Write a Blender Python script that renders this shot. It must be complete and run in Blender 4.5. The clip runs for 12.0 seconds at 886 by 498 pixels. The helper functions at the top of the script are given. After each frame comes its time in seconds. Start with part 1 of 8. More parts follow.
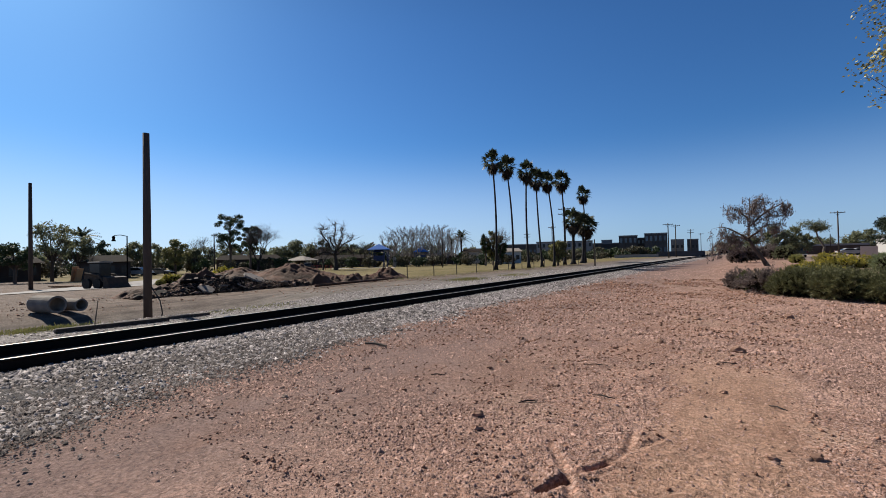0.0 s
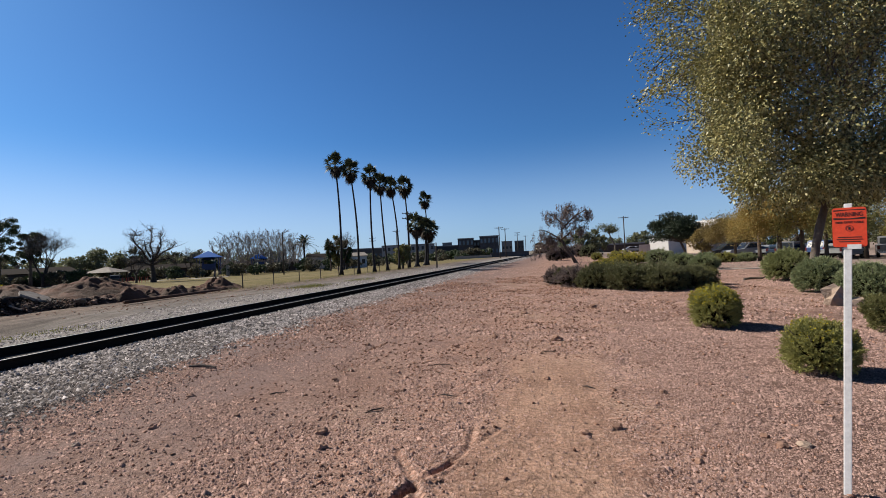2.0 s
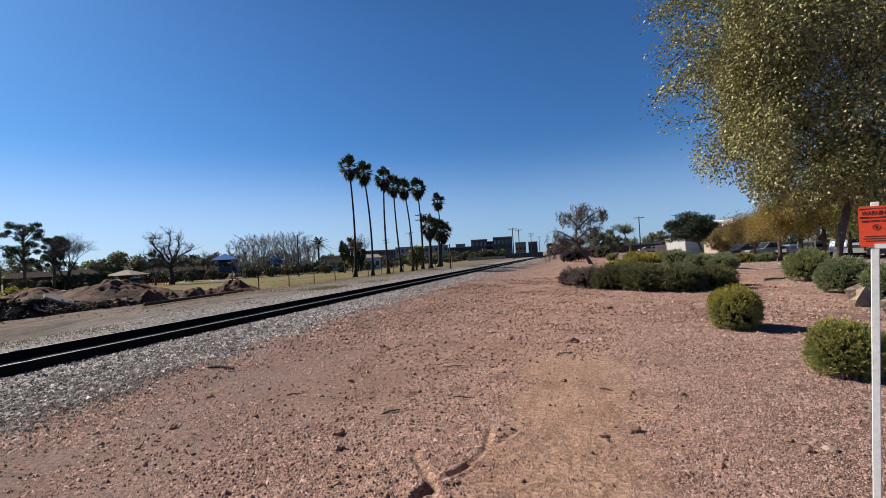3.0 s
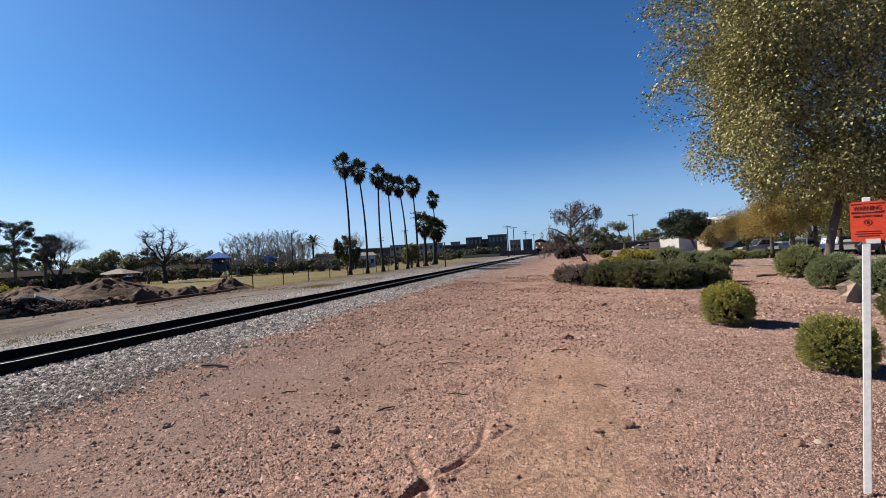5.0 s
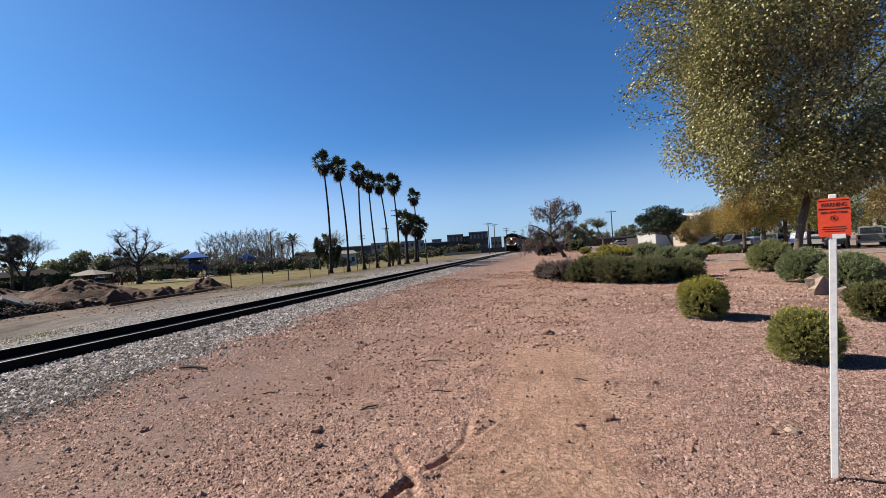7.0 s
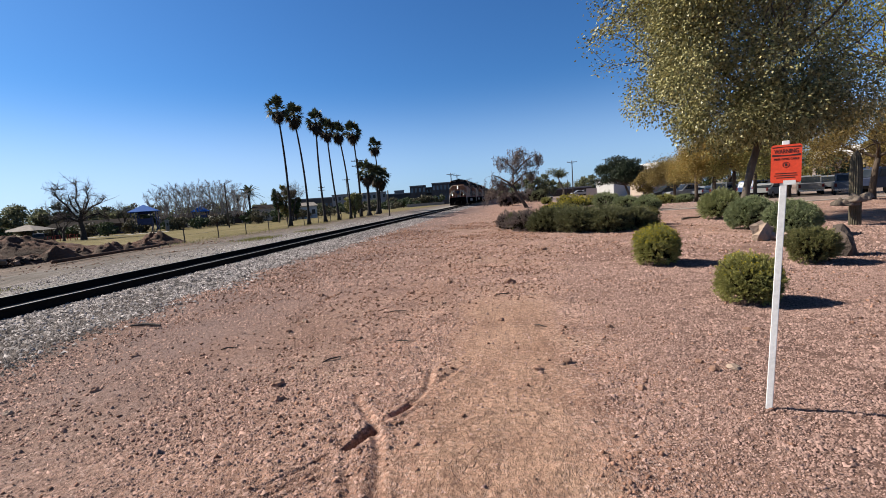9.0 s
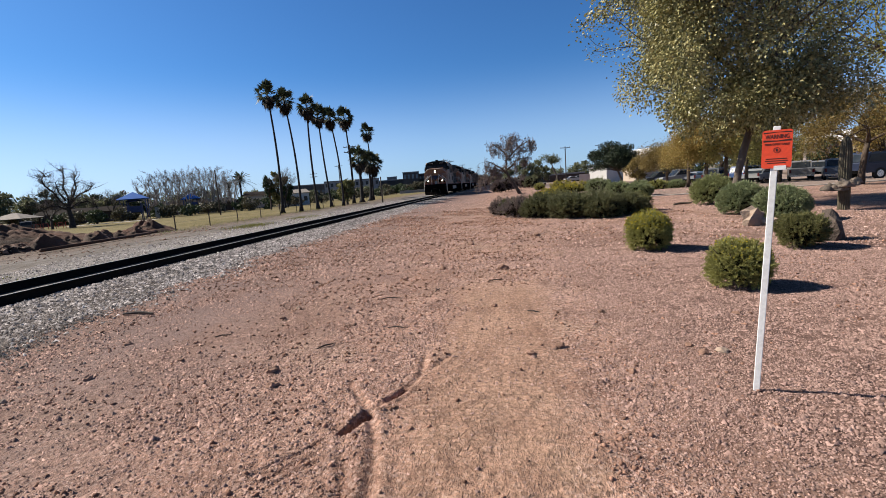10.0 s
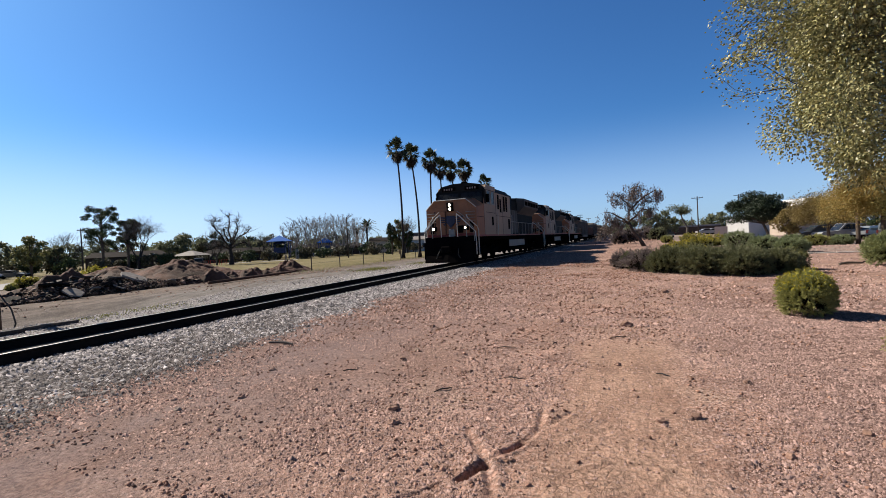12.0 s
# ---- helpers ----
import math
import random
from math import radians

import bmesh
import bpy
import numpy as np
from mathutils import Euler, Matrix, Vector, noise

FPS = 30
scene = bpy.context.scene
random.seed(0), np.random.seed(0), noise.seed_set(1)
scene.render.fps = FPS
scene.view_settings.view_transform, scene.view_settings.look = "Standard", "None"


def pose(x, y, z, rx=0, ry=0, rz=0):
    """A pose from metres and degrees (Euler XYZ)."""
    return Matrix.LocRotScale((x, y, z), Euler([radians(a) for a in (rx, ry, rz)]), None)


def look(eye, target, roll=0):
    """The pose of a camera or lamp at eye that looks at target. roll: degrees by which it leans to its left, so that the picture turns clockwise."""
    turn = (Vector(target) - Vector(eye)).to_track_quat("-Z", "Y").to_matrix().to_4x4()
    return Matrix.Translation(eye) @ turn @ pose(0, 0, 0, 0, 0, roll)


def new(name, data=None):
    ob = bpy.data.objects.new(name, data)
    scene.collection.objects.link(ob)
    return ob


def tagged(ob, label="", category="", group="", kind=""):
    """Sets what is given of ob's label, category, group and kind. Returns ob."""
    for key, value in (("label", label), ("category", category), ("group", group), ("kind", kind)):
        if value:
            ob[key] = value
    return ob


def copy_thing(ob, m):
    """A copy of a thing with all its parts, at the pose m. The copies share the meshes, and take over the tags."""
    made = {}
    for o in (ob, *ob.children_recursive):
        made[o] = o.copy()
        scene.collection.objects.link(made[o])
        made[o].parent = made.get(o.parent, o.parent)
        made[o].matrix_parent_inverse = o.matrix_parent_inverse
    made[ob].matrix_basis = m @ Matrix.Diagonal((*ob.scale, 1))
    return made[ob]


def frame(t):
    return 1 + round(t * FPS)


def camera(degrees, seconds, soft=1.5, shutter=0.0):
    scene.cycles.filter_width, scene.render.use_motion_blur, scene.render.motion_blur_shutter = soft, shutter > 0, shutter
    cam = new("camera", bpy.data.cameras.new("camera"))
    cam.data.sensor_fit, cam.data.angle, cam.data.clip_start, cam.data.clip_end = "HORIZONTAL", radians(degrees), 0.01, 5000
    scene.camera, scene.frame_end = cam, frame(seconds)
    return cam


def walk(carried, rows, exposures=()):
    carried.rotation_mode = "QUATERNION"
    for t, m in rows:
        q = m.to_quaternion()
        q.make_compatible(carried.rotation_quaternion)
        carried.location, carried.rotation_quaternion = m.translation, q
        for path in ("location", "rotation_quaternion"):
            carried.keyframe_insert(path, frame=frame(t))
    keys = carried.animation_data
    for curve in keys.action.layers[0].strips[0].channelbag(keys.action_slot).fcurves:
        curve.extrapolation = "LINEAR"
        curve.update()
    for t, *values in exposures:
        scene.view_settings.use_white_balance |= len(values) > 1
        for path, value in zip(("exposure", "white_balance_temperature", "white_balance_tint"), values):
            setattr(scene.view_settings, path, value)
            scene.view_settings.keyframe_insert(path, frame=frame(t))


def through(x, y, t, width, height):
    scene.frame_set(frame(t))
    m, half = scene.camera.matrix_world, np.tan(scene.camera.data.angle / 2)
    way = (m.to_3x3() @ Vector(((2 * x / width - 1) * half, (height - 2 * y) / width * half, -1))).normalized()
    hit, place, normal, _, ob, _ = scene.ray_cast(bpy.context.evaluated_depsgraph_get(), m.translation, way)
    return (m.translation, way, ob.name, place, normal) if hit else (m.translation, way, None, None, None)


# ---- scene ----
cam = camera(88.4, 12.0, soft=0.55)

PATH = [  # seconds, x, y, z, yaw, pitch, roll
    (0.0, 0.026, -0.096, 1.530, 33.52, 0.95, 1.25),
    (0.5, 0.080, -0.075, 1.564, 21.52, 0.74, 0.71),
    (1.0, 0.027, -0.050, 1.556, 16.67, 0.56, 1.77),
    (1.5, 0.022, -0.015, 1.558, 14.83, 0.63, 2.04),
    (2.0, 0.012, 0.005, 1.556, 14.30, 0.77, 2.79),
    (2.5, 0.002, 0.006, 1.555, 15.76, 0.94, 3.04),
    (3.0, -0.005, -0.002, 1.558, 15.98, 1.04, 3.06),
    (5.0, -0.005, 0.007, 1.548, 15.34, 0.73, 3.21),
    (5.5, -0.008, 0.016, 1.550, 14.89, 0.53, 3.73),
    (6.0, -0.005, 0.007, 1.549, 13.84, 0.37, 3.80),
    (6.5, -0.006, 0.002, 1.549, 13.05, 0.24, 3.85),
    (7.0, -0.012, -0.008, 1.552, 12.99, 0.27, 3.70),
    (7.2, -0.013, -0.000, 1.557, 12.93, 0.33, 3.60),
    (8.8, -0.009, 0.079, 1.536, 8.95, -5.70, 4.11),
    (9.0, -0.009, 0.081, 1.535, 8.34, -6.16, 4.12),
    (9.5, -0.005, 0.076, 1.531, 7.55, -7.27, 4.12),
    (10.0, -0.008, 0.077, 1.535, 7.48, -7.92, 4.29),
    (10.5, -0.007, 0.049, 1.540, 8.25, -7.73, 4.65),
    (11.0, -0.003, -0.012, 1.546, 12.95, -4.45, 3.62),
    (11.5, -0.022, -0.037, 1.555, 14.98, -2.95, 3.31),
    (12.0, -0.062, -0.031, 1.551, 21.77, -0.92, 2.95),
]
walk(cam, [(t, pose(x, y, z, 90 + p, r, w)) for t, x, y, z, w, p, r in PATH],
     exposures=((0.0, 0.64), (2.5, 0.65), (5.0, 0.83), (7.0, 0.88), (9.0, 0.9), (12.0, 0.9)))

# ---- light ----
SUN_AZ, SUN_EL = -81.5, 37.5  # compass angle from +y towards +x, elevation
world = bpy.data.worlds.new("world")
scene.world = world
world.use_nodes = True
wt = world.node_tree
sky = wt.nodes.new("ShaderNodeTexSky")
sky.sky_type, sky.sun_disc = "NISHITA", False
sky.sun_elevation, sky.sun_rotation = radians(SUN_EL), radians(SUN_AZ)
sky.altitude, sky.air_density, sky.dust_density, sky.ozone_density = 600.0, 1.0, 0.9, 2.5
tone = wt.nodes.new("ShaderNodeMix")
tone.data_type, tone.blend_type = "RGBA", "MULTIPLY"
tone.inputs["Factor"].default_value = 1.0
tone.inputs["B"].default_value = (0.40, 0.81, 1.25, 1)
wt.links.new(sky.outputs["Color"], tone.inputs["A"])
# a paler band of haze low over the horizon
way = wt.nodes.new("ShaderNodeTexCoord")
level = wt.nodes.new("ShaderNodeSeparateXYZ")
wt.links.new(way.outputs["Generated"], level.inputs[0])
band = wt.nodes.new("ShaderNodeMapRange")
band.interpolation_type = "SMOOTHERSTEP"
for key, v in (("From Min", 0.0), ("From Max", 0.27), ("To Min", 0.43), ("To Max", 0.0)):
    band.inputs[key].default_value = v
wt.links.new(level.outputs["Z"], band.inputs["Value"])
haze = wt.nodes.new("ShaderNodeMix")
haze.data_type = "RGBA"
haze.inputs["B"].default_value = (6.8, 8.6, 12.0, 1)
wt.links.new(band.outputs["Result"], haze.inputs["Factor"])
wt.links.new(tone.outputs["Result"], haze.inputs["A"])
# paler still on the sun's side
side = wt.nodes.new("ShaderNodeMapRange")
for key, v in (("From Min", -0.15), ("From Max", -1.0), ("To Min", 0.0), ("To Max", 0.5)):
    side.inputs[key].default_value = v
wt.links.new(level.outputs["X"], side.inputs["Value"])
both = wt.nodes.new("ShaderNodeMath")
both.operation = "MULTIPLY"
wt.links.new(side.outputs["Result"], both.inputs[0])
wt.links.new(band.outputs["Result"], both.inputs[1])
glare = wt.nodes.new("ShaderNodeMix")
glare.data_type = "RGBA"
glare.inputs["B"].default_value = (13.8, 13.8, 16.2, 1)
wt.links.new(both.outputs[0], glare.inputs["Factor"])
wt.links.new(haze.outputs["Result"], glare.inputs["A"])
# the zenith, above the view, dimmed and warmed to weaken the blue fill
up = wt.nodes.new("ShaderNodeMapRange")
up.interpolation_type = "SMOOTHSTEP"
for key, v in (("From Min", 0.42), ("From Max", 0.85), ("To Min", 0.0), ("To Max", 1.0)):
    up.inputs[key].default_value = v
wt.links.new(level.outputs["Z"], up.inputs["Value"])
deep = wt.nodes.new("ShaderNodeMix")
deep.data_type, deep.blend_type = "RGBA", "MULTIPLY"
deep.inputs["B"].default_value = (0.62, 0.42, 0.34, 1)
wt.links.new(up.outputs["Result"], deep.inputs["Factor"])
wt.links.new(glare.outputs["Result"], deep.inputs["A"])
wt.links.new(deep.outputs["Result"], wt.nodes["Background"].inputs["Color"])
wt.nodes["Background"].inputs["Strength"].default_value = 0.0508
sun = new("sun", bpy.data.lights.new("sun", "SUN"))
sun.data.energy, sun.data.angle, sun.data.color = 4.9, radians(0.53), (1.0, 0.92, 0.80)
sun_way = Vector((math.sin(radians(SUN_AZ)) * math.cos(radians(SUN_EL)), math.cos(radians(SUN_AZ)) * math.cos(radians(SUN_EL)), math.sin(radians(SUN_EL))))
sun.matrix_world = look(sun_way * 100, (0, 0, 0))


# ---- materials ----
class Nodes:
    """Short names for building a node material."""

    def __init__(self, name):
        self.mat = bpy.data.materials.new(name)
        self.mat.use_nodes = True
        self.tree = self.mat.node_tree
        self.bsdf = self.tree.nodes["Principled BSDF"]
        self.coord = self.tree.nodes.new("ShaderNodeTexCoord")

    def link(self, a, b):
        self.tree.links.new(a, b)

    def put(self, socket, value):
        if hasattr(value, "is_linked"):
            self.link(value, socket)
        elif isinstance(value, tuple) and len(value) == 3 and socket.type == "RGBA":
            socket.default_value = (*value, 1)
        else:
            socket.default_value = value

    def noise(self, scale, detail=4.0, rough=0.55, space="Object", stretch=(1, 1, 1)):
        mp = self.tree.nodes.new("ShaderNodeMapping")
        mp.inputs["Scale"].default_value = stretch
        self.link(self.coord.outputs[space], mp.inputs["Vector"])
        n = self.tree.nodes.new("ShaderNodeTexNoise")
        n.inputs["Scale"].default_value, n.inputs["Detail"].default_value, n.inputs["Roughness"].default_value = scale, detail, rough
        self.link(mp.outputs["Vector"], n.inputs["Vector"])
        return n.outputs["Fac"]

    def cells(self, scale, feature="F1", output="Distance"):
        n = self.tree.nodes.new("ShaderNodeTexVoronoi")
        n.feature = feature
        n.inputs["Scale"].default_value = scale
        self.link(self.coord.outputs["Object"], n.inputs["Vector"])
        return n.outputs[output]

    def span(self, value, a, b, lo=0.0, hi=1.0):
        n = self.tree.nodes.new("ShaderNodeMapRange")
        self.put(n.inputs["Value"], value)
        for key, v in (("From Min", a), ("From Max", b), ("To Min", lo), ("To Max", hi)):
            n.inputs[key].default_value = v
        return n.outputs["Result"]

    def math(self, op, a, b=0.0):
        n = self.tree.nodes.new("ShaderNodeMath")
        n.operation = op
        self.put(n.inputs[0], a), self.put(n.inputs[1], b)
        return n.outputs[0]

    def mix(self, fac, a, b, blend="MIX"):
        n = self.tree.nodes.new("ShaderNodeMix")
        n.data_type, n.blend_type = "RGBA", blend
        self.put(n.inputs["Factor"], fac), self.put(n.inputs["A"], a), self.put(n.inputs["B"], b)
        return n.outputs["Result"]

    def axis(self, name):
        n = self.tree.nodes.new("ShaderNodeSeparateXYZ")
        self.link(self.coord.outputs["Object"], n.inputs[0])
        return n.outputs[name]

    def random(self, island=False):
        if island:
            return self.tree.nodes.new("ShaderNodeNewGeometry").outputs["Random Per Island"]
        return self.tree.nodes.new("ShaderNodeObjectInfo").outputs["Random"]

    def value(self, color, amount, lo, hi):
        """Scales a colour's brightness by a factor from lo to hi."""
        n = self.tree.nodes.new("ShaderNodeHueSaturation")
        self.put(n.inputs["Color"], color)
        self.link(self.span(amount, 0.0, 1.0, lo, hi), n.inputs["Value"])
        return n.outputs["Color"]

    def bump(self, height, strength, distance=0.02):
        n = self.tree.nodes.new("ShaderNodeBump")
        n.inputs["Strength"].default_value, n.inputs["Distance"].default_value = strength, distance
        self.link(height, n.inputs["Height"])
        self.link(n.outputs["Normal"], self.bsdf.inputs["Normal"])

    def done(self, color, rough=0.8, metal=0.0, spec=0.3):
        self.put(self.bsdf.inputs["Base Color"], color)
        self.put(self.bsdf.inputs["Roughness"], rough)
        self.bsdf.inputs["Metallic"].default_value = metal
        self.bsdf.inputs["Specular IOR Level"].default_value = spec
        return self.mat


def surf(name, a, b, scale, fine, rough=0.8, metal=0.0, bump=0.3, vary=0.25, island=False, spec=0.3, depth=0.01, stretch=(1, 1, 1)):
    """A surface of two mixed colours, with fine grain, relief and a shade of its own for each object or island."""
    n = Nodes(name)
    big = n.noise(scale, 4.0, stretch=stretch)
    small = n.noise(fine, 5.0, 0.65, stretch=stretch)
    col = n.mix(n.span(big, 0.35, 0.65), a, b)
    col = n.value(col, small, 0.7, 1.3)
    if vary:
        col = n.value(col, n.random(island), 1 - vary, 1 + vary)
    if bump:
        n.bump(small, bump, depth)
    return n.done(col, n.span(small, 0.3, 0.7, max(0.05, rough - 0.1), min(1.0, rough + 0.1)), metal, spec)


def foliage(name, a, b, vary=0.4, through=0.3, rough=0.55):
    """Leaves: each one a shade of its own, letting some light through."""
    n = Nodes(name)
    col = n.mix(n.random(True), a, b)
    col = n.value(col, n.noise(1.3, 3.0), 1 - vary, 1 + vary)
    n.done(col, rough, 0.0, 0.25)
    tr = n.tree.nodes.new("ShaderNodeBsdfTranslucent")
    n.link(col, tr.inputs["Color"])
    mx = n.tree.nodes.new("ShaderNodeMixShader")
    mx.inputs[0].default_value = through
    n.link(n.bsdf.outputs[0], mx.inputs[1])
    n.link(tr.outputs[0], mx.inputs[2])
    n.link(mx.outputs[0], n.tree.nodes["Material Output"].inputs["Surface"])
    return n.mat


def glow(name, color, strength):
    n = Nodes(name)
    n.put(n.bsdf.inputs["Emission Color"], color)
    n.bsdf.inputs["Emission Strength"].default_value = strength
    return n.done(color, 0.3)


def ground_material():
    """Pinkish dirt with gravel; grey gravel past the track; dry lawn and bare soil beyond."""
    n = Nodes("dirt_and_gravel")
    x, y = n.axis("X"), n.axis("Y")
    wob = n.math("MULTIPLY", n.math("SUBTRACT", n.noise(0.35, 4.0), 0.5), 3.0)
    wide = n.noise(0.22, 5.0)
    mid = n.noise(1.7, 6.0, 0.6)
    fine = n.noise(24.0, 6.0, 0.7)
    grit = n.cells(38.0)
    grit2 = n.cells(90.0)
    # near dirt, packed paler patches and loose pinkish grit
    dirt = n.mix(n.span(wide, 0.38, 0.62), (0.325, 0.187, 0.140), (0.345, 0.216, 0.163))
    dirt = n.mix(n.span(mid, 0.42, 0.66), dirt, (0.175, 0.098, 0.076))
    dirt = n.mix(n.span(n.noise(0.95, 6.0, 0.62), 0.52, 0.66, 0.0, 0.75), dirt, (0.445, 0.284, 0.224))
    dirt = n.value(dirt, n.span(n.noise(5.5, 6.0, 0.7), 0.3, 0.7), 0.66, 1.34)
    patch = n.noise(0.6, 5.0, 0.6)
    dirt = n.mix(n.span(patch, 0.54, 0.62, 0.0, 0.7), dirt, (0.325, 0.215, 0.156))
    pale = n.cells(55.0, output="Color")
    sep = n.tree.nodes.new("ShaderNodeSeparateColor")
    n.link(pale, sep.inputs[0])
    dirt = n.mix(n.span(sep.outputs[0], 0.55, 1.0, 0.0, 0.75), dirt, (0.439, 0.319, 0.271))
    # dark cells: small shadows of grit put into the dirt colour
    dirt = n.mix(n.span(sep.outputs[1], 0.68, 0.95, 0.0, 0.75), dirt, (0.087, 0.052, 0.041))
    dirt = n.mix(n.span(n.math("ADD", x, n.math("MULTIPLY", wob, 0.5)), -1.2, -4.2, 0.0, 0.85), dirt, (0.172, 0.120, 0.108))
    # browner, damper streaks along the way
    streak = n.noise(0.9, 6.0, 0.62, stretch=(1, 0.35, 1))
    dirt = n.mix(n.span(streak, 0.5, 0.62, 0.0, 0.5), dirt, (0.185, 0.108, 0.08))
    # ground darkened for the shadow gaps between the loose gravel of the planted side
    bed = n.math("MULTIPLY", n.span(n.math("ADD", x, n.math("MULTIPLY", wob, 0.3)), 0.7, 1.7), n.span(y, 14.0, 9.0))
    dirt = n.mix(n.math("MULTIPLY", bed, 0.8), dirt, (0.125, 0.077, 0.064))
    # a trodden, dusty tan path with a patch of cracked dried mud
    px_ = n.math("ADD", n.math("ABSOLUTE", n.math("ADD", x, 0.15)), n.math("MULTIPLY", wob, 0.16))
    path = n.math("MULTIPLY", n.span(px_, 0.75, 0.35), n.span(y, 8.5, 6.0))
    dirt = n.mix(n.math("MULTIPLY", path, 0.6), dirt, n.mix(n.span(mid, 0.35, 0.65), (0.335, 0.212, 0.146), (0.285, 0.172, 0.118)))
    cx = n.math("POWER", n.math("ADD", x, 0.35), 2.0)
    cy = n.math("POWER", n.math("SUBTRACT", y, 2.75), 2.0)
    mud = n.span(n.math("ADD", n.math("ADD", cx, n.math("MULTIPLY", cy, 0.6)), n.math("MULTIPLY", wob, 0.06)), 0.13, 0.05)
    crack = n.math("MULTIPLY", n.math("MULTIPLY", n.span(n.cells(15.0, "DISTANCE_TO_EDGE"), 0.05, 0.015), mud), n.span(n.noise(6.0), 0.35, 0.6))
    dirt = n.mix(n.math("MULTIPLY", crack, 0.5), dirt, (0.147, 0.092, 0.065))
    # grey gravel strip past the track, then a beaten dirt lane
    grey = n.mix(n.span(sep.outputs[0], 0.1, 0.9), (0.15, 0.135, 0.128), (0.315, 0.292, 0.277))
    lane = n.mix(n.span(mid, 0.35, 0.65), (0.198, 0.174, 0.156), (0.144, 0.123, 0.108))
    xw = n.math("ADD", x, wob)
    col = n.mix(n.span(xw, -9.2, -10.2), dirt, grey)
    # wheel tracks along the lane and over the site
    tracks = n.noise(2.2, 5.0, 0.65, stretch=(1, 0.14, 1))
    lane = n.value(lane, n.span(tracks, 0.3, 0.7), 0.45, 1.3)
    col = n.mix(n.span(xw, -13.2, -15.0), col, lane)
    # bare torn-up soil on the building site
    soil = n.mix(n.span(mid, 0.35, 0.65), (0.186, 0.141, 0.114), (0.114, 0.087, 0.072))
    soil = n.value(soil, n.span(tracks, 0.3, 0.7), 0.5, 1.3)
    col = n.mix(n.span(xw, -16.5, -19.0), col, soil)
    # weeds beside the lane, then the dry lawn of the park
    lawn = n.mix(n.span(mid, 0.35, 0.68), (0.178, 0.14, 0.061), (0.089, 0.08, 0.033))
    lawn = n.mix(n.span(wide, 0.5, 0.72), lawn, (0.211, 0.168, 0.094))
    yw = n.math("ADD", y, wob)
    park = n.math("MULTIPLY", n.span(xw, -20.0, -22.0), n.span(yw, 22.0, 27.0))
    col = n.mix(park, col, lawn)
    weeds = n.math("MULTIPLY", n.math("MULTIPLY", n.span(xw, -10.6, -11.4), n.span(xw, -14.5, -13.0)), n.span(mid, 0.55, 0.66, 0.0, 0.35))
    col = n.mix(weeds, col, (0.12, 0.12, 0.045))
    # paler parking ground on the planted side
    lot = n.math("MULTIPLY", n.span(xw, 5.5, 7.5), n.span(yw, 27.5, 29.0))
    col = n.mix(lot, col, (0.247, 0.188, 0.158))
    far = n.span(y, 140.0, 260.0)
    col = n.mix(far, col, (0.188, 0.165, 0.128))
    col = n.value(col, n.span(fine, 0.28, 0.72), 0.45, 1.5)
    h = n.math("ADD", n.math("MULTIPLY", fine, 0.6), n.math("MULTIPLY", n.span(grit, 0.0, 0.6, 1.0, 0.0), 0.3))
    h = n.math("SUBTRACT", h, n.math("MULTIPLY", crack, 0.8))
    h = n.math("ADD", h, n.math("MULTIPLY", n.span(grit2, 0.0, 0.6, 1.0, 0.0), 0.3))
    n.bump(h, 0.9, 0.018)
    return n.done(col, 0.95, 0.0, 0.1)


M = {}
M["ground"] = ground_material()
M["ballast"] = surf("ballast_stone", (0.075, 0.067, 0.066), (0.37, 0.338, 0.338), 9.0, 60.0, 0.95, bump=0.4, vary=0.6, island=True, spec=0.1)
# near black: dark cinder tone plus shade for the gaps between stones
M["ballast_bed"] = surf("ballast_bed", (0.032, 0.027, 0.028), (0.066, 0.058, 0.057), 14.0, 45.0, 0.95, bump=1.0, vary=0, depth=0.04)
M["pebble"] = surf("pebble", (0.255, 0.163, 0.139), (0.345, 0.233, 0.2), 14.0, 60.0, 0.95, bump=0.3, vary=0.38, island=True, spec=0.1)
M["rock"] = surf("dark_rock", (0.19, 0.107, 0.074), (0.27, 0.163, 0.118), 20.0, 80.0, 0.9, bump=0.5)
M["boulder"] = surf("boulder_stone", (0.343, 0.257, 0.195), (0.218, 0.164, 0.129), 2.0, 18.0, 0.9, bump=0.8, depth=0.05)
# rust taken down to near black for the rails' shaded sides
M["rail_side"] = surf("shaded_rail_rust", (0.011, 0.009, 0.008), (0.019, 0.014, 0.012), 6.0, 50.0, 0.95, 0.0, bump=0.3, vary=0, spec=0.05)
M["rail_head"] = surf("rail_polished", (0.44, 0.414, 0.378), (0.352, 0.326, 0.29), 8.0, 60.0, 0.5, 0.6, bump=0.1, vary=0)
M["tie"] = surf("creosoted_wood", (0.047, 0.035, 0.028), (0.086, 0.066, 0.055), 3.0, 30.0, 0.9, bump=0.6, stretch=(1, 6, 6))
M["palm_trunk"] = surf("palm_trunk", (0.035, 0.03, 0.028), (0.018, 0.016, 0.016), 2.0, 14.0, 0.95, bump=0.8, depth=0.04, stretch=(1, 1, 6))
M["bark"] = surf("bark", (0.101, 0.074, 0.055), (0.058, 0.043, 0.033), 3.0, 22.0, 0.95, bump=0.9, depth=0.03, stretch=(1, 1, 0.3))
M["pale_bark"] = surf("pale_bark", (0.13, 0.105, 0.085), (0.065, 0.051, 0.041), 3.0, 22.0, 0.95, bump=0.8, depth=0.03, stretch=(1, 1, 0.3))
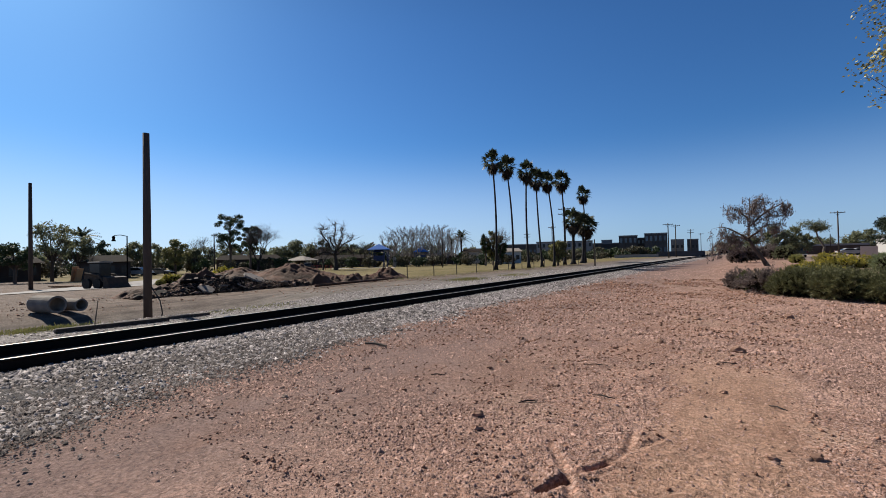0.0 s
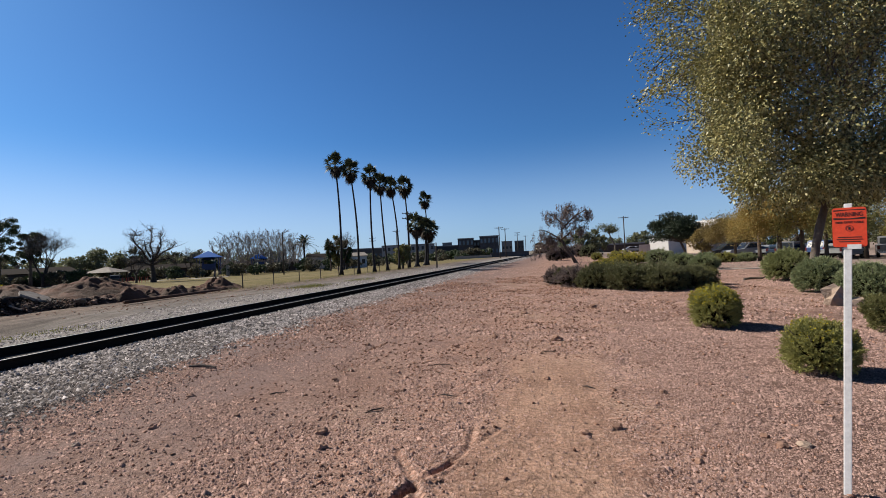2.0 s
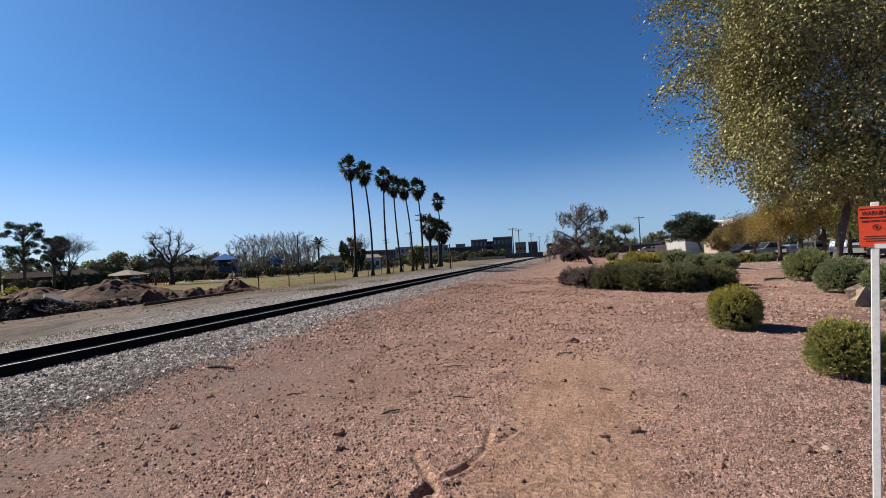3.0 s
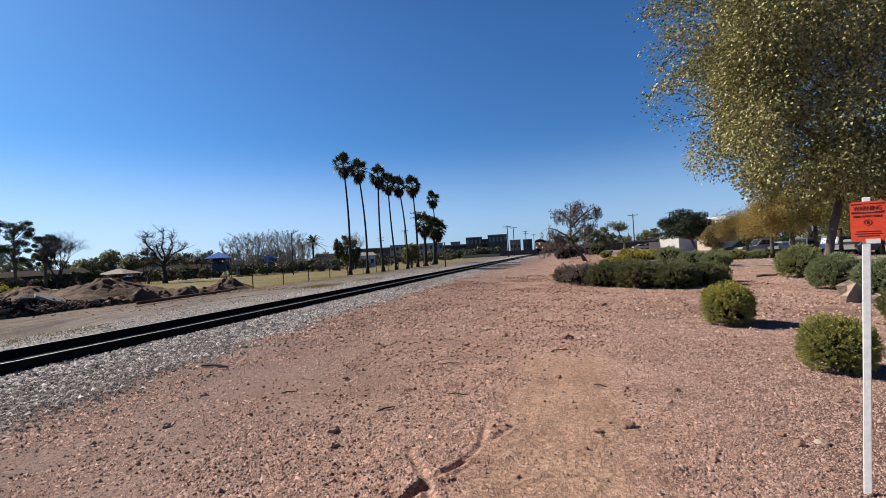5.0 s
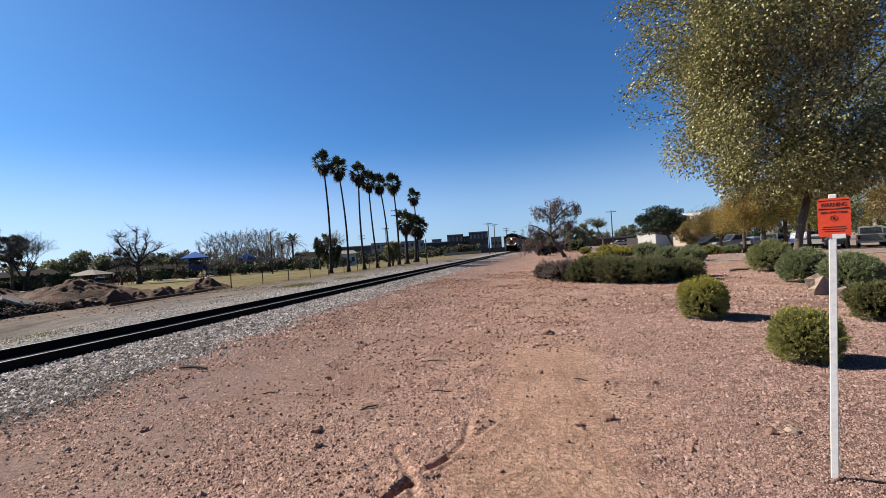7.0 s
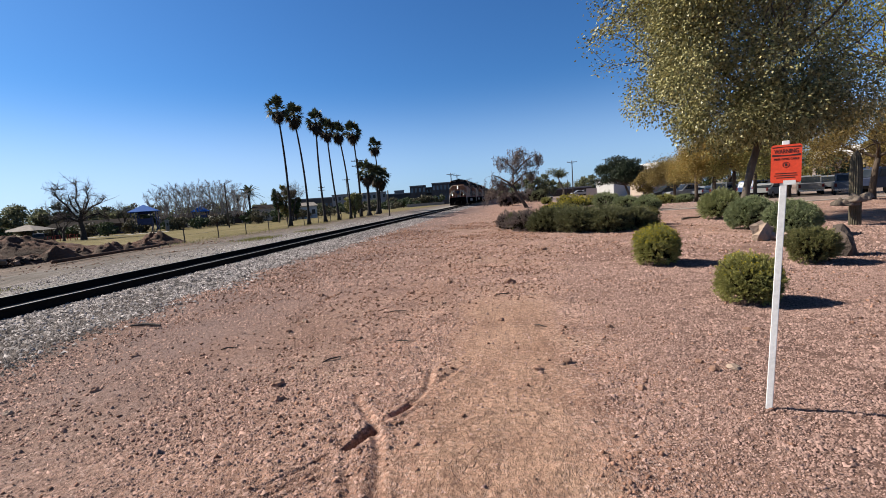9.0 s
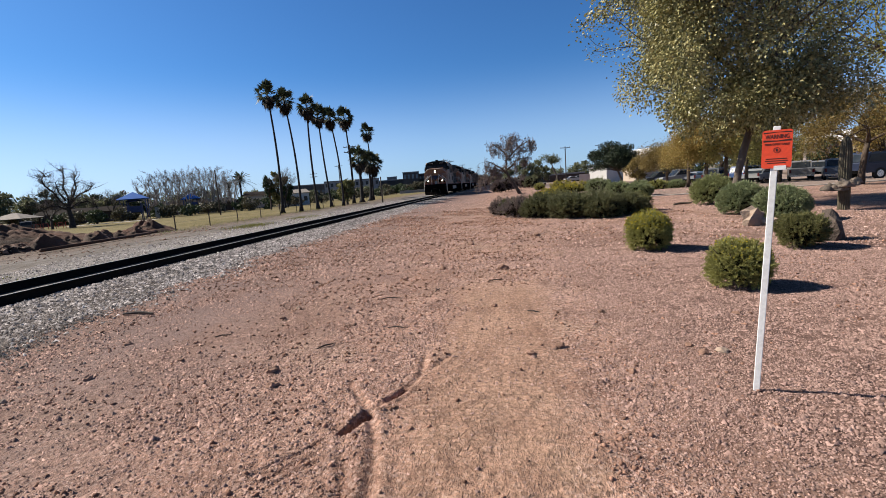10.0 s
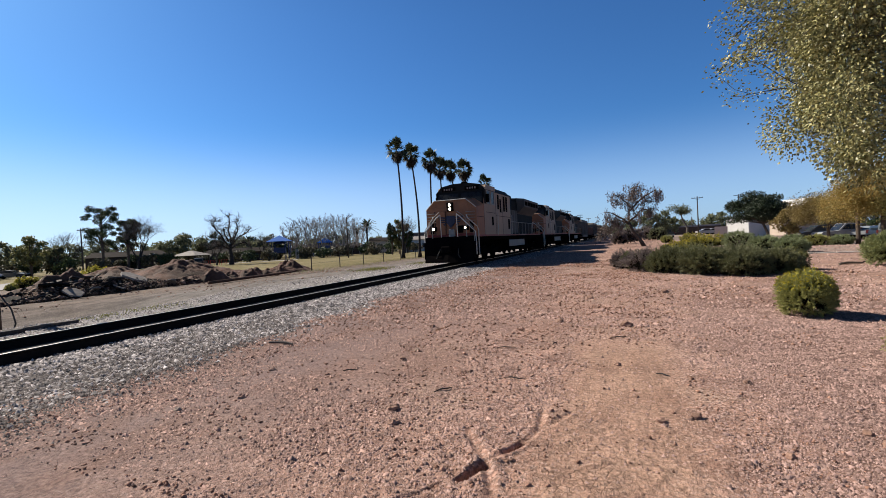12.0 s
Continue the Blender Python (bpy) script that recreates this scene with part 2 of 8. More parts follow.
M["twig"] = surf("grey_twig", (0.156, 0.129, 0.105), (0.101, 0.082, 0.066), 4.0, 30.0, 0.95, bump=0.3)
M["palm_leaf"] = foliage("palm_frond", (0.016, 0.024, 0.012), (0.07, 0.082, 0.045), 0.4, 0.25)
M["palm_dead"] = foliage("dead_palm_frond", (0.016, 0.012, 0.009), (0.07, 0.05, 0.033), 0.4, 0.1, 0.8)
M["leaf_broad"] = foliage("broad_tree_leaf", (0.07, 0.078, 0.029), (0.47, 0.42, 0.185), 0.5, 0.16, 0.42)
M["leaf_olive"] = foliage("olive_leaf", (0.19, 0.19, 0.062), (0.38, 0.33, 0.11), 0.4, 0.4)
# near-black tone that paints the shade inside bushes
M["inner_shade"] = surf("inner_shade", (0.02, 0.017, 0.011), (0.011, 0.009, 0.006), 3.0, 20.0, 0.95, bump=0, vary=0.3, spec=0.05)
M["leaf_dull"] = foliage("dull_green_leaf", (0.10, 0.105, 0.036), (0.21, 0.195, 0.075), 0.35, 0.2)
M["leaf_yellow"] = foliage("yellow_leaf", (0.25, 0.215, 0.045), (0.17, 0.175, 0.05), 0.3, 0.4)
M["leaf_hedge"] = foliage("hedge_leaf", (0.075, 0.08, 0.034), (0.165, 0.16, 0.072), 0.35, 0.15)
M["leaf_green"] = foliage("green_leaf", (0.2, 0.205, 0.062), (0.34, 0.32, 0.11), 0.25, 0.3)
M["leaf_dark"] = foliage("dark_needle", (0.023, 0.039, 0.016), (0.058, 0.078, 0.031), 0.4, 0.15)
M["leaf_meadow"] = foliage("meadow_leaf", (0.165, 0.19, 0.07), (0.28, 0.285, 0.125), 0.25, 0.2)
M["leaf_sage"] = foliage("sage_leaf", (0.145, 0.175, 0.08), (0.24, 0.265, 0.135), 0.25, 0.22)
M["leaf_grey"] = foliage("grey_twiggy_leaf", (0.11, 0.088, 0.08), (0.22, 0.172, 0.155), 0.3, 0.2, 0.8)
M["leaf_orange"] = foliage("orange_brown_leaf", (0.33, 0.205, 0.058), (0.30, 0.255, 0.085), 0.45, 0.42)
M["leaf_brown"] = foliage("olive_brown_leaf", (0.14, 0.10, 0.034), (0.24, 0.18, 0.065), 0.4, 0.35)
M["leaf_scrub"] = foliage("scrub_leaf", (0.05, 0.048, 0.028), (0.105, 0.094, 0.056), 0.35, 0.15)
M["leaf_far"] = foliage("far_leaf", (0.10, 0.11, 0.06), (0.17, 0.175, 0.10), 0.4, 0.4)
M["flower"] = foliage("yellow_flower", (0.484, 0.39, 0.023), (0.39, 0.328, 0.023), 0.2, 0.3)
M["grass"] = foliage("dry_grass", (0.117, 0.133, 0.035), (0.211, 0.187, 0.07), 0.3, 0.3)
M["white_paint"] = surf("white_paint", (0.704, 0.704, 0.695), (0.651, 0.651, 0.634), 3.0, 40.0, 0.5, bump=0.05, vary=0)
M["orange_sign"] = surf("orange_sign", (0.704, 0.075, 0.031), (0.651, 0.062, 0.026), 6.0, 60.0, 0.45, bump=0.03, vary=0)
M["black_ink"] = surf("black_ink", (0.023, 0.016, 0.016), (0.039, 0.023, 0.02), 6.0, 60.0, 0.5, bump=0, vary=0)
M["wood_pole"] = surf("weathered_pole", (0.085, 0.06, 0.048), (0.04, 0.03, 0.025), 2.0, 25.0, 0.9, bump=0.7, stretch=(1, 1, 0.15))
M["far_pole"] = surf("far_pole", (0.058, 0.047, 0.039), (0.039, 0.031, 0.027), 2.0, 25.0, 0.9, bump=0.3)
M["concrete"] = surf("concrete", (0.27, 0.235, 0.205), (0.18, 0.155, 0.135), 2.5, 30.0, 0.9, bump=0.4)
M["kerb"] = surf("pale_kerb", (0.374, 0.335, 0.296), (0.312, 0.273, 0.242), 2.5, 30.0, 0.9, bump=0.3)
M["soil"] = surf("dug_soil", (0.13, 0.058, 0.036), (0.05, 0.026, 0.016), 0.8, 9.0, 0.95, bump=0.9, vary=0, depth=0.08)
M["rubble"] = surf("broken_asphalt", (0.014, 0.011, 0.01), (0.07, 0.052, 0.043), 3.0, 20.0, 0.9, bump=0.5, vary=0.95)
M["rust"] = surf("rust", (0.125, 0.058, 0.035), (0.07, 0.039, 0.027), 4.0, 30.0, 0.85, 0.3, bump=0.4, vary=0.1)
M["asphalt"] = surf("asphalt", (0.234, 0.218, 0.211), (0.187, 0.176, 0.168), 0.5, 30.0, 0.9, bump=0.3, vary=0)
M["roof_tile"] = surf("grey_roof", (0.22, 0.195, 0.175), (0.16, 0.142, 0.13), 1.0, 12.0, 0.9, bump=0.4)
M["roof_brown"] = surf("brown_roof", (0.024, 0.019, 0.017), (0.017, 0.014, 0.013), 1.0, 12.0, 0.95, bump=0.4, spec=0.03)
M["stucco"] = surf("tan_stucco", (0.351, 0.281, 0.226), (0.296, 0.242, 0.195), 0.8, 20.0, 0.9, bump=0.2)
M["pink_wall"] = surf("pinkish_wall", (0.484, 0.39, 0.343), (0.437, 0.351, 0.312), 0.8, 20.0, 0.9, bump=0.2, vary=0.05)
M["white_wall"] = surf("white_wall", (0.562, 0.546, 0.523), (0.515, 0.499, 0.476), 0.8, 20.0, 0.85, bump=0.15, vary=0.08)
M["dark_wall"] = surf("dark_facade", (0.035, 0.037, 0.043), (0.051, 0.051, 0.058), 0.3, 10.0, 0.6, bump=0.15, vary=0.1)
M["grey_wall"] = surf("grey_facade", (0.156, 0.156, 0.164), (0.203, 0.203, 0.207), 0.3, 10.0, 0.7, bump=0.15, vary=0.15)
M["pale_wall"] = surf("pale_grey_facade", (0.22, 0.22, 0.235), (0.18, 0.18, 0.19), 0.3, 10.0, 0.7, bump=0.15, vary=0.1)
M["blue_glass"] = surf("blue_window", (0.035, 0.055, 0.085), (0.06, 0.09, 0.13), 0.3, 5.0, 0.12, bump=0.0, vary=0.4, spec=0.6)
M["brown_wall"] = surf("brown_wall", (0.047, 0.035, 0.03), (0.07, 0.051, 0.044), 0.6, 12.0, 0.9, bump=0.3)
M["glass"] = surf("dark_window", (0.016, 0.02, 0.023), (0.027, 0.031, 0.035), 1.0, 5.0, 0.15, bump=0.0, vary=0.2, spec=0.3)
M["blue_canvas"] = surf("blue_shade_cloth", (0.01, 0.095, 0.36), (0.014, 0.115, 0.42), 1.0, 15.0, 0.6, bump=0.2, vary=0.1)
M["play_blue"] = surf("dark_blue_plastic", (0.023, 0.039, 0.101), (0.039, 0.055, 0.14), 2.0, 15.0, 0.5, bump=0.1)
M["play_tan"] = surf("tan_plastic", (0.39, 0.328, 0.257), (0.328, 0.273, 0.218), 2.0, 15.0, 0.5, bump=0.1)
M["red_paint"] = surf("red_paint", (0.273, 0.039, 0.027), (0.218, 0.031, 0.023), 2.0, 15.0, 0.5, bump=0.1)
M["loader_paint"] = surf("dark_loader_paint", (0.045, 0.032, 0.024), (0.075, 0.05, 0.036), 3.0, 25.0, 0.85, bump=0.2, vary=0.1)
M["plywood"] = surf("plywood", (0.40, 0.215, 0.10), (0.32, 0.165, 0.078), 2.0, 20.0, 0.8, bump=0.2, vary=0.1, stretch=(1, 1, 0.2))
M["tyre"] = surf("tyre_rubber", (0.016, 0.016, 0.016), (0.027, 0.026, 0.023), 4.0, 30.0, 0.85, bump=0.3, vary=0.1)
M["chrome"] = surf("bright_metal", (0.528, 0.528, 0.528), (0.44, 0.44, 0.44), 4.0, 30.0, 0.25, 1.0, bump=0.05, vary=0)
M["tail_red"] = surf("red_lens", (0.10, 0.01, 0.01), (0.08, 0.01, 0.01), 4.0, 30.0, 0.35, bump=0.0, vary=0)
M["loco_seam"] = surf("dark_seam", (0.03, 0.024, 0.02), (0.045, 0.036, 0.03), 1.0, 9.0, 0.9, bump=0.0, vary=0, spec=0.05)
M["loco_wing"] = surf("dark_blue_wing", (0.03, 0.032, 0.05), (0.05, 0.05, 0.07), 2.0, 12.0, 0.7, bump=0.0, vary=0, spec=0.1)
# white of the handrails, also used to paint the nose highlight
M["loco_bright"] = surf("rail_and_highlight_white", (0.52, 0.49, 0.45), (0.38, 0.355, 0.32), 1.5, 12.0, 0.6, bump=0.05, vary=0)
# one paint in two tones: this one dusty, the nose's warmed for bounce light
M["loco_yellow"] = surf("dusty_yellow_paint", (0.37, 0.25, 0.168), (0.27, 0.195, 0.14), 0.5, 7.0, 0.7, bump=0.08, vary=0, stretch=(1, 1, 0.35))
M["loco_nose"] = surf("warm_lit_nose_paint", (0.29, 0.122, 0.058), (0.20, 0.092, 0.05), 0.9, 9.0, 0.65, bump=0.08, vary=0)
M["loco_grey"] = surf("grey_paint", (0.172, 0.172, 0.168), (0.218, 0.211, 0.203), 0.8, 9.0, 0.55, bump=0.08, vary=0)
M["loco_roof"] = surf("dark_roof_paint", (0.008, 0.009, 0.009), (0.014, 0.015, 0.0145), 0.8, 9.0, 0.8, bump=0.1, vary=0, spec=0.1)
M["loco_black"] = surf("sooty_black", (0.003, 0.003, 0.003), (0.006, 0.005, 0.005), 1.5, 14.0, 0.95, bump=0.2, vary=0, spec=0.0)
M["loco_pale"] = surf("pale_grey_paint", (0.25, 0.226, 0.195), (0.195, 0.176, 0.152), 1.0, 10.0, 0.6, bump=0.08, vary=0)
M["hopper_paint"] = surf("dark_hopper_paint", (0.07, 0.062, 0.055), (0.10, 0.085, 0.072), 0.8, 9.0, 0.8, bump=0.12, vary=0.2)
M["freight_brown"] = surf("boxcar_brown", (0.148, 0.078, 0.055), (0.101, 0.058, 0.043), 0.8, 9.0, 0.8, bump=0.15, vary=0.2)
M["emblem_blue"] = surf("blue_shield", (0.02, 0.022, 0.045), (0.03, 0.032, 0.06), 3.0, 15.0, 0.5, bump=0, vary=0)
M["cinder"] = surf("cinder_gravel", (0.03, 0.024, 0.024), (0.16, 0.135, 0.13), 16.0, 60.0, 0.95, bump=0.3, vary=0.6, island=True)
M["clod"] = surf("dirt_clod", (0.16, 0.085, 0.06), (0.33, 0.192, 0.138), 14.0, 80.0, 0.95, bump=0.4, vary=0.5, island=True, spec=0.1)
# darker copy of the boulder stone, with the shrub's shade put in
M["shaded_boulder"] = surf("shaded_boulder_stone", (0.14, 0.105, 0.085), (0.08, 0.062, 0.052), 2.0, 18.0, 0.9, bump=0.8, depth=0.05)
M["cab_glass"] = surf("cab_glass", (0.008, 0.01, 0.012), (0.014, 0.016, 0.018), 1.0, 5.0, 0.3, bump=0.0, vary=0.2, spec=0.12)
M["dark_bark"] = surf("dark_bark", (0.05, 0.04, 0.035), (0.028, 0.023, 0.021), 3.0, 22.0, 0.95, bump=0.6, depth=0.03)
M["rubble_bits"] = surf("broken_rubble", (0.03, 0.018, 0.013), (0.17, 0.105, 0.078), 2.5, 20.0, 0.9, bump=0.5, vary=0.9, island=True)
M["grove_bark"] = surf("grove_bark", (0.30, 0.265, 0.24), (0.16, 0.14, 0.125), 2.0, 18.0, 0.95, bump=0.4)
M["leaf_pine"] = foliage("pine_needle", (0.010, 0.018, 0.009), (0.032, 0.046, 0.02), 0.4, 0.08)
M["headlight"] = glow("headlight_glow", (1.0, 0.86, 0.62), 14.0)
M["wire"] = surf("wire", (0.023, 0.023, 0.023), (0.039, 0.039, 0.039), 3.0, 15.0, 0.7, bump=0, vary=0)


# ---- geometry helpers ----
class Geo:
    """Vertices and faces gathered for one mesh."""

    def __init__(self):
        self.v, self.f = [], []

    def add(self, verts, faces):
        k = len(self.v)
        self.v += [tuple(p) for p in verts]
        self.f += [tuple(i + k for i in face) for face in faces]
        return self

    def box(self, x0, x1, y0, y1, z0, z1, m=None, b=0.0):
        """A box; b cuts its upright and top edges to a chamfer."""
        if b <= 0:
            p = [(x, y, z) for z in (z0, z1) for x, y in ((x0, y0), (x1, y0), (x1, y1), (x0, y1))]
            fs = [(3, 2, 1, 0), (4, 5, 6, 7), (0, 1, 5, 4), (1, 2, 6, 5), (2, 3, 7, 6), (3, 0, 4, 7)]
        else:
            ring = [(x0 + b, y0), (x1 - b, y0), (x1, y0 + b), (x1, y1 - b), (x1 - b, y1), (x0 + b, y1), (x0, y1 - b), (x0, y0 + b)]
            inner = [(x0 + b, y0 + b), (x1 - b, y0 + b), (x1 - b, y0 + b), (x1 - b, y1 - b), (x1 - b, y1 - b), (x0 + b, y1 - b), (x0 + b, y1 - b), (x0 + b, y0 + b)]
            p = [(x, y, z0) for x, y in ring] + [(x, y, z1 - b) for x, y in ring] + [(x0 + b, y0 + b, z1), (x1 - b, y0 + b, z1), (x1 - b, y1 - b, z1), (x0 + b, y1 - b, z1)]
            fs = [tuple(range(7, -1, -1)), (16, 17, 18, 19)] + [(i, (i + 1) % 8, 8 + (i + 1) % 8, 8 + i) for i in range(8)]
            fs += [(8, 9, 17, 16), (9, 10, 17), (10, 11, 18, 17), (11, 12, 18), (12, 13, 19, 18), (13, 14, 19), (14, 15, 16, 19), (15, 8, 16)]
        if m is not None:
            p = [tuple(m @ Vector(q)) for q in p]
        return self.add(p, fs)

    def tube(self, pts, radii, sides=8, caps=True):
        pts = [Vector(p) for p in pts]
        if not hasattr(radii, "__len__"):
            radii = [radii] * len(pts)
        k, rings = len(self.v), len(pts)
        side = None
        for i, p in enumerate(pts):
            way = (pts[min(i + 1, rings - 1)] - pts[max(i - 1, 0)]).normalized()
            if side is None:
                side = way.orthogonal().normalized()
            side = (side - way * side.dot(way)).normalized()
            up = way.cross(side)
            for s in range(sides):
                a = 2 * math.pi * s / sides
                self.v.append(tuple(p + (side * math.cos(a) + up * math.sin(a)) * radii[i]))
        for i in range(rings - 1):
            for s in range(sides):
                a, b = k + i * sides + s, k + i * sides + (s + 1) % sides
                self.f.append((a, b, b + sides, a + sides))
        if caps:
            self.f.append(tuple(k + s for s in range(sides - 1, -1, -1)))
            self.f.append(tuple(k + (rings - 1) * sides + s for s in range(sides)))
        return self

    def prism(self, outline, a, b, axis="x"):
        """A closed outline pulled from a to b along an axis. Outline points are (y, z), (x, z) or (x, y)."""
        put = {"x": lambda u, w, c: (c, u, w), "y": lambda u, w, c: (u, c, w), "z": lambda u, w, c: (u, w, c)}[axis]
        n = len(outline)
        p = [put(u, w, a) for u, w in outline] + [put(u, w, b) for u, w in outline]
        fs = [tuple(range(n - 1, -1, -1)), tuple(range(n, 2 * n))] + [(i, (i + 1) % n, n + (i + 1) % n, n + i) for i in range(n)]
        return self.add(p, fs)

    def lump(self, centre, radii, seed=0, rough=0.25, level=1, flat=0.0):
        """An uneven stone-like lump."""
        base, faces = ICO[level]
        off = Vector((seed * 3.7, seed * 1.3, seed * 7.1))
        ps = []
        for p in base:
            q = Vector(p)
            s = 1 + rough * 2 * noise.noise(q * 1.7 + off)
            z = q.z * s
            if flat:
                z = max(z, -flat)
            ps.append((centre[0] + q.x * s * radii[0], centre[1] + q.y * s * radii[1], centre[2] + z * radii[2]))
        return self.add(ps, faces)

    def mesh(self, name, smooth=False):
        me = bpy.data.meshes.new(name)
        me.from_pydata(self.v, [], self.f)
        bm = bmesh.new()
        bm.from_mesh(me)
        if len(bm.faces) < 60000:
            bmesh.ops.recalc_face_normals(bm, faces=bm.faces)
        bm.to_mesh(me)
        bm.free()
        if smooth:
            me.shade_smooth()
        return me


def ico(level):
    bm = bmesh.new()
    bmesh.ops.create_icosphere(bm, subdivisions=level, radius=1)
    out = [tuple(v.co) for v in bm.verts], [tuple(v.index for v in f.verts) for f in bm.faces]
    bm.free()
    return out


ICO = {1: ico(1), 2: ico(2), 3: ico(3)}


def part(name, geo, material, parent, label="", smooth=False, m=None, kind=""):
    """Links a mesh as one part under a thing or a part."""
    ob = new(name, geo.mesh(name, smooth) if isinstance(geo, Geo) else geo)
    if not ob.data.materials:
        ob.data.materials.append(material)
    ob.parent = parent
    if m is not None:
        ob.matrix_basis = m
    return tagged(ob, label, kind=kind)


def thing(name, label, category, m=None, group=""):
    """An empty at a thing's base."""
    ob = new(name)
    ob.empty_display_size = 0.2
    if m is not None:
        ob.matrix_basis = m
    return tagged(ob, label, category, group)


def single(name, geo, material, label, category, m=None, smooth=False, group="", kind=""):
    """A thing of one mesh."""
    ob = new(name, geo.mesh(name, smooth) if isinstance(geo, Geo) else geo)
    ob.data.materials.append(material)
    if m is not None:
        ob.matrix_basis = m
    return tagged(ob, label, category, group, kind)


def structure(name, geo, material, label, smooth=False):
    return single(name, geo, material, label, "setting", None, smooth, "", "structure")


def polar(az, dist, z=0.0):
    """A place by its compass angle from +y and its distance from the camera's spot."""
    return (math.sin(radians(az)) * dist, math.cos(radians(az)) * dist, z)


def raw_mesh(name, verts, faces):
    """A mesh from arrays of vertices and of equal-sided faces."""
    verts, faces = np.asarray(verts, float), np.asarray(faces, int)
    n, k = faces.shape
    me = bpy.data.meshes.new(name)
    me.vertices.add(len(verts))
    me.vertices.foreach_set("co", verts.ravel())
    me.loops.add(n * k)
    me.loops.foreach_set("vertex_index", faces.ravel())
    me.polygons.add(n)
    me.polygons.foreach_set("loop_start", np.arange(0, n * k, k))
    me.update(calc_edges=True)
    return me


def stones_mesh(name, rng, places, sizes, squash=0.65, level=0):
    """Many small faceted stones in one mesh: each a shaken octahedron."""
    base = np.array([(1, 0, 0), (0, 1, 0), (-1, 0, 0), (0, -1, 0), (0, 0, 1), (0, 0, -1)], float)
    tri = np.array([(0, 1, 4), (1, 2, 4), (2, 3, 4), (3, 0, 4), (1, 0, 5), (2, 1, 5), (3, 2, 5), (0, 3, 5)])
    if level == -2:
        base, tri = np.array([(1, 0, -0.3), (-0.5, 0.87, -0.3), (-0.5, -0.87, -0.3), (0.15, 0.1, 0.66)], float), np.array([(0, 1, 3), (1, 2, 3), (2, 0, 3)])
    if level == -1:
        base, tri = np.array([(1, 0, -0.3), (0, 1, -0.3), (-1, 0, -0.3), (0, -1, -0.3), (0.25, 0.1, 0.62)], float), tri[:4]
    if level > 0:
        b, t = ICO[1]
        base, tri = np.array(b), np.array(t)
    n, k = len(places), len(base)
    v = base[None] * (1 + rng.uniform(-0.33, 0.33, (n, k, 1))) * sizes[:, None, None]
    v = v * np.stack([rng.uniform(0.7, 1.3, n), rng.uniform(0.7, 1.3, n), squash * rng.uniform(0.7, 1.3, n)], 1)[:, None]
    a, c = rng.uniform(0, 6.283, n), rng.uniform(-0.6, 0.6, n)
    x, y, z = v[..., 0], v[..., 1], v[..., 2]
    y, z = y * np.cos(c)[:, None] - z * np.sin(c)[:, None], y * np.sin(c)[:, None] + z * np.cos(c)[:, None]
    x, y = x * np.cos(a)[:, None] - y * np.sin(a)[:, None], x * np.sin(a)[:, None] + y * np.cos(a)[:, None]
    v = np.stack([x, y, z], -1) + places[:, None]
    f = tri[None] + (np.arange(n) * k)[:, None, None]
    return raw_mesh(name, v.reshape(-1, 3), f.reshape(-1, 3))


def leaf_mesh(name, rng, places, length, width, hang=0.0, ways=None):
    """Many leaves in one mesh, each a bent kite of two triangles with its own turn."""
    n = len(places)
    way = rng.normal(size=(n, 3)) if ways is None else ways + rng.normal(scale=0.45, size=(n, 3))
    way[:, 2] -= hang
    way /= np.linalg.norm(way, axis=1)[:, None] + 1e-9
    side = np.cross(way, rng.normal(size=(n, 3)))
    side /= np.linalg.norm(side, axis=1)[:, None] + 1e-9
    up = np.cross(way, side)
    l = length * rng.uniform(0.6, 1.3, n)[:, None]
    w = width * rng.uniform(0.7, 1.3, n)[:, None]
    p = np.asarray(places)
    v = np.stack([p, p + way * l * 0.5 + side * w * 0.5 + up * w * 0.15, p + way * l, p + way * l * 0.5 - side * w * 0.5 + up * w * 0.15], 1)
    f = np.arange(n * 4).reshape(n, 4)
    return raw_mesh(name, v.reshape(-1, 3), f)


def grow(rng, geo, start, way, length, radius, depth, spread=0.6, lift=0.1, shrink=0.72, forks=3, wander=0.25, sides=6, tips=None, segs=4):
    """A limb that bends and forks; gathers the twig tips as (place, way)."""
    p, w, pts, radii = Vector(start), Vector(way).normalized(), [Vector(start)], [radius]
    for i in range(segs):
        w = (w + Vector(rng.normal(scale=wander, size=3)) * 0.5 + Vector((0, 0, lift * 0.5))).normalized()
        p = p + w * (length / segs)
        pts.append(p.copy())
        radii.append(radius * (1 - 0.4 * (i + 1) / segs))
        if tips is not None and depth <= 1:
            tips.append((p.copy(), w.copy()))
    geo.tube(pts, radii, max(3, sides), False)
    if depth <= 0:
        return
    for k in range(forks):
        a = 2 * math.pi * (k + rng.uniform(-0.3, 0.3)) / forks
        side = w.orthogonal().normalized()
        side = side * math.cos(a) + w.cross(side) * math.sin(a)
        at = pts[-1] if k < 2 else pts[-2]
        grow(rng, geo, at, w + side * spread * rng.uniform(0.7, 1.3), length * shrink * rng.uniform(0.8, 1.2), radii[-1] * 0.78, depth - 1, spread, lift, shrink, forks, wander, sides - 1, tips, max(2, segs - 1))


def spray(rng, tips, per, spread):
    """Leaf places and ways, scattered round the twig tips."""
    base = np.array([t[0] for t in tips])
    ways = np.array([t[1] for t in tips])
    k = rng.integers(0, len(base), per)
    return base[k] + rng.normal(scale=spread, size=(per, 3)), ways[k]


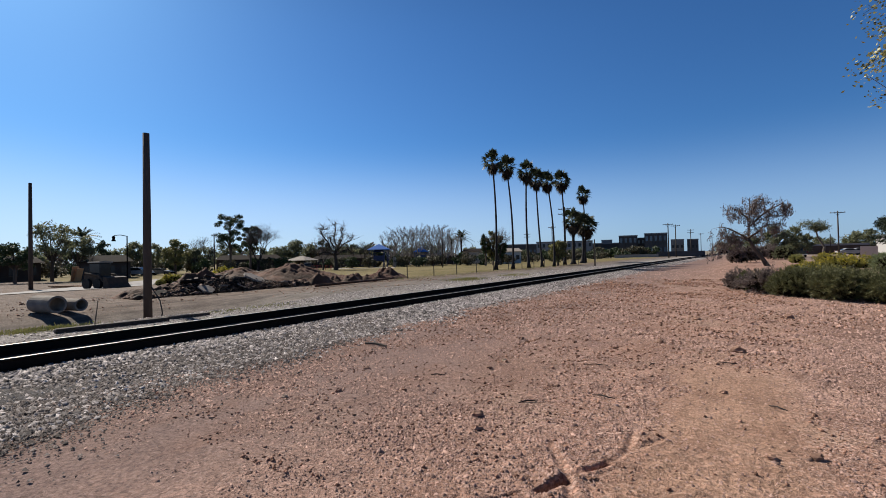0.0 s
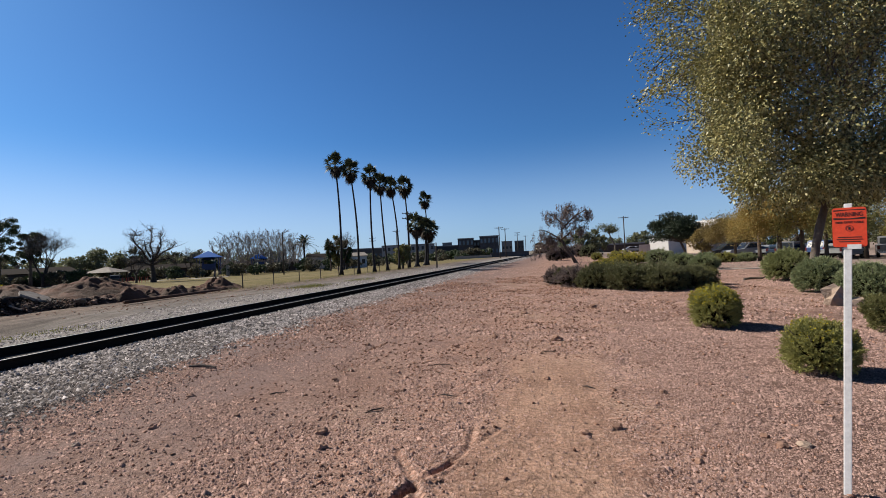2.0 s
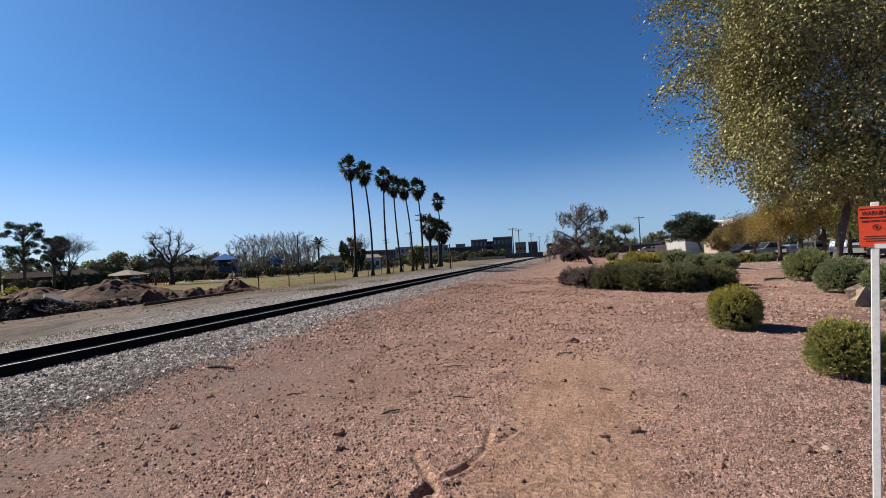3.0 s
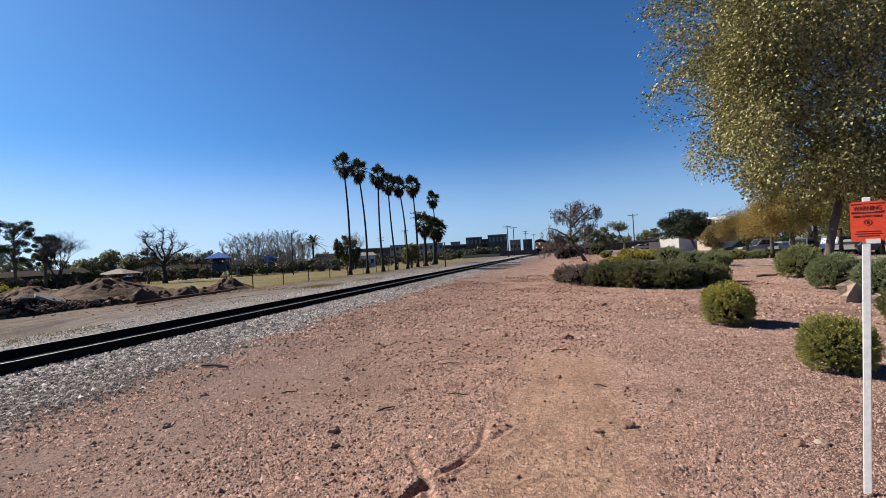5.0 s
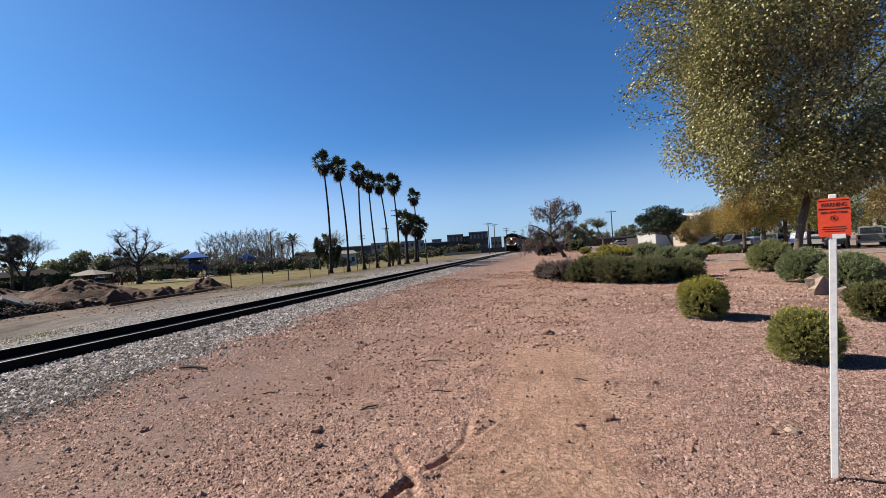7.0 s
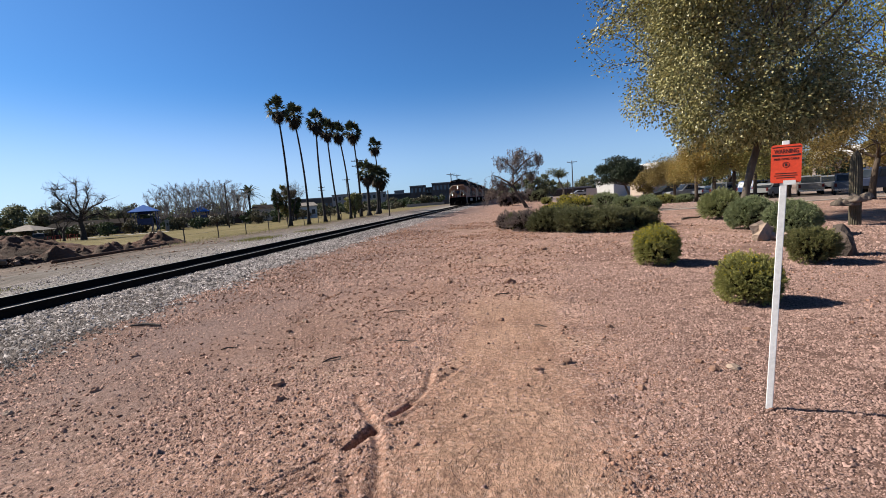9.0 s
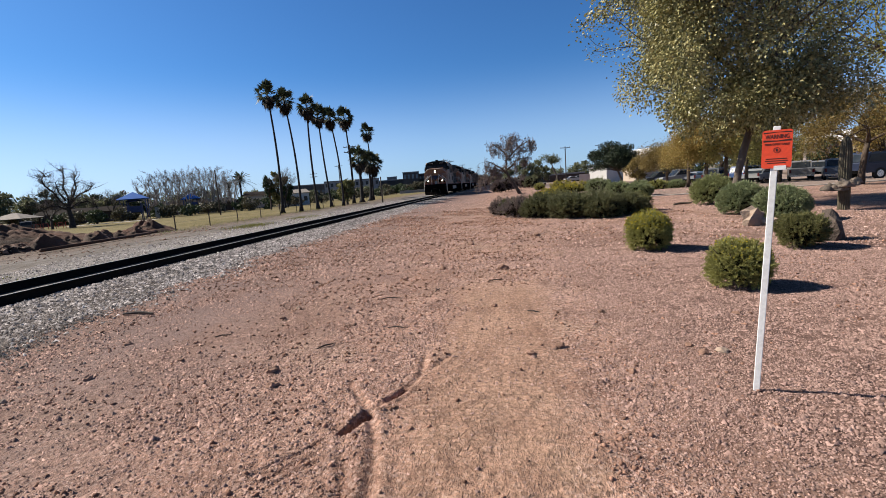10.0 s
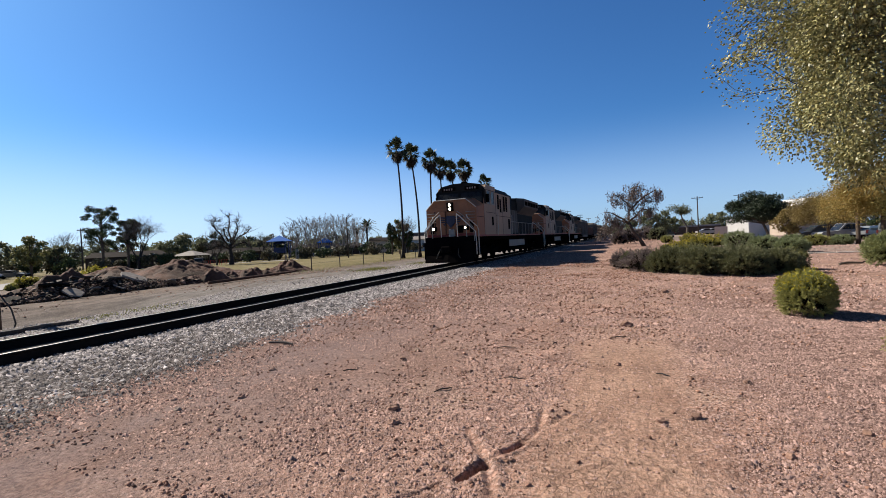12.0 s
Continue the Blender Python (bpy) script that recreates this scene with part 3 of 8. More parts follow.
def shell(rng, n, radii, centre, deep=0.35, clumps=14, low=-0.75):
    """Places in the outer part of a lumpy, roughly egg-shaped bush."""
    d = rng.normal(size=(n * 2, 3))
    d /= np.linalg.norm(d, axis=1)[:, None]
    d = d[d[:, 2] > low][:n]
    c = rng.normal(size=(clumps, 3))
    c /= np.linalg.norm(c, axis=1)[:, None]
    bulge = np.max(np.exp(16 * (d @ c.T - 1)), axis=1)
    r = (1.06 - deep * rng.uniform(0, 1, len(d)) ** 1.3) * (0.70 + 0.34 * bulge)
    return d * r[:, None] * np.array(radii) + np.array(centre), d


# ---- ground ----
def dist_to(px, py, pts):
    """Distance of grid places to an open line."""
    best = np.full(px.shape, 1e9)
    for (ax, ay), (bx, by) in zip(pts, pts[1:]):
        dx, dy = bx - ax, by - ay
        t = np.clip(((px - ax) * dx + (py - ay) * dy) / (dx * dx + dy * dy), 0, 1)
        best = np.minimum(best, np.hypot(px - ax - t * dx, py - ay - t * dy))
    return best


def smooth_noise(px, py, size, seed):
    """Value noise on arrays."""
    g = np.random.default_rng(seed).uniform(-1, 1, (256, 256))
    x, y = px / size, py / size
    i, j = np.floor(x).astype(int), np.floor(y).astype(int)
    u, w = x - i, y - j
    u, w = u * u * (3 - 2 * u), w * w * (3 - 2 * w)
    g4 = lambda a, b: g[a % 256, b % 256]
    return (g4(i, j) * (1 - u) + g4(i + 1, j) * u) * (1 - w) + (g4(i, j + 1) * (1 - u) + g4(i + 1, j + 1) * u) * w


RUT_A = [(-1.64, 3.42), (-1.29, 2.97), (-1.08, 2.56), (-0.97, 2.29), (-0.91, 2.05)]
RUT_B = [(-1.32, 3.43), (-1.14, 3.18), (-1.03, 2.97), (-0.93, 2.75), (-0.86, 2.51), (-0.81, 2.29), (-0.77, 2.05)]
RUT_C = [(-1.03, 2.97), (-0.97, 3.09), (-0.90, 3.22), (-0.81, 3.42), (-0.77, 3.62), (-0.80, 3.96)]
RUT_D = [(-0.77, 3.62), (-0.70, 3.70), (-0.56, 4.06)]
SLOT_1 = [(-1.11, 2.72), (-1.03, 2.93)]
SLOT_2 = [(-0.92, 3.15), (-0.84, 3.30)]
SCRATCH_1 = [(-1.52, 2.25), (-1.22, 2.62)]
SCRATCH_2 = [(-1.44, 2.2), (-1.2, 2.5)]
SCRATCH_3 = [(-1.34, 2.2), (-1.17, 2.42)]
ARC = [(-2.95, 5.7), (-3.25, 6.9), (-3.18, 7.6), (-2.85, 8.1)]


def fall(px, py):
    """The park, the building site and the car park lie a little lower than the track; a shallow swale runs beside it."""
    t = np.clip((-26.0 - px) / 34.0, 0, 1)
    lot = np.clip((np.hypot(px, py) - 36.0) / 20.0, 0, 1) * np.clip((px - 0.16 * py) / 5.0, 0, 1)
    swale = 0.52 * np.exp(-(((px + 16.3) / 1.7) ** 4)) * np.clip((13.0 - py) / 4.0, 0, 1) * np.clip((py + 30.0) / 10.0, 0, 1)
    return -swale - 1.0 * t * t * (3 - 2 * t) * np.clip((260.0 - py) / 120.0, 0, 1) - 0.55 * lot * lot * (3 - 2 * lot)


def foot(az, tan):
    """The place on the ground seen at a compass angle and slope from the camera's spot."""
    d = -1.55 / tan
    for _ in range(60):
        x, y, _z = polar(az, d)
        d += 0.5 * ((float(fall(np.array([x]), np.array([y]))[0]) - 1.55) / tan - d)
    x, y, _z = polar(az, d)
    return x, y, float(fall(np.array([x]), np.array([y]))[0]), d


def ground_height(px, py):
    near = np.exp(-((px / 9.0) ** 2) - (((py - 4.0) / 12.0) ** 2))
    h = 0.012 * smooth_noise(px, py, 0.9, 1) + 0.009 * smooth_noise(px, py, 0.25, 2) * near + 0.006 * smooth_noise(px, py, 0.09, 3) * near
    h = h + 0.005 * smooth_noise(px, py, 0.045, 4) * near
    for line, wide, deep in ((RUT_A, 0.03, 0.014), (RUT_B, 0.034, 0.022), (RUT_C, 0.026, 0.017), (RUT_D, 0.026, 0.012), (SLOT_1, 0.036, 0.3), (SLOT_2, 0.025, 0.22), (ARC, 0.06, 0.025), (SCRATCH_1, 0.014, 0.014), (SCRATCH_2, 0.014, 0.014), (SCRATCH_3, 0.014, 0.012)):
        d = dist_to(px, py, line)
        power = 6 if deep > 0.05 else 2
        h = h - deep * np.exp(-((d / wide) ** power)) + 0.22 * min(deep, 0.05) * np.exp(-(((d - 2.1 * wide) / wide) ** 2))
    return h + fall(px, py)


def axis_steps(a, b, fine, lo, hi, growth):
    """Grid lines, fine between a and b, spreading out to lo and hi."""
    mid = list(np.arange(a, b, fine))
    left, right, s = [], [], fine
    while a - sum(left) > lo:
        s *= growth
        left.append(s)
    s = fine
    while b + sum(right) < hi:
        s *= growth
        right.append(s)
    return np.array(list((a - np.cumsum(left))[::-1]) + mid + list(b + np.cumsum(right)))


def build_ground():
    xs = axis_steps(-1.75, 0.3, 0.014, -2500, 2500, 1.075)
    ys = axis_steps(2.0, 3.9, 0.014, -400, 3200, 1.075)
    gx, gy = np.meshgrid(xs, ys)
    gz = ground_height(gx, gy)
    v = np.stack([gx, gy, gz], -1).reshape(-1, 3)
    nx, ny = len(xs), len(ys)
    i = (np.arange(ny - 1)[:, None] * nx + np.arange(nx - 1)[None]).ravel()
    me = raw_mesh("ground", v, np.stack([i, i + 1, i + nx + 1, i + nx], 1))
    me.shade_smooth()
    structure("ground", me, M["ground"], "pinkish tan dirt ground with scattered gravel and tyre ruts")


build_ground()
RAIL_X, RAIL_TOP, GAUGE = -8.64, 0.234, 1.51
TRACK_X = RAIL_X - GAUGE / 2
rng = np.random.default_rng(5)


def ballast_height(x):
    """Cross-section of the ballast bed."""
    return np.interp(x, [-12.4, -11.0, -10.6, -8.2, -7.6, -6.45], [-0.03, 0.045, 0.06, 0.06, 0.045, -0.03])


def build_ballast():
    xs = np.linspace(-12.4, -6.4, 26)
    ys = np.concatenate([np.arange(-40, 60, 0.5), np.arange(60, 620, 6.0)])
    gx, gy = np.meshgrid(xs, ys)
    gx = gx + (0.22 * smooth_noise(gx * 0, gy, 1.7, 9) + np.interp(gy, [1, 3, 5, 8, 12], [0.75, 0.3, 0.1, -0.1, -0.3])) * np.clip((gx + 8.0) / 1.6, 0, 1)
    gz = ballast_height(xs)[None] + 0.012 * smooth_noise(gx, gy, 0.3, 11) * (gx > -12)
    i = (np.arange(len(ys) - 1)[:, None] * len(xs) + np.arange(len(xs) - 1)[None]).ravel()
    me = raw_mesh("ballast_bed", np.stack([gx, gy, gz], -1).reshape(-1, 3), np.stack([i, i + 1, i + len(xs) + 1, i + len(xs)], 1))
    structure("ballast_bed", me, M["ballast_bed"], "crushed stone ballast bed under the track, near black for cinder and gap shade")
    spots, sizes = [], []
    for y0, y1, n, s in ((0.5, 9, 27000, 0.032), (9, 20, 24000, 0.036), (20, 45, 13000, 0.042), (45, 110, 7000, 0.064)):
        x = rng.uniform(-8.5, -5.3, n)
        y = rng.uniform(y0, y1, n)
        edge = np.interp(y, [1, 3, 5, 8, 12, 30], [-5.5, -6.0, -6.25, -6.55, -6.85, -6.9]) + 0.3 * smooth_noise(x * 0, y, 1.1, 12) + rng.exponential(0.24, n)
        keep = (x < edge) & ((x < -7.35 + 0.3 * smooth_noise(x, y, 0.7, 14)) | (y > 11.0) | (rng.uniform(0, 1, n) < 0.55 + 0.16 * np.maximum(y - 3.0, 0)))
        x, y = x[keep], y[keep]
        spots.append(np.stack([x, y, np.maximum(ballast_height(x), 0.0) + rng.uniform(-0.01, 0.022, len(x))], 1))
        sizes.append(s * rng.uniform(0.5, 1.35, len(x)))
    n = 46000
    y = 0.5 + 8.0 * rng.uniform(0, 1, n) ** 1.3
    x = -7.7 + rng.uniform(0, 1, n) * np.interp(y, [1, 3, 5, 7, 8.5], [2.4, 1.9, 1.5, 0.8, 0.3]) + 0.25 * smooth_noise(y * 0, y, 1.1, 15) * rng.uniform(0, 1, n) + rng.exponential(0.25, n)
    fine = 0.012 * rng.lognormal(0.0, 0.35, n)
    single("cinder_gravel", stones_mesh("cinder_gravel", rng, np.stack([x, y, np.maximum(ballast_height(x), 0.0) + 0.014], 1), fine, 0.95, -2), M["cinder"], "dark fine cinder gravel along the ballast edge", "gravel", kind="stuff")
    for y0, y1, n, s in ((1, 16, 15000, 0.028), (16, 60, 9000, 0.046)):
        x = -10.5 - 4.5 * rng.uniform(0, 1, n) ** 1.3
        y = rng.uniform(y0, y1, n)
        spots.append(np.stack([x, y, np.maximum(ballast_height(x), 0.0) + fall(x, y) + rng.uniform(-0.012, 0.012, n)], 1))
        sizes.append(s * rng.uniform(0.5, 1.3, n))
    single("ballast_stones", stones_mesh("ballast_stones", rng, np.concatenate(spots), np.concatenate(sizes), 0.95, -1), M["ballast"], "loose grey crushed stones of the ballast", "gravel", kind="stuff")


build_ballast()


def build_pebbles():
    spots, sizes = [], []
    for x0, x1, y0, y1, n, s in ((-6.4, 3.6, 1.4, 4.5, 50000, 0.0085), (-6.4, 5.5, 2.5, 9.0, 85000, 0.011), (-6.6, 10.0, 8.0, 20.0, 62000, 0.0195), (-6.6, 16.0, 20.0, 45.0, 20000, 0.03)):
        x, y = rng.uniform(x0, x1, n), rng.uniform(y0, y1, n)
        keep = 0.8 * smooth_noise(x, y, 0.4, 21) + 0.7 * smooth_noise(x, y, 1.3, 22) + 0.7 * rng.uniform(-1, 1, n) + 0.35 * np.clip(x - 0.8, 0, 1) > -0.05
        bare = (np.minimum(dist_to(x, y, RUT_B), dist_to(x, y, RUT_C)) > 0.045) & ((np.abs(x + 0.1) > 0.6 + 0.25 * smooth_noise(x, y, 0.5, 31)) | (y > 7.0) | (rng.uniform(0, 1, n) < 0.12))
        x, y = x[keep & bare], y[keep & bare]
        spots.append(np.stack([x, y, ground_height(x, y) + 0.2 * s], 1))
        sizes.append(s * np.minimum(rng.lognormal(0.0, 0.48, len(x)), 2.6))
    # the loose gravel bed of the planted side: small even stones lying close together
    n = 240000
    x, y = rng.uniform(0.5, 6.0, n), 2.0 + 8.0 * rng.uniform(0, 1, n) ** 1.25
    keep = (x > 0.85 + 0.35 * smooth_noise(x, y, 0.7, 51) + 0.3 * rng.uniform(-1, 1, n)) & (smooth_noise(x, y, 0.5, 52) + rng.uniform(-1, 1, n) > -0.9) & (x < 1.2 + 0.62 * y)
    x, y = x[keep], y[keep]
    spots.append(np.stack([x, y, ground_height(x, y) + 0.003], 1))
    sizes.append(0.0066 * (1 + 0.05 * np.maximum(y - 4, 0)) * np.minimum(rng.lognormal(0.0, 0.32, len(x)), 2.2))
    n = 46000
    x, y = rng.uniform(-6.2, 6.5, n), 2.0 + 17.0 * rng.uniform(0, 1, n) ** 1.6
    keep = 0.9 * smooth_noise(x, y, 0.5, 41) + 0.6 * smooth_noise(x, y, 1.5, 42) + 0.7 * rng.uniform(-1, 1, n) - 0.4 * np.clip(x - 1.5, 0, 1) > 0.1
    keep &= np.minimum(dist_to(x, y, RUT_B), dist_to(x, y, RUT_C)) > 0.05
    keep &= (np.abs(x + 0.1) > 0.6 + 0.25 * smooth_noise(x, y, 0.6, 33)) | (y > 6.5) | (rng.uniform(0, 1, n) < 0.12)
    keep &= (x > -1.05) | (x < -2.0) | (y > 2.75) | (rng.uniform(0, 1, n) < 0.3)
    arc = rng.uniform(0, len(ARC) - 1, 420)
    i, f = arc.astype(int), arc % 1
    a = np.array(ARC)
    line = a[i] * (1 - f)[:, None] + a[i + 1] * f[:, None] + rng.normal(scale=0.035, size=(420, 2))
    x, y = np.concatenate([x[keep], line[:, 0]]), np.concatenate([y[keep], line[:, 1]])
    # coarser lumps farther along the beaten ground
    n = 26000
    fx, fy = rng.uniform(-6.4, 3.0, n), 6.0 + 22.0 * rng.uniform(0, 1, n) ** 1.3
    far = 0.8 * smooth_noise(fx, fy, 0.7, 71) + 0.7 * smooth_noise(fx, fy, 2.2, 72) + 0.7 * rng.uniform(-1, 1, n) - 0.25 * np.clip(fx, 0, 2) > 0.2
    x, y = np.concatenate([x, fx[far]]), np.concatenate([y, fy[far]])
    big = 0.0088 * np.minimum(rng.lognormal(0.0, 0.5, len(x)), 2.5) * (1 + 0.09 * np.maximum(y - 4, 0))
    single("clods", stones_mesh("clods", rng, np.stack([x, y, ground_height(x, y) + 0.2 * big], 1), big, 0.74), M["clod"], "small dark brown clods and stones strewn over the dirt", "gravel", kind="stuff")
    grains = stones_mesh("pebbles", rng, np.concatenate(spots), np.concatenate(sizes), 1.05, -2)
    grains.shade_smooth()
    single("pebbles", grains, M["pebble"], "pinkish pebbles and grit scattered over the dirt", "gravel", kind="stuff")


build_pebbles()


def build_rocks():
    """Loose stones that stand out on the dirt."""
    for x, y, s in ((-2.14, 3.72, 0.045), (-1.99, 3.43, 0.04), (-0.10, 8.07, 0.075), (0.42, 4.14, 0.04), (1.71, 3.95, 0.042), (1.55, 3.92, 0.035), (1.50, 4.1, 0.03), (-3.28, 4.02, 0.03), (-3.9, 3.6, 0.03), (-2.9, 5.4, 0.035), (-1.2, 8.3, 0.06),
                    (0.9, 3.6, 0.03), (-0.2, 5.6, 0.03), (0.15, 4.0, 0.03), (1.0, 5.2, 0.035), (-2.6, 3.1, 0.025), (-1.9, 5.0, 0.03), (-4.4, 4.6, 0.035), (-4.29, 3.17, 0.026), (-2.91, 5.89, 0.032), (-1.83, 5.05, 0.03), (-0.9, 11.5, 0.07), (0.8, 12.6, 0.08), (-3.4, 7.6, 0.05), (2.3, 5.0, 0.03)):
        z = float(ground_height(np.array([x]), np.array([y]))[0])
        pale = (x, y) in ((1.71, 3.95), (-4.29, 3.17), (-2.91, 5.89))
        g = Geo().lump((0, 0, s * 0.35), (s * 1.3, s, s * 0.75), x * 9 + y, 0.3, 2, 0.5)
        single("rock", g, M["boulder" if pale else "rock"], "pale tan stone lying on the dirt" if pale else "small dark brown stone lying on the dirt", "rock", pose(x, y, z, 0, 0, x * 70), group="loose stones")


build_rocks()


def build_track():
    prof = [(-0.07, 0), (0.07, 0), (0.07, 0.012), (0.012, 0.03), (0.012, 0.125), (0.037, 0.14), (0.037, 0.16), (0.03, 0.167), (-0.03, 0.167), (-0.037, 0.16), (-0.037, 0.14), (-0.012, 0.125), (-0.012, 0.03), (-0.07, 0.012)]
    head = [(-0.026, 0.1675), (0.026, 0.1675), (0.022, 0.171), (-0.022, 0.171)]
    track = thing("railway_track", "single railway track with rusty rails on ballast, their shade painted in", "railway track", pose(TRACK_X, 0, RAIL_TOP - 0.171))
    for side in (-1, 1):
        x = side * GAUGE / 2
        part("rail", Geo().prism([(u + x, w) for u, w in prof], -60, 620, "y"), M["rail_side"], track, "rusty steel rail web and foot, blackened for shade")
        part("rail_head", Geo().prism([(u + x, w) for u, w in head], -60, 620, "y"), M["rail_head"], track, "polished steel rail head")
    tie = Geo().box(-1.3, 1.3, -0.115, 0.115, -0.12, -0.004, None, 0.012).mesh("tie")
    for i in range(240):
        part("tie", tie, M["tie"], track, m=pose(0, -6 + i * 0.52, 0))


build_track()


def gz(x, y):
    return float(fall(np.array([float(x)]), np.array([float(y)]))[0])


# ---- palms ----
def fan_crown(rng, n, r, droop, lo, hi):
    """Fan fronds: a stalk with a spread of narrow blades. Angles lo to hi above the level."""
    verts, faces = [], []
    for i in range(n):
        a, e = i * 2.399 + rng.uniform(-0.3, 0.3), radians(rng.uniform(lo, hi))
        way = np.array([math.cos(a) * math.cos(e), math.sin(a) * math.cos(e), math.sin(e)])
        side = np.array([-math.sin(a), math.cos(a), 0.0])
        roll = rng.uniform(-0.7, 0.7)
        side = side * math.cos(roll) + np.cross(way, side) * math.sin(roll)
        up = np.cross(side, way) * -1
        stalk = r * rng.uniform(0.28, 0.52)
        hub = way * stalk
        k = len(verts)
        verts += [side * 0.02, -side * 0.02, hub - side * 0.025, hub + side * 0.025]
        faces.append((k, k + 1, k + 2, k + 3))
        for j in range(11):
            b = radians(-70 + 14 * j + rng.uniform(-4, 4))
            d = way * math.cos(b) + side * math.sin(b)
            length = r * rng.uniform(0.42, 0.55) * (1 - 0.3 * abs(math.sin(b)))
            mid, tip = hub + d * length * 0.55 + up * 0.02, hub + d * length
            tip = tip - np.array([0, 0, droop * length * rng.uniform(0.5, 1.3)])
            q = np.cross(d, up)
            q = q / (np.linalg.norm(q) + 1e-9) * 0.037 * r
            k = len(verts)
            verts += [hub - q * 0.3, mid - q, tip, mid + q]
            faces.append((k, k + 1, k + 2, k + 3))
    return np.array(verts), np.array(faces)


def palm(i, base, az_top, tan_top, r, girth, label):
    rng = np.random.default_rng(100 + i)
    d = math.hypot(*base)
    top = Vector(polar(az_top, d, 1.55 + d * tan_top))
    foot = Vector((base[0], base[1], -0.05))
    tree = thing("palm_tree", label, "palm tree", pose(*foot), group="row of palms")
    rise = top - foot
    bow = Vector((rng.uniform(-0.25, 0.25), rng.uniform(-0.2, 0.2), 0))
    pts, radii = [], []
    for k in range(15):
        t = k / 14
        lean = Vector((rise.x * t ** 1.4, rise.y * t ** 1.4, rise.z * t)) + bow * math.sin(t * math.pi)
        pts.append(lean)
        radii.append(girth * (0.72 - 0.27 * t) + girth * 0.9 * math.exp(-t * 22) + 0.008 * (k % 2))
    part("trunk", Geo().tube(pts, radii, 10), M["palm_trunk"], tree, smooth=True)
    v, f = fan_crown(rng, 40, r * 1.2, 0.22, -20, 88)
    part("crown", raw_mesh("palm_crown", v * np.array([0.86, 0.86, 1.05]) + np.array(pts[-1]), f), M["palm_leaf"], tree, "green fan-shaped fronds")
    v, f = fan_crown(rng, 44, r * 0.95, 0.35, -88, -14)
    part("dead_skirt", raw_mesh("palm_skirt", v * np.array([0.84, 0.84, 1.05]) + np.array(pts[-1]) - np.array([0, 0, 0.02 * r]), f), M["palm_dead"], tree, "hanging skirt of dead brown fronds")


TALL = "tall slender fan palm standing on the lawn beside the track"
SHORT = "shorter stout fan palm with a full crown on the lawn"
for i, row in enumerate((
    ((-21.85, 43.0), -27.08, 0.203, 1.45, 0.17, TALL), ((-20.64, 44.6), -25.35, 0.190, 1.4, 0.16, TALL), ((-20.34, 48.2), -22.93, 0.178, 1.5, 0.17, TALL),
    ((-20.31, 52.2), -21.79, 0.160, 1.5, 0.16, TALL), ((-19.59, 54.3), -20.44, 0.154, 1.5, 0.16, TALL), ((-20.95, 62.4), -18.75, 0.153, 1.75, 0.18, TALL),
    ((-22.27, 76.7), -16.30, 0.122, 1.75, 0.18, TALL), ((-20.68, 65.3), -17.55, 0.068, 2.1, 0.34, SHORT), ((-21.48, 72.5), -16.46, 0.060, 2.1, 0.34, SHORT), ((-22.3, 75.0), -15.81, 0.054, 2.1, 0.3, SHORT))):
    palm(i, *row)


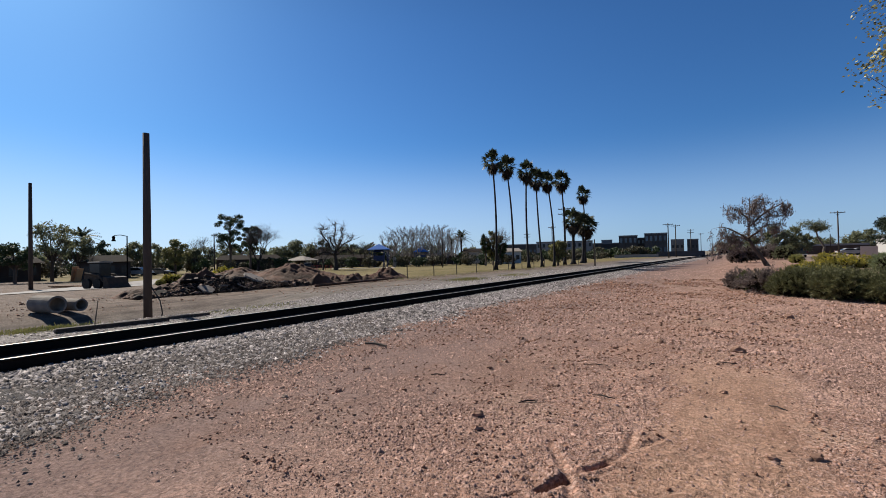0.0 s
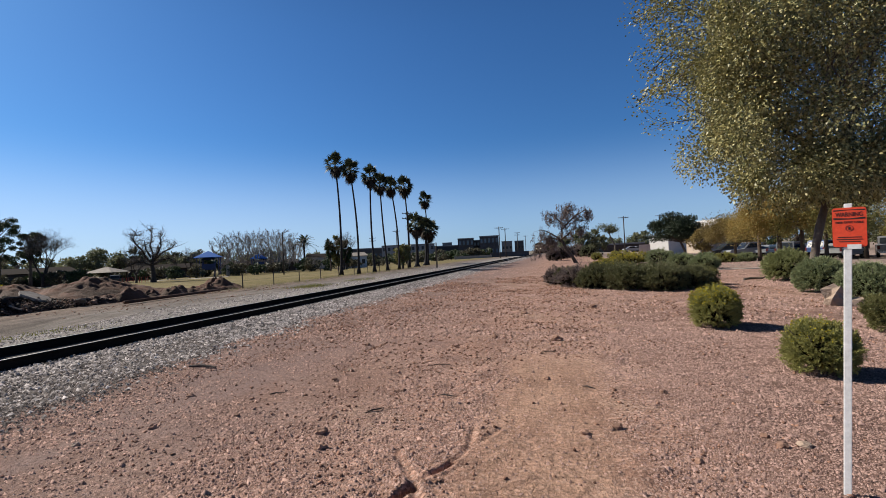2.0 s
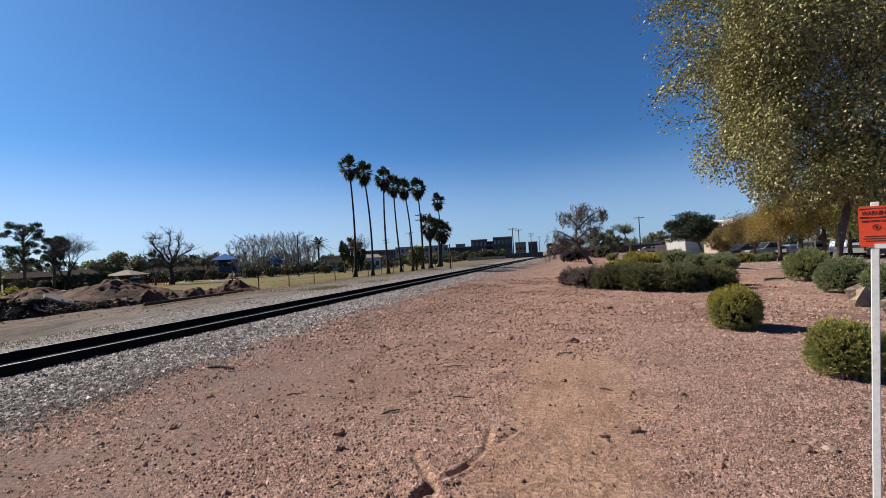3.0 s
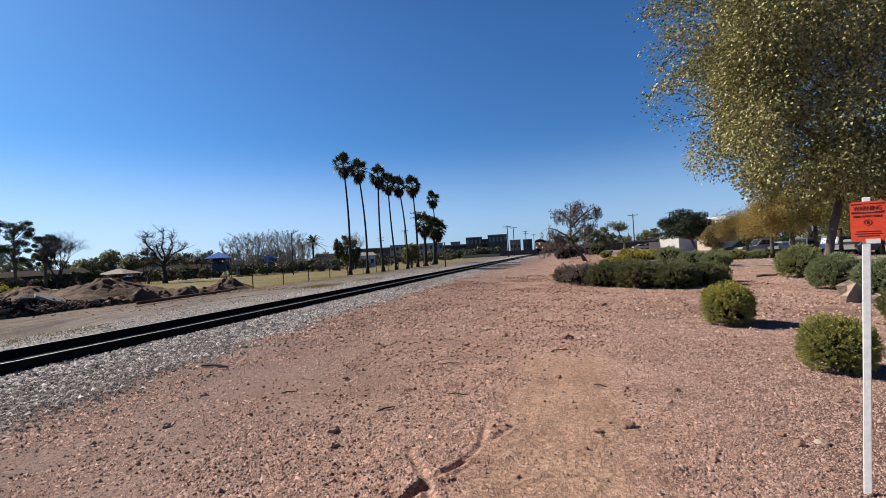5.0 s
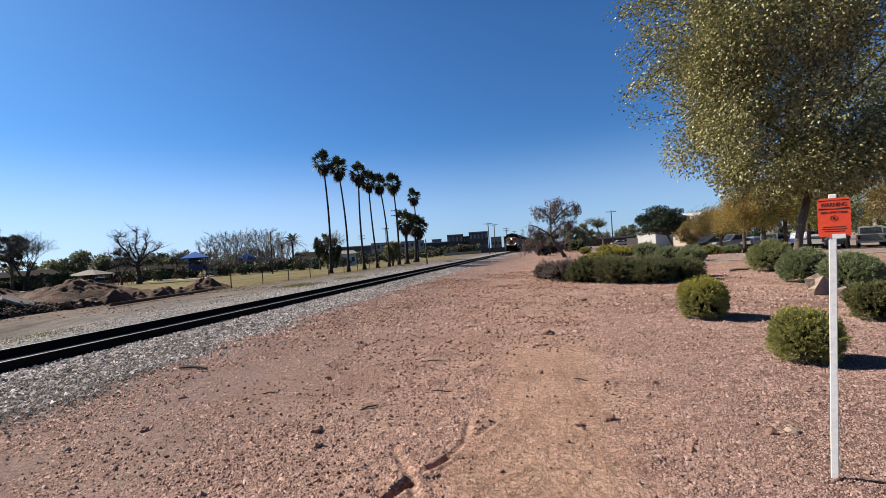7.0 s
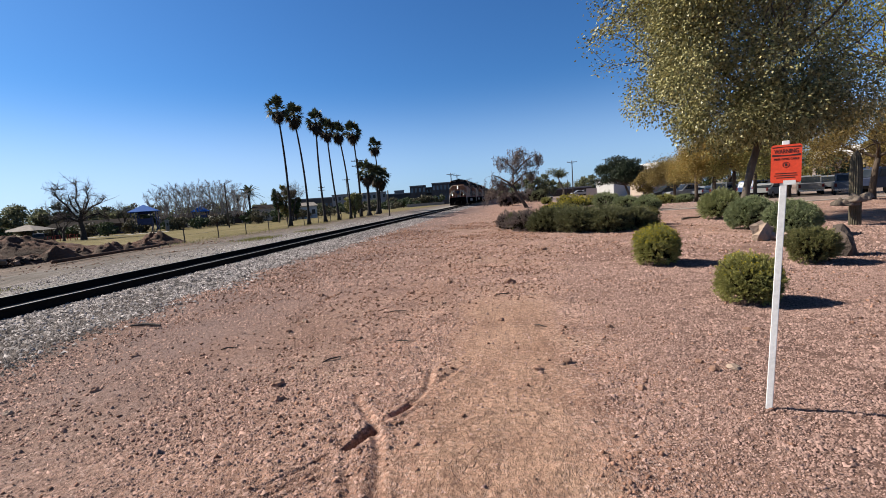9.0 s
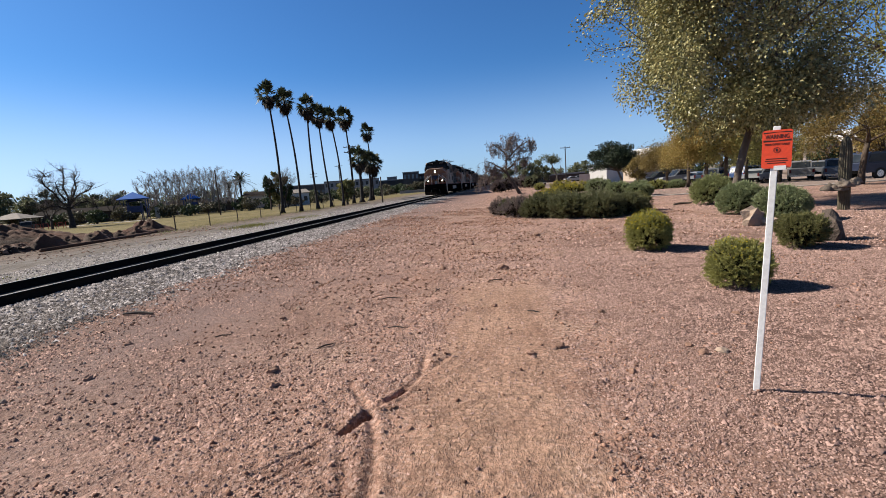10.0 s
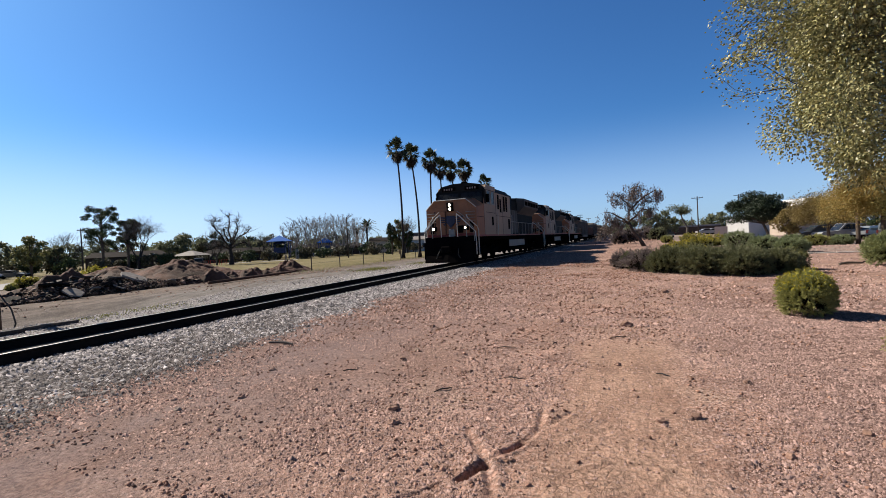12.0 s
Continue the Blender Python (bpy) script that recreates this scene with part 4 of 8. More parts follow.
# ---- shrubs ----
def shrub(seed, x, y, r, h, leaf, label, n=9000, size=0.05, flowers=0, deep=0.4, group="shrubs on the gravel"):
    """A bush of leafy sprigs that start inside it and reach out and up through an uneven outline."""
    rng = np.random.default_rng(seed)
    ob = thing("shrub", label, "shrub", pose(x, y, gz(x, y)), group=group)
    g = Geo()
    for k in range(18):
        a, e = rng.uniform(0, 6.28), rng.uniform(0.35, 1.0)
        end = Vector((math.cos(a) * r * 0.8 * e, math.sin(a) * r * 0.8 * e, h * rng.uniform(0.4, 0.8)))
        g.tube([(0, 0, -0.02), end * 0.5 + Vector((0, 0, 0.05)), end], [0.018, 0.012, 0.005], 4, False)
    part("woody_base", g, M["twig"], ob, "grey woody stems")
    dry = leaf == "leaf_grey"
    fine = leaf == "leaf_sage"
    ns = int(np.clip(n / (18 if fine else 40), 90, 1500))
    shape, mid = np.array([r, r, h * 0.51]), np.array([0, 0, h * 0.38])
    d = rng.normal(size=(ns * 2, 3))
    d /= np.linalg.norm(d, axis=1)[:, None]
    d = d[d[:, 2] > -0.8][:ns]
    c = rng.normal(size=(16, 3))
    c /= np.linalg.norm(c, axis=1)[:, None]
    bulge = np.max(np.exp(9 * (d @ c.T - 1)), axis=1)
    out = (0.86 + (0.08 if fine else 0.2) * (bulge - 0.5)) * (1 - deep * 0.45 * rng.uniform(0, 1, len(d)) ** 1.6)
    reach = rng.uniform(0.16, 0.3, len(d)) * (0.8 if fine else 1.0) * (1.35 if dry else 1.0) * rng.lognormal(0.0, 0.28, len(d))
    axis = d * 0.9 + np.array([0, 0, 0.55]) + rng.normal(scale=0.25, size=d.shape)
    axis /= np.linalg.norm(axis, axis=1)[:, None]
    base = d * (out - reach * 0.75)[:, None] * shape + mid
    k = rng.integers(0, len(d), n)
    t = rng.uniform(0, 1, n) ** 0.75
    p = base[k] + axis[k] * (reach[k] * t * r * 1.1)[:, None] + rng.normal(scale=size * 0.42, size=(n, 3)) * (1.15 - 0.75 * t)[:, None]
    p[:, 2] = np.maximum(p[:, 2], 0.025)
    part("foliage", leaf_mesh("shrub_leaves", rng, p, size * 1.2, size * 0.26, 0.0, axis[k] * 0.9), M[leaf], ob)
    # near-black leaves fill the middle in place of the sprigs' own shade
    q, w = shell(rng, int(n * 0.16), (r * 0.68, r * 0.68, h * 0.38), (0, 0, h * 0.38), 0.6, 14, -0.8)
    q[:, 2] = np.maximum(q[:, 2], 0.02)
    part("twig_core", leaf_mesh("shrub_inside", rng, q, size * 1.9, size * 0.8, 0.0, w), M["inner_shade"], ob, "near-black leaf mass that paints shade inside the bush")
    if flowers:
        top = np.flatnonzero(d[:, 2] > 0.2)
        k = top[rng.integers(0, len(top), flowers)]
        p = base[k] + axis[k] * (reach[k] * r * 1.15)[:, None] + rng.normal(scale=size * 0.4, size=(flowers, 3))
        part("blossom", leaf_mesh("shrub_flowers", rng, p, size * 0.75, size * 0.6), M["flower"], ob, "small yellow flowers", kind="stuff")
    return ob


shrub(1, 2.74, 9.33, 0.52, 0.86, "leaf_green", "round green shrub dotted with yellow flowers on gravel", 48000, 0.03, 1900)
shrub(2, 2.86, 6.14, 0.42, 0.7, "leaf_green", "low round green shrub with some yellow flowers", 48000, 0.025, 420)
shrub(3, 5.05, 8.68, 0.43, 0.74, "leaf_dull", "dense round green shrub beside a shaded boulder", 28000, 0.032)
shrub(4, 8.15, 19.6, 0.86, 1.3, "leaf_meadow", "clipped grey-green shrub on the gravel", 34000, 0.055, 0, 0.28)
shrub(5, 7.1, 15.1, 0.72, 1.1, "leaf_sage", "rounded sage-green shrub on the gravel", 32000, 0.05, 0, 0.28)
shrub(6, 7.0, 12.8, 0.74, 1.0, "leaf_sage", "loose sage-green shrub beside the sign", 26000, 0.05)
HEDGE = "spreading dark olive shrub of a low thicket"
shrub(10, -0.1, 21.2, 0.75, 0.7, "leaf_grey", "half-dry grey twiggy shrub at the thicket's edge", 7000, 0.07)
shrub(11, 0.6, 19.5, 0.9, 0.82, "leaf_grey", "half-dry grey twiggy shrub at the thicket's edge", 8000, 0.07)
shrub(17, 0.35, 20.6, 0.7, 0.8, "leaf_hedge", HEDGE, 7000, 0.075, 0, 0.6)
shrub(12, 1.4, 18.5, 0.95, 0.95, "leaf_hedge", HEDGE, 24000, 0.06, 0, 0.6)
shrub(13, 2.45, 17.5, 1.0, 1.0, "leaf_hedge", HEDGE, 25000, 0.06, 0, 0.6)
shrub(14, 3.45, 16.9, 0.9, 0.86, "leaf_hedge", HEDGE, 24000, 0.06, 0, 0.6)
shrub(15, 4.35, 17.4, 0.8, 0.84, "leaf_hedge", HEDGE, 20000, 0.06, 0, 0.6)
shrub(16, 2.2, 20.0, 1.1, 1.0, "leaf_dull", "olive shrub with a few yellow flowers in the thicket", 20000, 0.06, 160, 0.6)
shrub(18, 3.6, 18.9, 1.0, 0.92, "leaf_hedge", HEDGE, 18000, 0.06, 0, 0.6)
shrub(19, 5.0, 18.6, 0.7, 0.78, "leaf_dull", "low green shrub at the thicket's end", 9000, 0.07, 0, 0.5)
for k, (az, d, r, h, leaf, lab, fl) in enumerate((
    (11.1, 41, 1.25, 1.3, "leaf_sage", "large round green shrub", 0), (13.3, 35.3, 1.05, 0.88, "leaf_sage", "round green shrub", 0), (15.5, 31, 0.92, 0.8, "leaf_sage", "round green shrub", 0),
    (15.6, 44, 1.0, 0.95, "leaf_sage", "round green shrub", 0), (17.4, 43, 0.9, 0.85, "leaf_green", "small dark shrub", 0),
    (7.6, 42, 1.4, 0.8, "leaf_yellow", "yellow flowering shrub", 500), (5.2, 36, 1.0, 0.55, "leaf_yellow", "yellow flowering shrub", 500), (9.0, 46, 1.2, 0.8, "leaf_yellow", "yellow flowering shrub", 400),
    (4.3, 62, 0.8, 0.95, "leaf_green", "small round shrub", 0), (6.8, 56, 1.4, 1.0, "leaf_yellow", "yellow-green shrub", 300), (19.3, 47, 0.9, 0.85, "leaf_sage", "round shrub", 0))):
    x, y, _ = polar(az, d)
    shrub(30 + k, x, y, r, h, leaf, lab + " on the planted ground", 6000, 0.1, fl, 0.3)


# ---- trees ----
def leafy_tree(seed, x, y, label, trunk_h, trunk_r, depth, length, spread, lift, leaf, n, size, scatter, lean=(0, 0), forks=3, shrink=0.74, hang=0.0, bark="bark", extra=None, name="tree", wander=0.3, limit=None):
    rng = np.random.default_rng(seed)
    tree = thing(name, label, "tree", pose(x, y, gz(x, y)))
    g, tips = Geo(), []
    top = Vector((lean[0], lean[1], trunk_h))
    g.tube([(0, 0, -0.1), (lean[0] * 0.1, lean[1] * 0.1, trunk_h * 0.3), (lean[0] * 0.5, lean[1] * 0.5, trunk_h * 0.7), top], [trunk_r * 1.35, trunk_r * 1.05, trunk_r * 0.95, trunk_r * 0.85], 9)
    for k in range(4):
        a = 6.283 * (k + rng.uniform(-0.2, 0.2)) / 4 + seed
        way = Vector((math.cos(a) * spread, math.sin(a) * spread, 0.75 + lift)) + Vector((*lean, 0)) * 0.15
        grow(rng, g, top, way, length, trunk_r * 0.6, depth, spread, lift, shrink, forks, wander, 6, tips)
    part("trunk", g, M[bark], tree, smooth=True)
    if n:
        if limit:
            tips = [t for t in tips if limit(t[0])]
        p, w = spray(rng, tips, n, scatter)
        part("crown", leaf_mesh("tree_leaves", rng, p, size, size * 0.42, hang, w), M[leaf], tree)
    return tree


def overhanging_tree():
    """The broad tree over the planted strip: lumps of small leaves, with loose sprays on its sunny side."""
    rng = np.random.default_rng(77)
    tree = thing("broad_tree", "broad leafy tree with small olive leaves and trailing twigs", "tree", pose(8.2, 17.9, 0))
    g, tips = Geo(), []
    g.tube([(-0.02, 0, -0.1), (0.03, 0, 0.4), (0.16, 0.02, 1.2), (0.3, 0.0, 1.9), (0.52, 0.05, 2.6), (0.75, 0.0, 3.4), (0.85, 0, 4.2)], [0.21, 0.145, 0.115, 0.125, 0.105, 0.095, 0.07], 10)
    g.tube([(0.5, 0.04, 2.5), (0.15, -0.2, 3.3), (-0.4, -0.4, 4.4)], [0.06, 0.055, 0.04], 8)
    for k in range(6):
        a = 6.283 * (k + rng.uniform(-0.2, 0.2)) / 6
        grow(rng, g, (0.8, 0, 3.6 + 0.1 * k), (math.cos(a) * 0.8, math.sin(a) * 0.8, 0.9), 2.3, 0.11, 3, 0.7, 0.12, 0.74, 3, 0.3, 6, tips)
    limbs, lumps = len(tips), []
    for k in range(120):
        d = Vector(rng.normal(size=3)).normalized()
        lumps.append(Vector((0.1, -0.3, 7.2)) + Vector((d.x * 4.3, d.y * 3.6, d.z * 4.3)) * rng.uniform(0.35, 1.0) ** 0.6)
    lumps = [c for c in lumps if math.degrees(math.atan2(c.x + 8.05, c.y + 17.9)) < 30.6]
    for k in range(26):  # low hanging lumps round the trunk
        a, q = rng.uniform(0, 6.283), rng.uniform(0.6, 2.8)
        lumps.append(Vector((0.3 + q * math.cos(a), q * math.sin(a), 3.4 + 0.25 * q + rng.uniform(-0.2, 0.8))))
    for k in range(44):  # the skirt that hides the fork
        lumps.append(Vector((rng.uniform(-1.6, 2.6), rng.uniform(-2.4, 0.8), rng.uniform(2.9, 4.0))))
    for k in range(46):  # fuller sunny side
        lumps.append(Vector((rng.uniform(-3.0, -1.2), rng.uniform(-3.0, 1.5), rng.uniform(4.4, 9.5))))
    for k in range(46):  # the full heart of the crown
        lumps.append(Vector((rng.uniform(-1.6, 1.9), rng.uniform(-2.2, 2.0), rng.uniform(5.2, 11.2))))
    for k in range(16):  # leaves before the limbs
        lumps.append(Vector((rng.uniform(-1.4, 1.6), rng.uniform(-2.6, -1.0), rng.uniform(4.2, 8.6))))
    for k in range(30):  # thin outer sprays
        a, z = radians(rng.uniform(150, 240)), rng.uniform(6.9, 11.0)
        s = Vector((0.1 + 3.5 * math.cos(a), 2.7 * math.sin(a), z))
        e = s + Vector((math.cos(a) * rng.uniform(1.0, 1.9), math.sin(a) * 1.0, rng.uniform(-0.9, 0.5)))
        mid = (s + e) / 2 + Vector((0, 0, 0.25))
        root = min(tips[:limbs], key=lambda q: (q[0] - s).length)[0]
        g.tube([root, s, mid, e], [0.025, 0.018, 0.012, 0.005], 4, False)
        for t in np.linspace(0, 1, 12):
            tips.append((s.lerp(e, t), (e - s).normalized()))
    part("trunk", g, M["pale_bark"], tree, "pale grey-brown trunk and limbs", smooth=True)
    n = 180000
    k = rng.integers(0, len(lumps), n)
    d = rng.normal(size=(n, 3))
    d /= np.linalg.norm(d, axis=1)[:, None]
    r = rng.uniform(0.0, 1.0, n) ** 0.42 * 1.05
    p = np.array([tuple(l) for l in lumps])[k] + d * r[:, None] * np.array([1.0, 1.0, 0.85])
    p2, w2 = spray(rng, tips, 14000, 0.2)
    gap = smooth_noise(p[:, 0] + 0.6 * p[:, 2], p[:, 1] * 0.5 + p[:, 2], 0.75, 91) + 0.35 * rng.uniform(-1, 1, n)
    low = (gap > -0.32) & (p[:, 2] > 2.45 + 0.5 * smooth_noise(p[:, 0], p[:, 1], 0.8, 5))
    p = np.concatenate([p[low], p2])
    w = np.concatenate([d[low] + np.array([0, 0, -0.35]), w2])
    part("crown", leaf_mesh("broad_leaves", rng, p, 0.098, 0.064, 0.2, w), M["leaf_broad"], tree)


overhanging_tree()
# leafy trees of the planted side
leafy_tree(201, *polar(37.5, 34.0)[:2], "tall bright yellow-green tree at the edge of the car park", 4.6, 0.2, 3, 3.0, 0.7, 0.1, "leaf_yellow", 13000, 0.2, 0.42)
leafy_tree(202, 18.2, 26.4, "spreading olive-brown tree over the parked cars", 2.1, 0.14, 3, 1.5, 0.95, -0.02, "leaf_brown", 26000, 0.12, 0.3, (0.3, 0.1), limit=lambda p: p.z > 2.1)
for k, (az, d, leaf, s) in enumerate(((18.4, 54, "leaf_brown", 0.9), (20.5, 47, "leaf_orange", 1.0), (22.2, 45, "leaf_orange", 1.05), (24.0, 46, "leaf_olive", 1.1), (25.8, 50, "leaf_olive", 1.1), (28.6, 54, "leaf_olive", 1.15))):
    leafy_tree(210 + k, *polar(az, d)[:2], "spreading parking-lot tree in autumn leaf" if k < 3 else "spreading olive-green parking-lot tree", 2.5 * s, 0.14, 3, 1.2 * s, 1.1, 0.0, leaf, 17000, 0.145, 0.3, limit=lambda p: p.z > 2.3)


# ---- train ----
def wheel_mesh():
    g = Geo()
    g.tube([(-0.07, 0, 0), (0.07, 0, 0)], 0.53, 20)
    g.tube([(0.07, 0, 0), (0.09, 0, 0)], 0.2, 12)
    return g.mesh("wheel")


WHEEL = wheel_mesh()


def bogie(parent, y, axles, wide=1.15):
    """A truck with its side frames, springs and wheels."""
    half = axles[-1] + 0.55
    t = part("truck", Geo().box(-0.8, 0.8, y - half + 0.3, y + half - 0.3, 0.45, 0.75, None, 0.03), M["loco_black"], parent)
    for s in (-1, 1):
        g = Geo()
        g.prism([(y - half, 0.55), (y - half + 0.2, 0.42), (y + half - 0.2, 0.42), (y + half, 0.55), (y + half, 0.85), (y + 0.6, 0.72), (y - 0.6, 0.72), (y - half, 0.85)], s * wide - 0.07, s * wide + 0.07)
        part("side_frame", g, M["loco_black"], t)
        for a in axles:
            part("wheel", WHEEL, M["loco_black"], t, m=pose(s * 0.755, y + a, 0.53, 0, 0, 0 if s > 0 else 180))
            part("axle_box", Geo().box(s * wide + s * 0.07, s * wide + s * 0.2, y + a - 0.17, y + a + 0.17, 0.38, 0.7, None, 0.03) if s > 0 else Geo().box(s * wide - 0.2, s * wide - 0.07, y + a - 0.17, y + a + 0.17, 0.38, 0.7, None, 0.03), M["loco_black"], t)


def handrail(parent, pts, posts, r=0.022, mat="loco_pale"):
    g = Geo().tube(pts, r, 6)
    for p, q in posts:
        g.tube([p, q], r, 6)
    part("handrail", g, M[mat], parent, "pale painted handrail")


def locomotive(lead):
    """A six-axle freight diesel; its nose at y = 0, rail level z = 0."""
    ob = thing("locomotive", "dusty yellow and grey six-axle diesel locomotive with lit headlights" if lead else "dusty yellow and grey six-axle diesel locomotive coupled behind", "locomotive")
    W = 1.55
    # underframe and pilot
    part("sill", Geo().box(-W, W, -0.35, 21.0, 1.28, 1.52, None, 0.03), M["loco_black"], ob, "black frame sill")
    pilot = Geo().prism([(-W, 0.32), (-1.25, 0.16), (1.25, 0.16), (W, 0.32), (W, 1.28), (-W, 1.28)], -0.5, -0.32, "y")
    part("pilot", pilot, M["loco_black"], ob, "black front pilot plate")
    plow = Geo().add([(-1.45, -0.5, 0.55), (0, -0.5, 0.75), (1.45, -0.5, 0.55), (-1.5, -0.62, 0.12), (0, -1.0, 0.12), (1.5, -0.62, 0.12), (-1.4, -0.5, 0.12), (1.4, -0.5, 0.12)], [(0, 3, 4, 1), (1, 4, 5, 2), (0, 6, 3), (2, 5, 7), (3, 6, 7, 5, 4)])
    part("snow_plow", plow, M["loco_black"], ob)
    part("coupler", Geo().box(-0.16, 0.16, -1.1, -0.5, 0.75, 1.02, None, 0.04).box(-0.28, 0.28, -1.15, -0.9, 0.72, 1.05, None, 0.06), M["loco_black"], ob)
    for s in (-1, 1):
        g = Geo()
        for k in range(4):
            z = 0.34 + 0.3 * k
            x0, x1 = sorted((s * 1.08, s * W))
            g.box(x0, x1, -0.34, 0.12, z, z + 0.03)
        part("front_steps", g, M["loco_black"], ob)
        g = Geo().tube([(s * 0.55, -0.46, 0.9), (s * 0.62, -0.75, 0.55), (s * 0.72, -0.7, 0.35)], 0.035, 6)
        part("air_hose", g, M["tyre"], ob)
    # nose: a wide short hood with cut upper corners
    nose = Geo().add([(-W, 0.0, 1.52), (W, 0.0, 1.52), (W, 0.05, 3.2), (0.98, -0.05, 3.7), (-0.98, -0.05, 3.7), (-W, 0.05, 3.2), (-W, 1.6, 1.52), (W, 1.6, 1.52), (W, 1.6, 3.45), (1.0, 1.6, 3.84), (-1.0, 1.6, 3.84), (-W, 1.6, 3.45)],
                     [(0, 1, 2, 3, 4, 5), (1, 7, 8, 2), (0, 5, 11, 6), (2, 8, 9, 3), (3, 9, 10, 4), (4, 10, 11, 5), (6, 11, 10, 9, 8, 7), (0, 6, 7, 1)])
    part("nose", nose, M["loco_nose"], ob, "dusty yellow blunt nose")
    # pale tube paints the highlight on the nose's top edge
    edge = [(-W, 0.03, 3.2), (-0.98, -0.07, 3.71), (0.98, -0.07, 3.71), (W, 0.03, 3.2)]
    part("nose_trim", Geo().tube(edge, 0.028, 5), M["loco_bright"], ob, "pale highlight line modelled along the nose top")
    part("nose_door", Geo().box(-0.95, -0.35, -0.035, 0.02, 1.7, 3.05, None, 0.01), M["loco_nose"], ob)
    for x0 in (-0.98, -0.33):
        part("door_seam", Geo().box(x0 - 0.015, x0 + 0.015, -0.038, 0.01, 1.68, 3.07), M["loco_seam"], ob)
    part("anticlimber", Geo().box(-W, W, -0.36, 0.0, 1.4, 1.58, None, 0.03), M["loco_black"], ob, "black shelf across the front")
    part("nose_band", Geo().box(-W + 0.02, W - 0.02, -0.022, 0.03, 1.6, 1.74), M["red_paint"], ob, "dull red band low on the nose")
    shield = Geo().prism([(-0.26, 2.78), (-0.27, 2.4), (0.0, 2.1), (0.27, 2.4), (0.26, 2.78)], -0.07, 0.02, "y")
    part("emblem", shield, M["emblem_blue"], ob, "blue shield emblem")
    for sgn in (-1, 1):
        wing_shape = Geo()
        for k in range(4):
            wing_shape.prism([(sgn * 0.3, 2.72 - 0.13 * k), (sgn * (0.85 - 0.12 * k), 2.78 - 0.15 * k), (sgn * (0.8 - 0.12 * k), 2.70 - 0.15 * k), (sgn * 0.3, 2.63 - 0.13 * k)], -0.05, 0.02, "y")
        part("emblem_wing", wing_shape, M["loco_wing"], ob, "dark wing shapes beside the emblem")
    lamp = M["headlight"] if lead else M["loco_pale"]
    house = part("headlight_housing", Geo().box(-0.2, 0.2, -0.12, 0.1, 3.05, 3.56, None, 0.03), M["loco_black"], ob)
    for z in (3.18, 3.42):
        part("headlight", Geo().tube([(0, -0.14, z), (0, -0.12, z)], 0.07, 14), lamp, house, "lit round headlight" if lead else "round headlight")
    for s in (-1, 1):
        box = part("ditch_light_box", Geo().box(s * 0.98 - 0.13, s * 0.98 + 0.13, -0.36, -0.1, 1.92, 2.18, None, 0.02), M["loco_black"], ob)
        part("ditch_light", Geo().tube([(s * 0.98, -0.385, 2.05), (s * 0.98, -0.36, 2.05)], 0.065, 14), lamp, box, "lit ditch light" if lead else "ditch light")
        handrail(ob, [(s * 0.55, -0.42, 3.0), (s * 0.9, -0.44, 2.75), (s * 1.5, -0.42, 2.0), (s * 1.52, -0.42, 0.75)], [((s * 1.05, -0.43, 2.55), (s * 1.05, -0.36, 1.52))])
        handrail(ob, [(s * 1.5, 0.15, 0.75), (s * 1.58, 0.15, 2.4)], [])
    for z in (2.45, 2.62, 2.79, 2.96):
        for s in (-1, 1):
            part("grab_iron", Geo().tube([(s * 0.92, 0.02, z), (s * 0.94, -0.06, z), (s * 1.46, -0.06, z), (s * 1.48, 0.02, z)], 0.02, 5), M["loco_pale"], ob)
    for x0, x1, z0, z1 in ((-1.3, -1.08, 1.78, 2.4), (0.42, 0.72, 1.78, 2.2), (1.15, 1.38, 1.78, 2.4)):
        part("nose_vent", Geo().box(x0, x1, -0.03, 0.02, z0, z1, None, 0.01), M["loco_black"], ob, "dark vent on the nose")
    part("step_light_box", Geo().box(-0.1, 0.25, -0.2, 0.0, 1.55, 2.0, None, 0.02), M["loco_grey"], ob)
    for s in (-1, 1):
        g = Geo().tube([(s * 0.5, -0.42, 2.86), (s * 0.72, -0.46, 2.7), (s * 1.42, -0.42, 1.98), (s * 1.56, -0.3, 1.8), (s * 1.58, -0.28, 0.5)], 0.034, 6)
        g.tube([(s * 1.02, -0.2, 2.8), (s * 1.1, -0.24, 2.6), (s * 1.56, 0.05, 2.1), (s * 1.6, 0.14, 1.9), (s * 1.6, 0.14, 0.5)], 0.034, 6)
        g.tube([(s * 0.5, -0.42, 2.86), (s * 0.5, -0.36, 1.56)], 0.024, 6)
        part("stair_rail", g, M["loco_bright"], ob, "pale stair rails at the front corner")
    # cab with sloped windscreen
    cab = Geo().prism([(1.6, 1.52), (1.6, 3.45), (1.95, 4.42), (2.2, 4.68), (4.3, 4.7), (4.3, 1.52)], -W, W)
    part("cab", cab, M["loco_yellow"], ob, "dusty yellow cab side")
    roof = Geo().prism([(-W - 0.03, 4.36), (-1.25, 4.72), (-0.5, 4.86), (0.5, 4.86), (1.25, 4.72), (W + 0.03, 4.36)], 1.86, 8.4, "y")
    part("cab_roof", roof, M["loco_roof"], ob, "dark curved cab roof")
    front = Geo().add([(-1.52, 1.575, 3.46), (1.52, 1.575, 3.46), (1.52, 1.90, 4.40), (-1.52, 1.90, 4.40), (-1.52, 1.6, 3.46), (1.52, 1.6, 3.46), (1.52, 1.94, 4.40), (-1.52, 1.94, 4.40)], [(0, 1, 2, 3), (7, 6, 5, 4), (0, 4, 5, 1), (2, 6, 7, 3)])
    band = part("windscreen_band", front, M["loco_roof"], ob, "dark band round the windscreens")
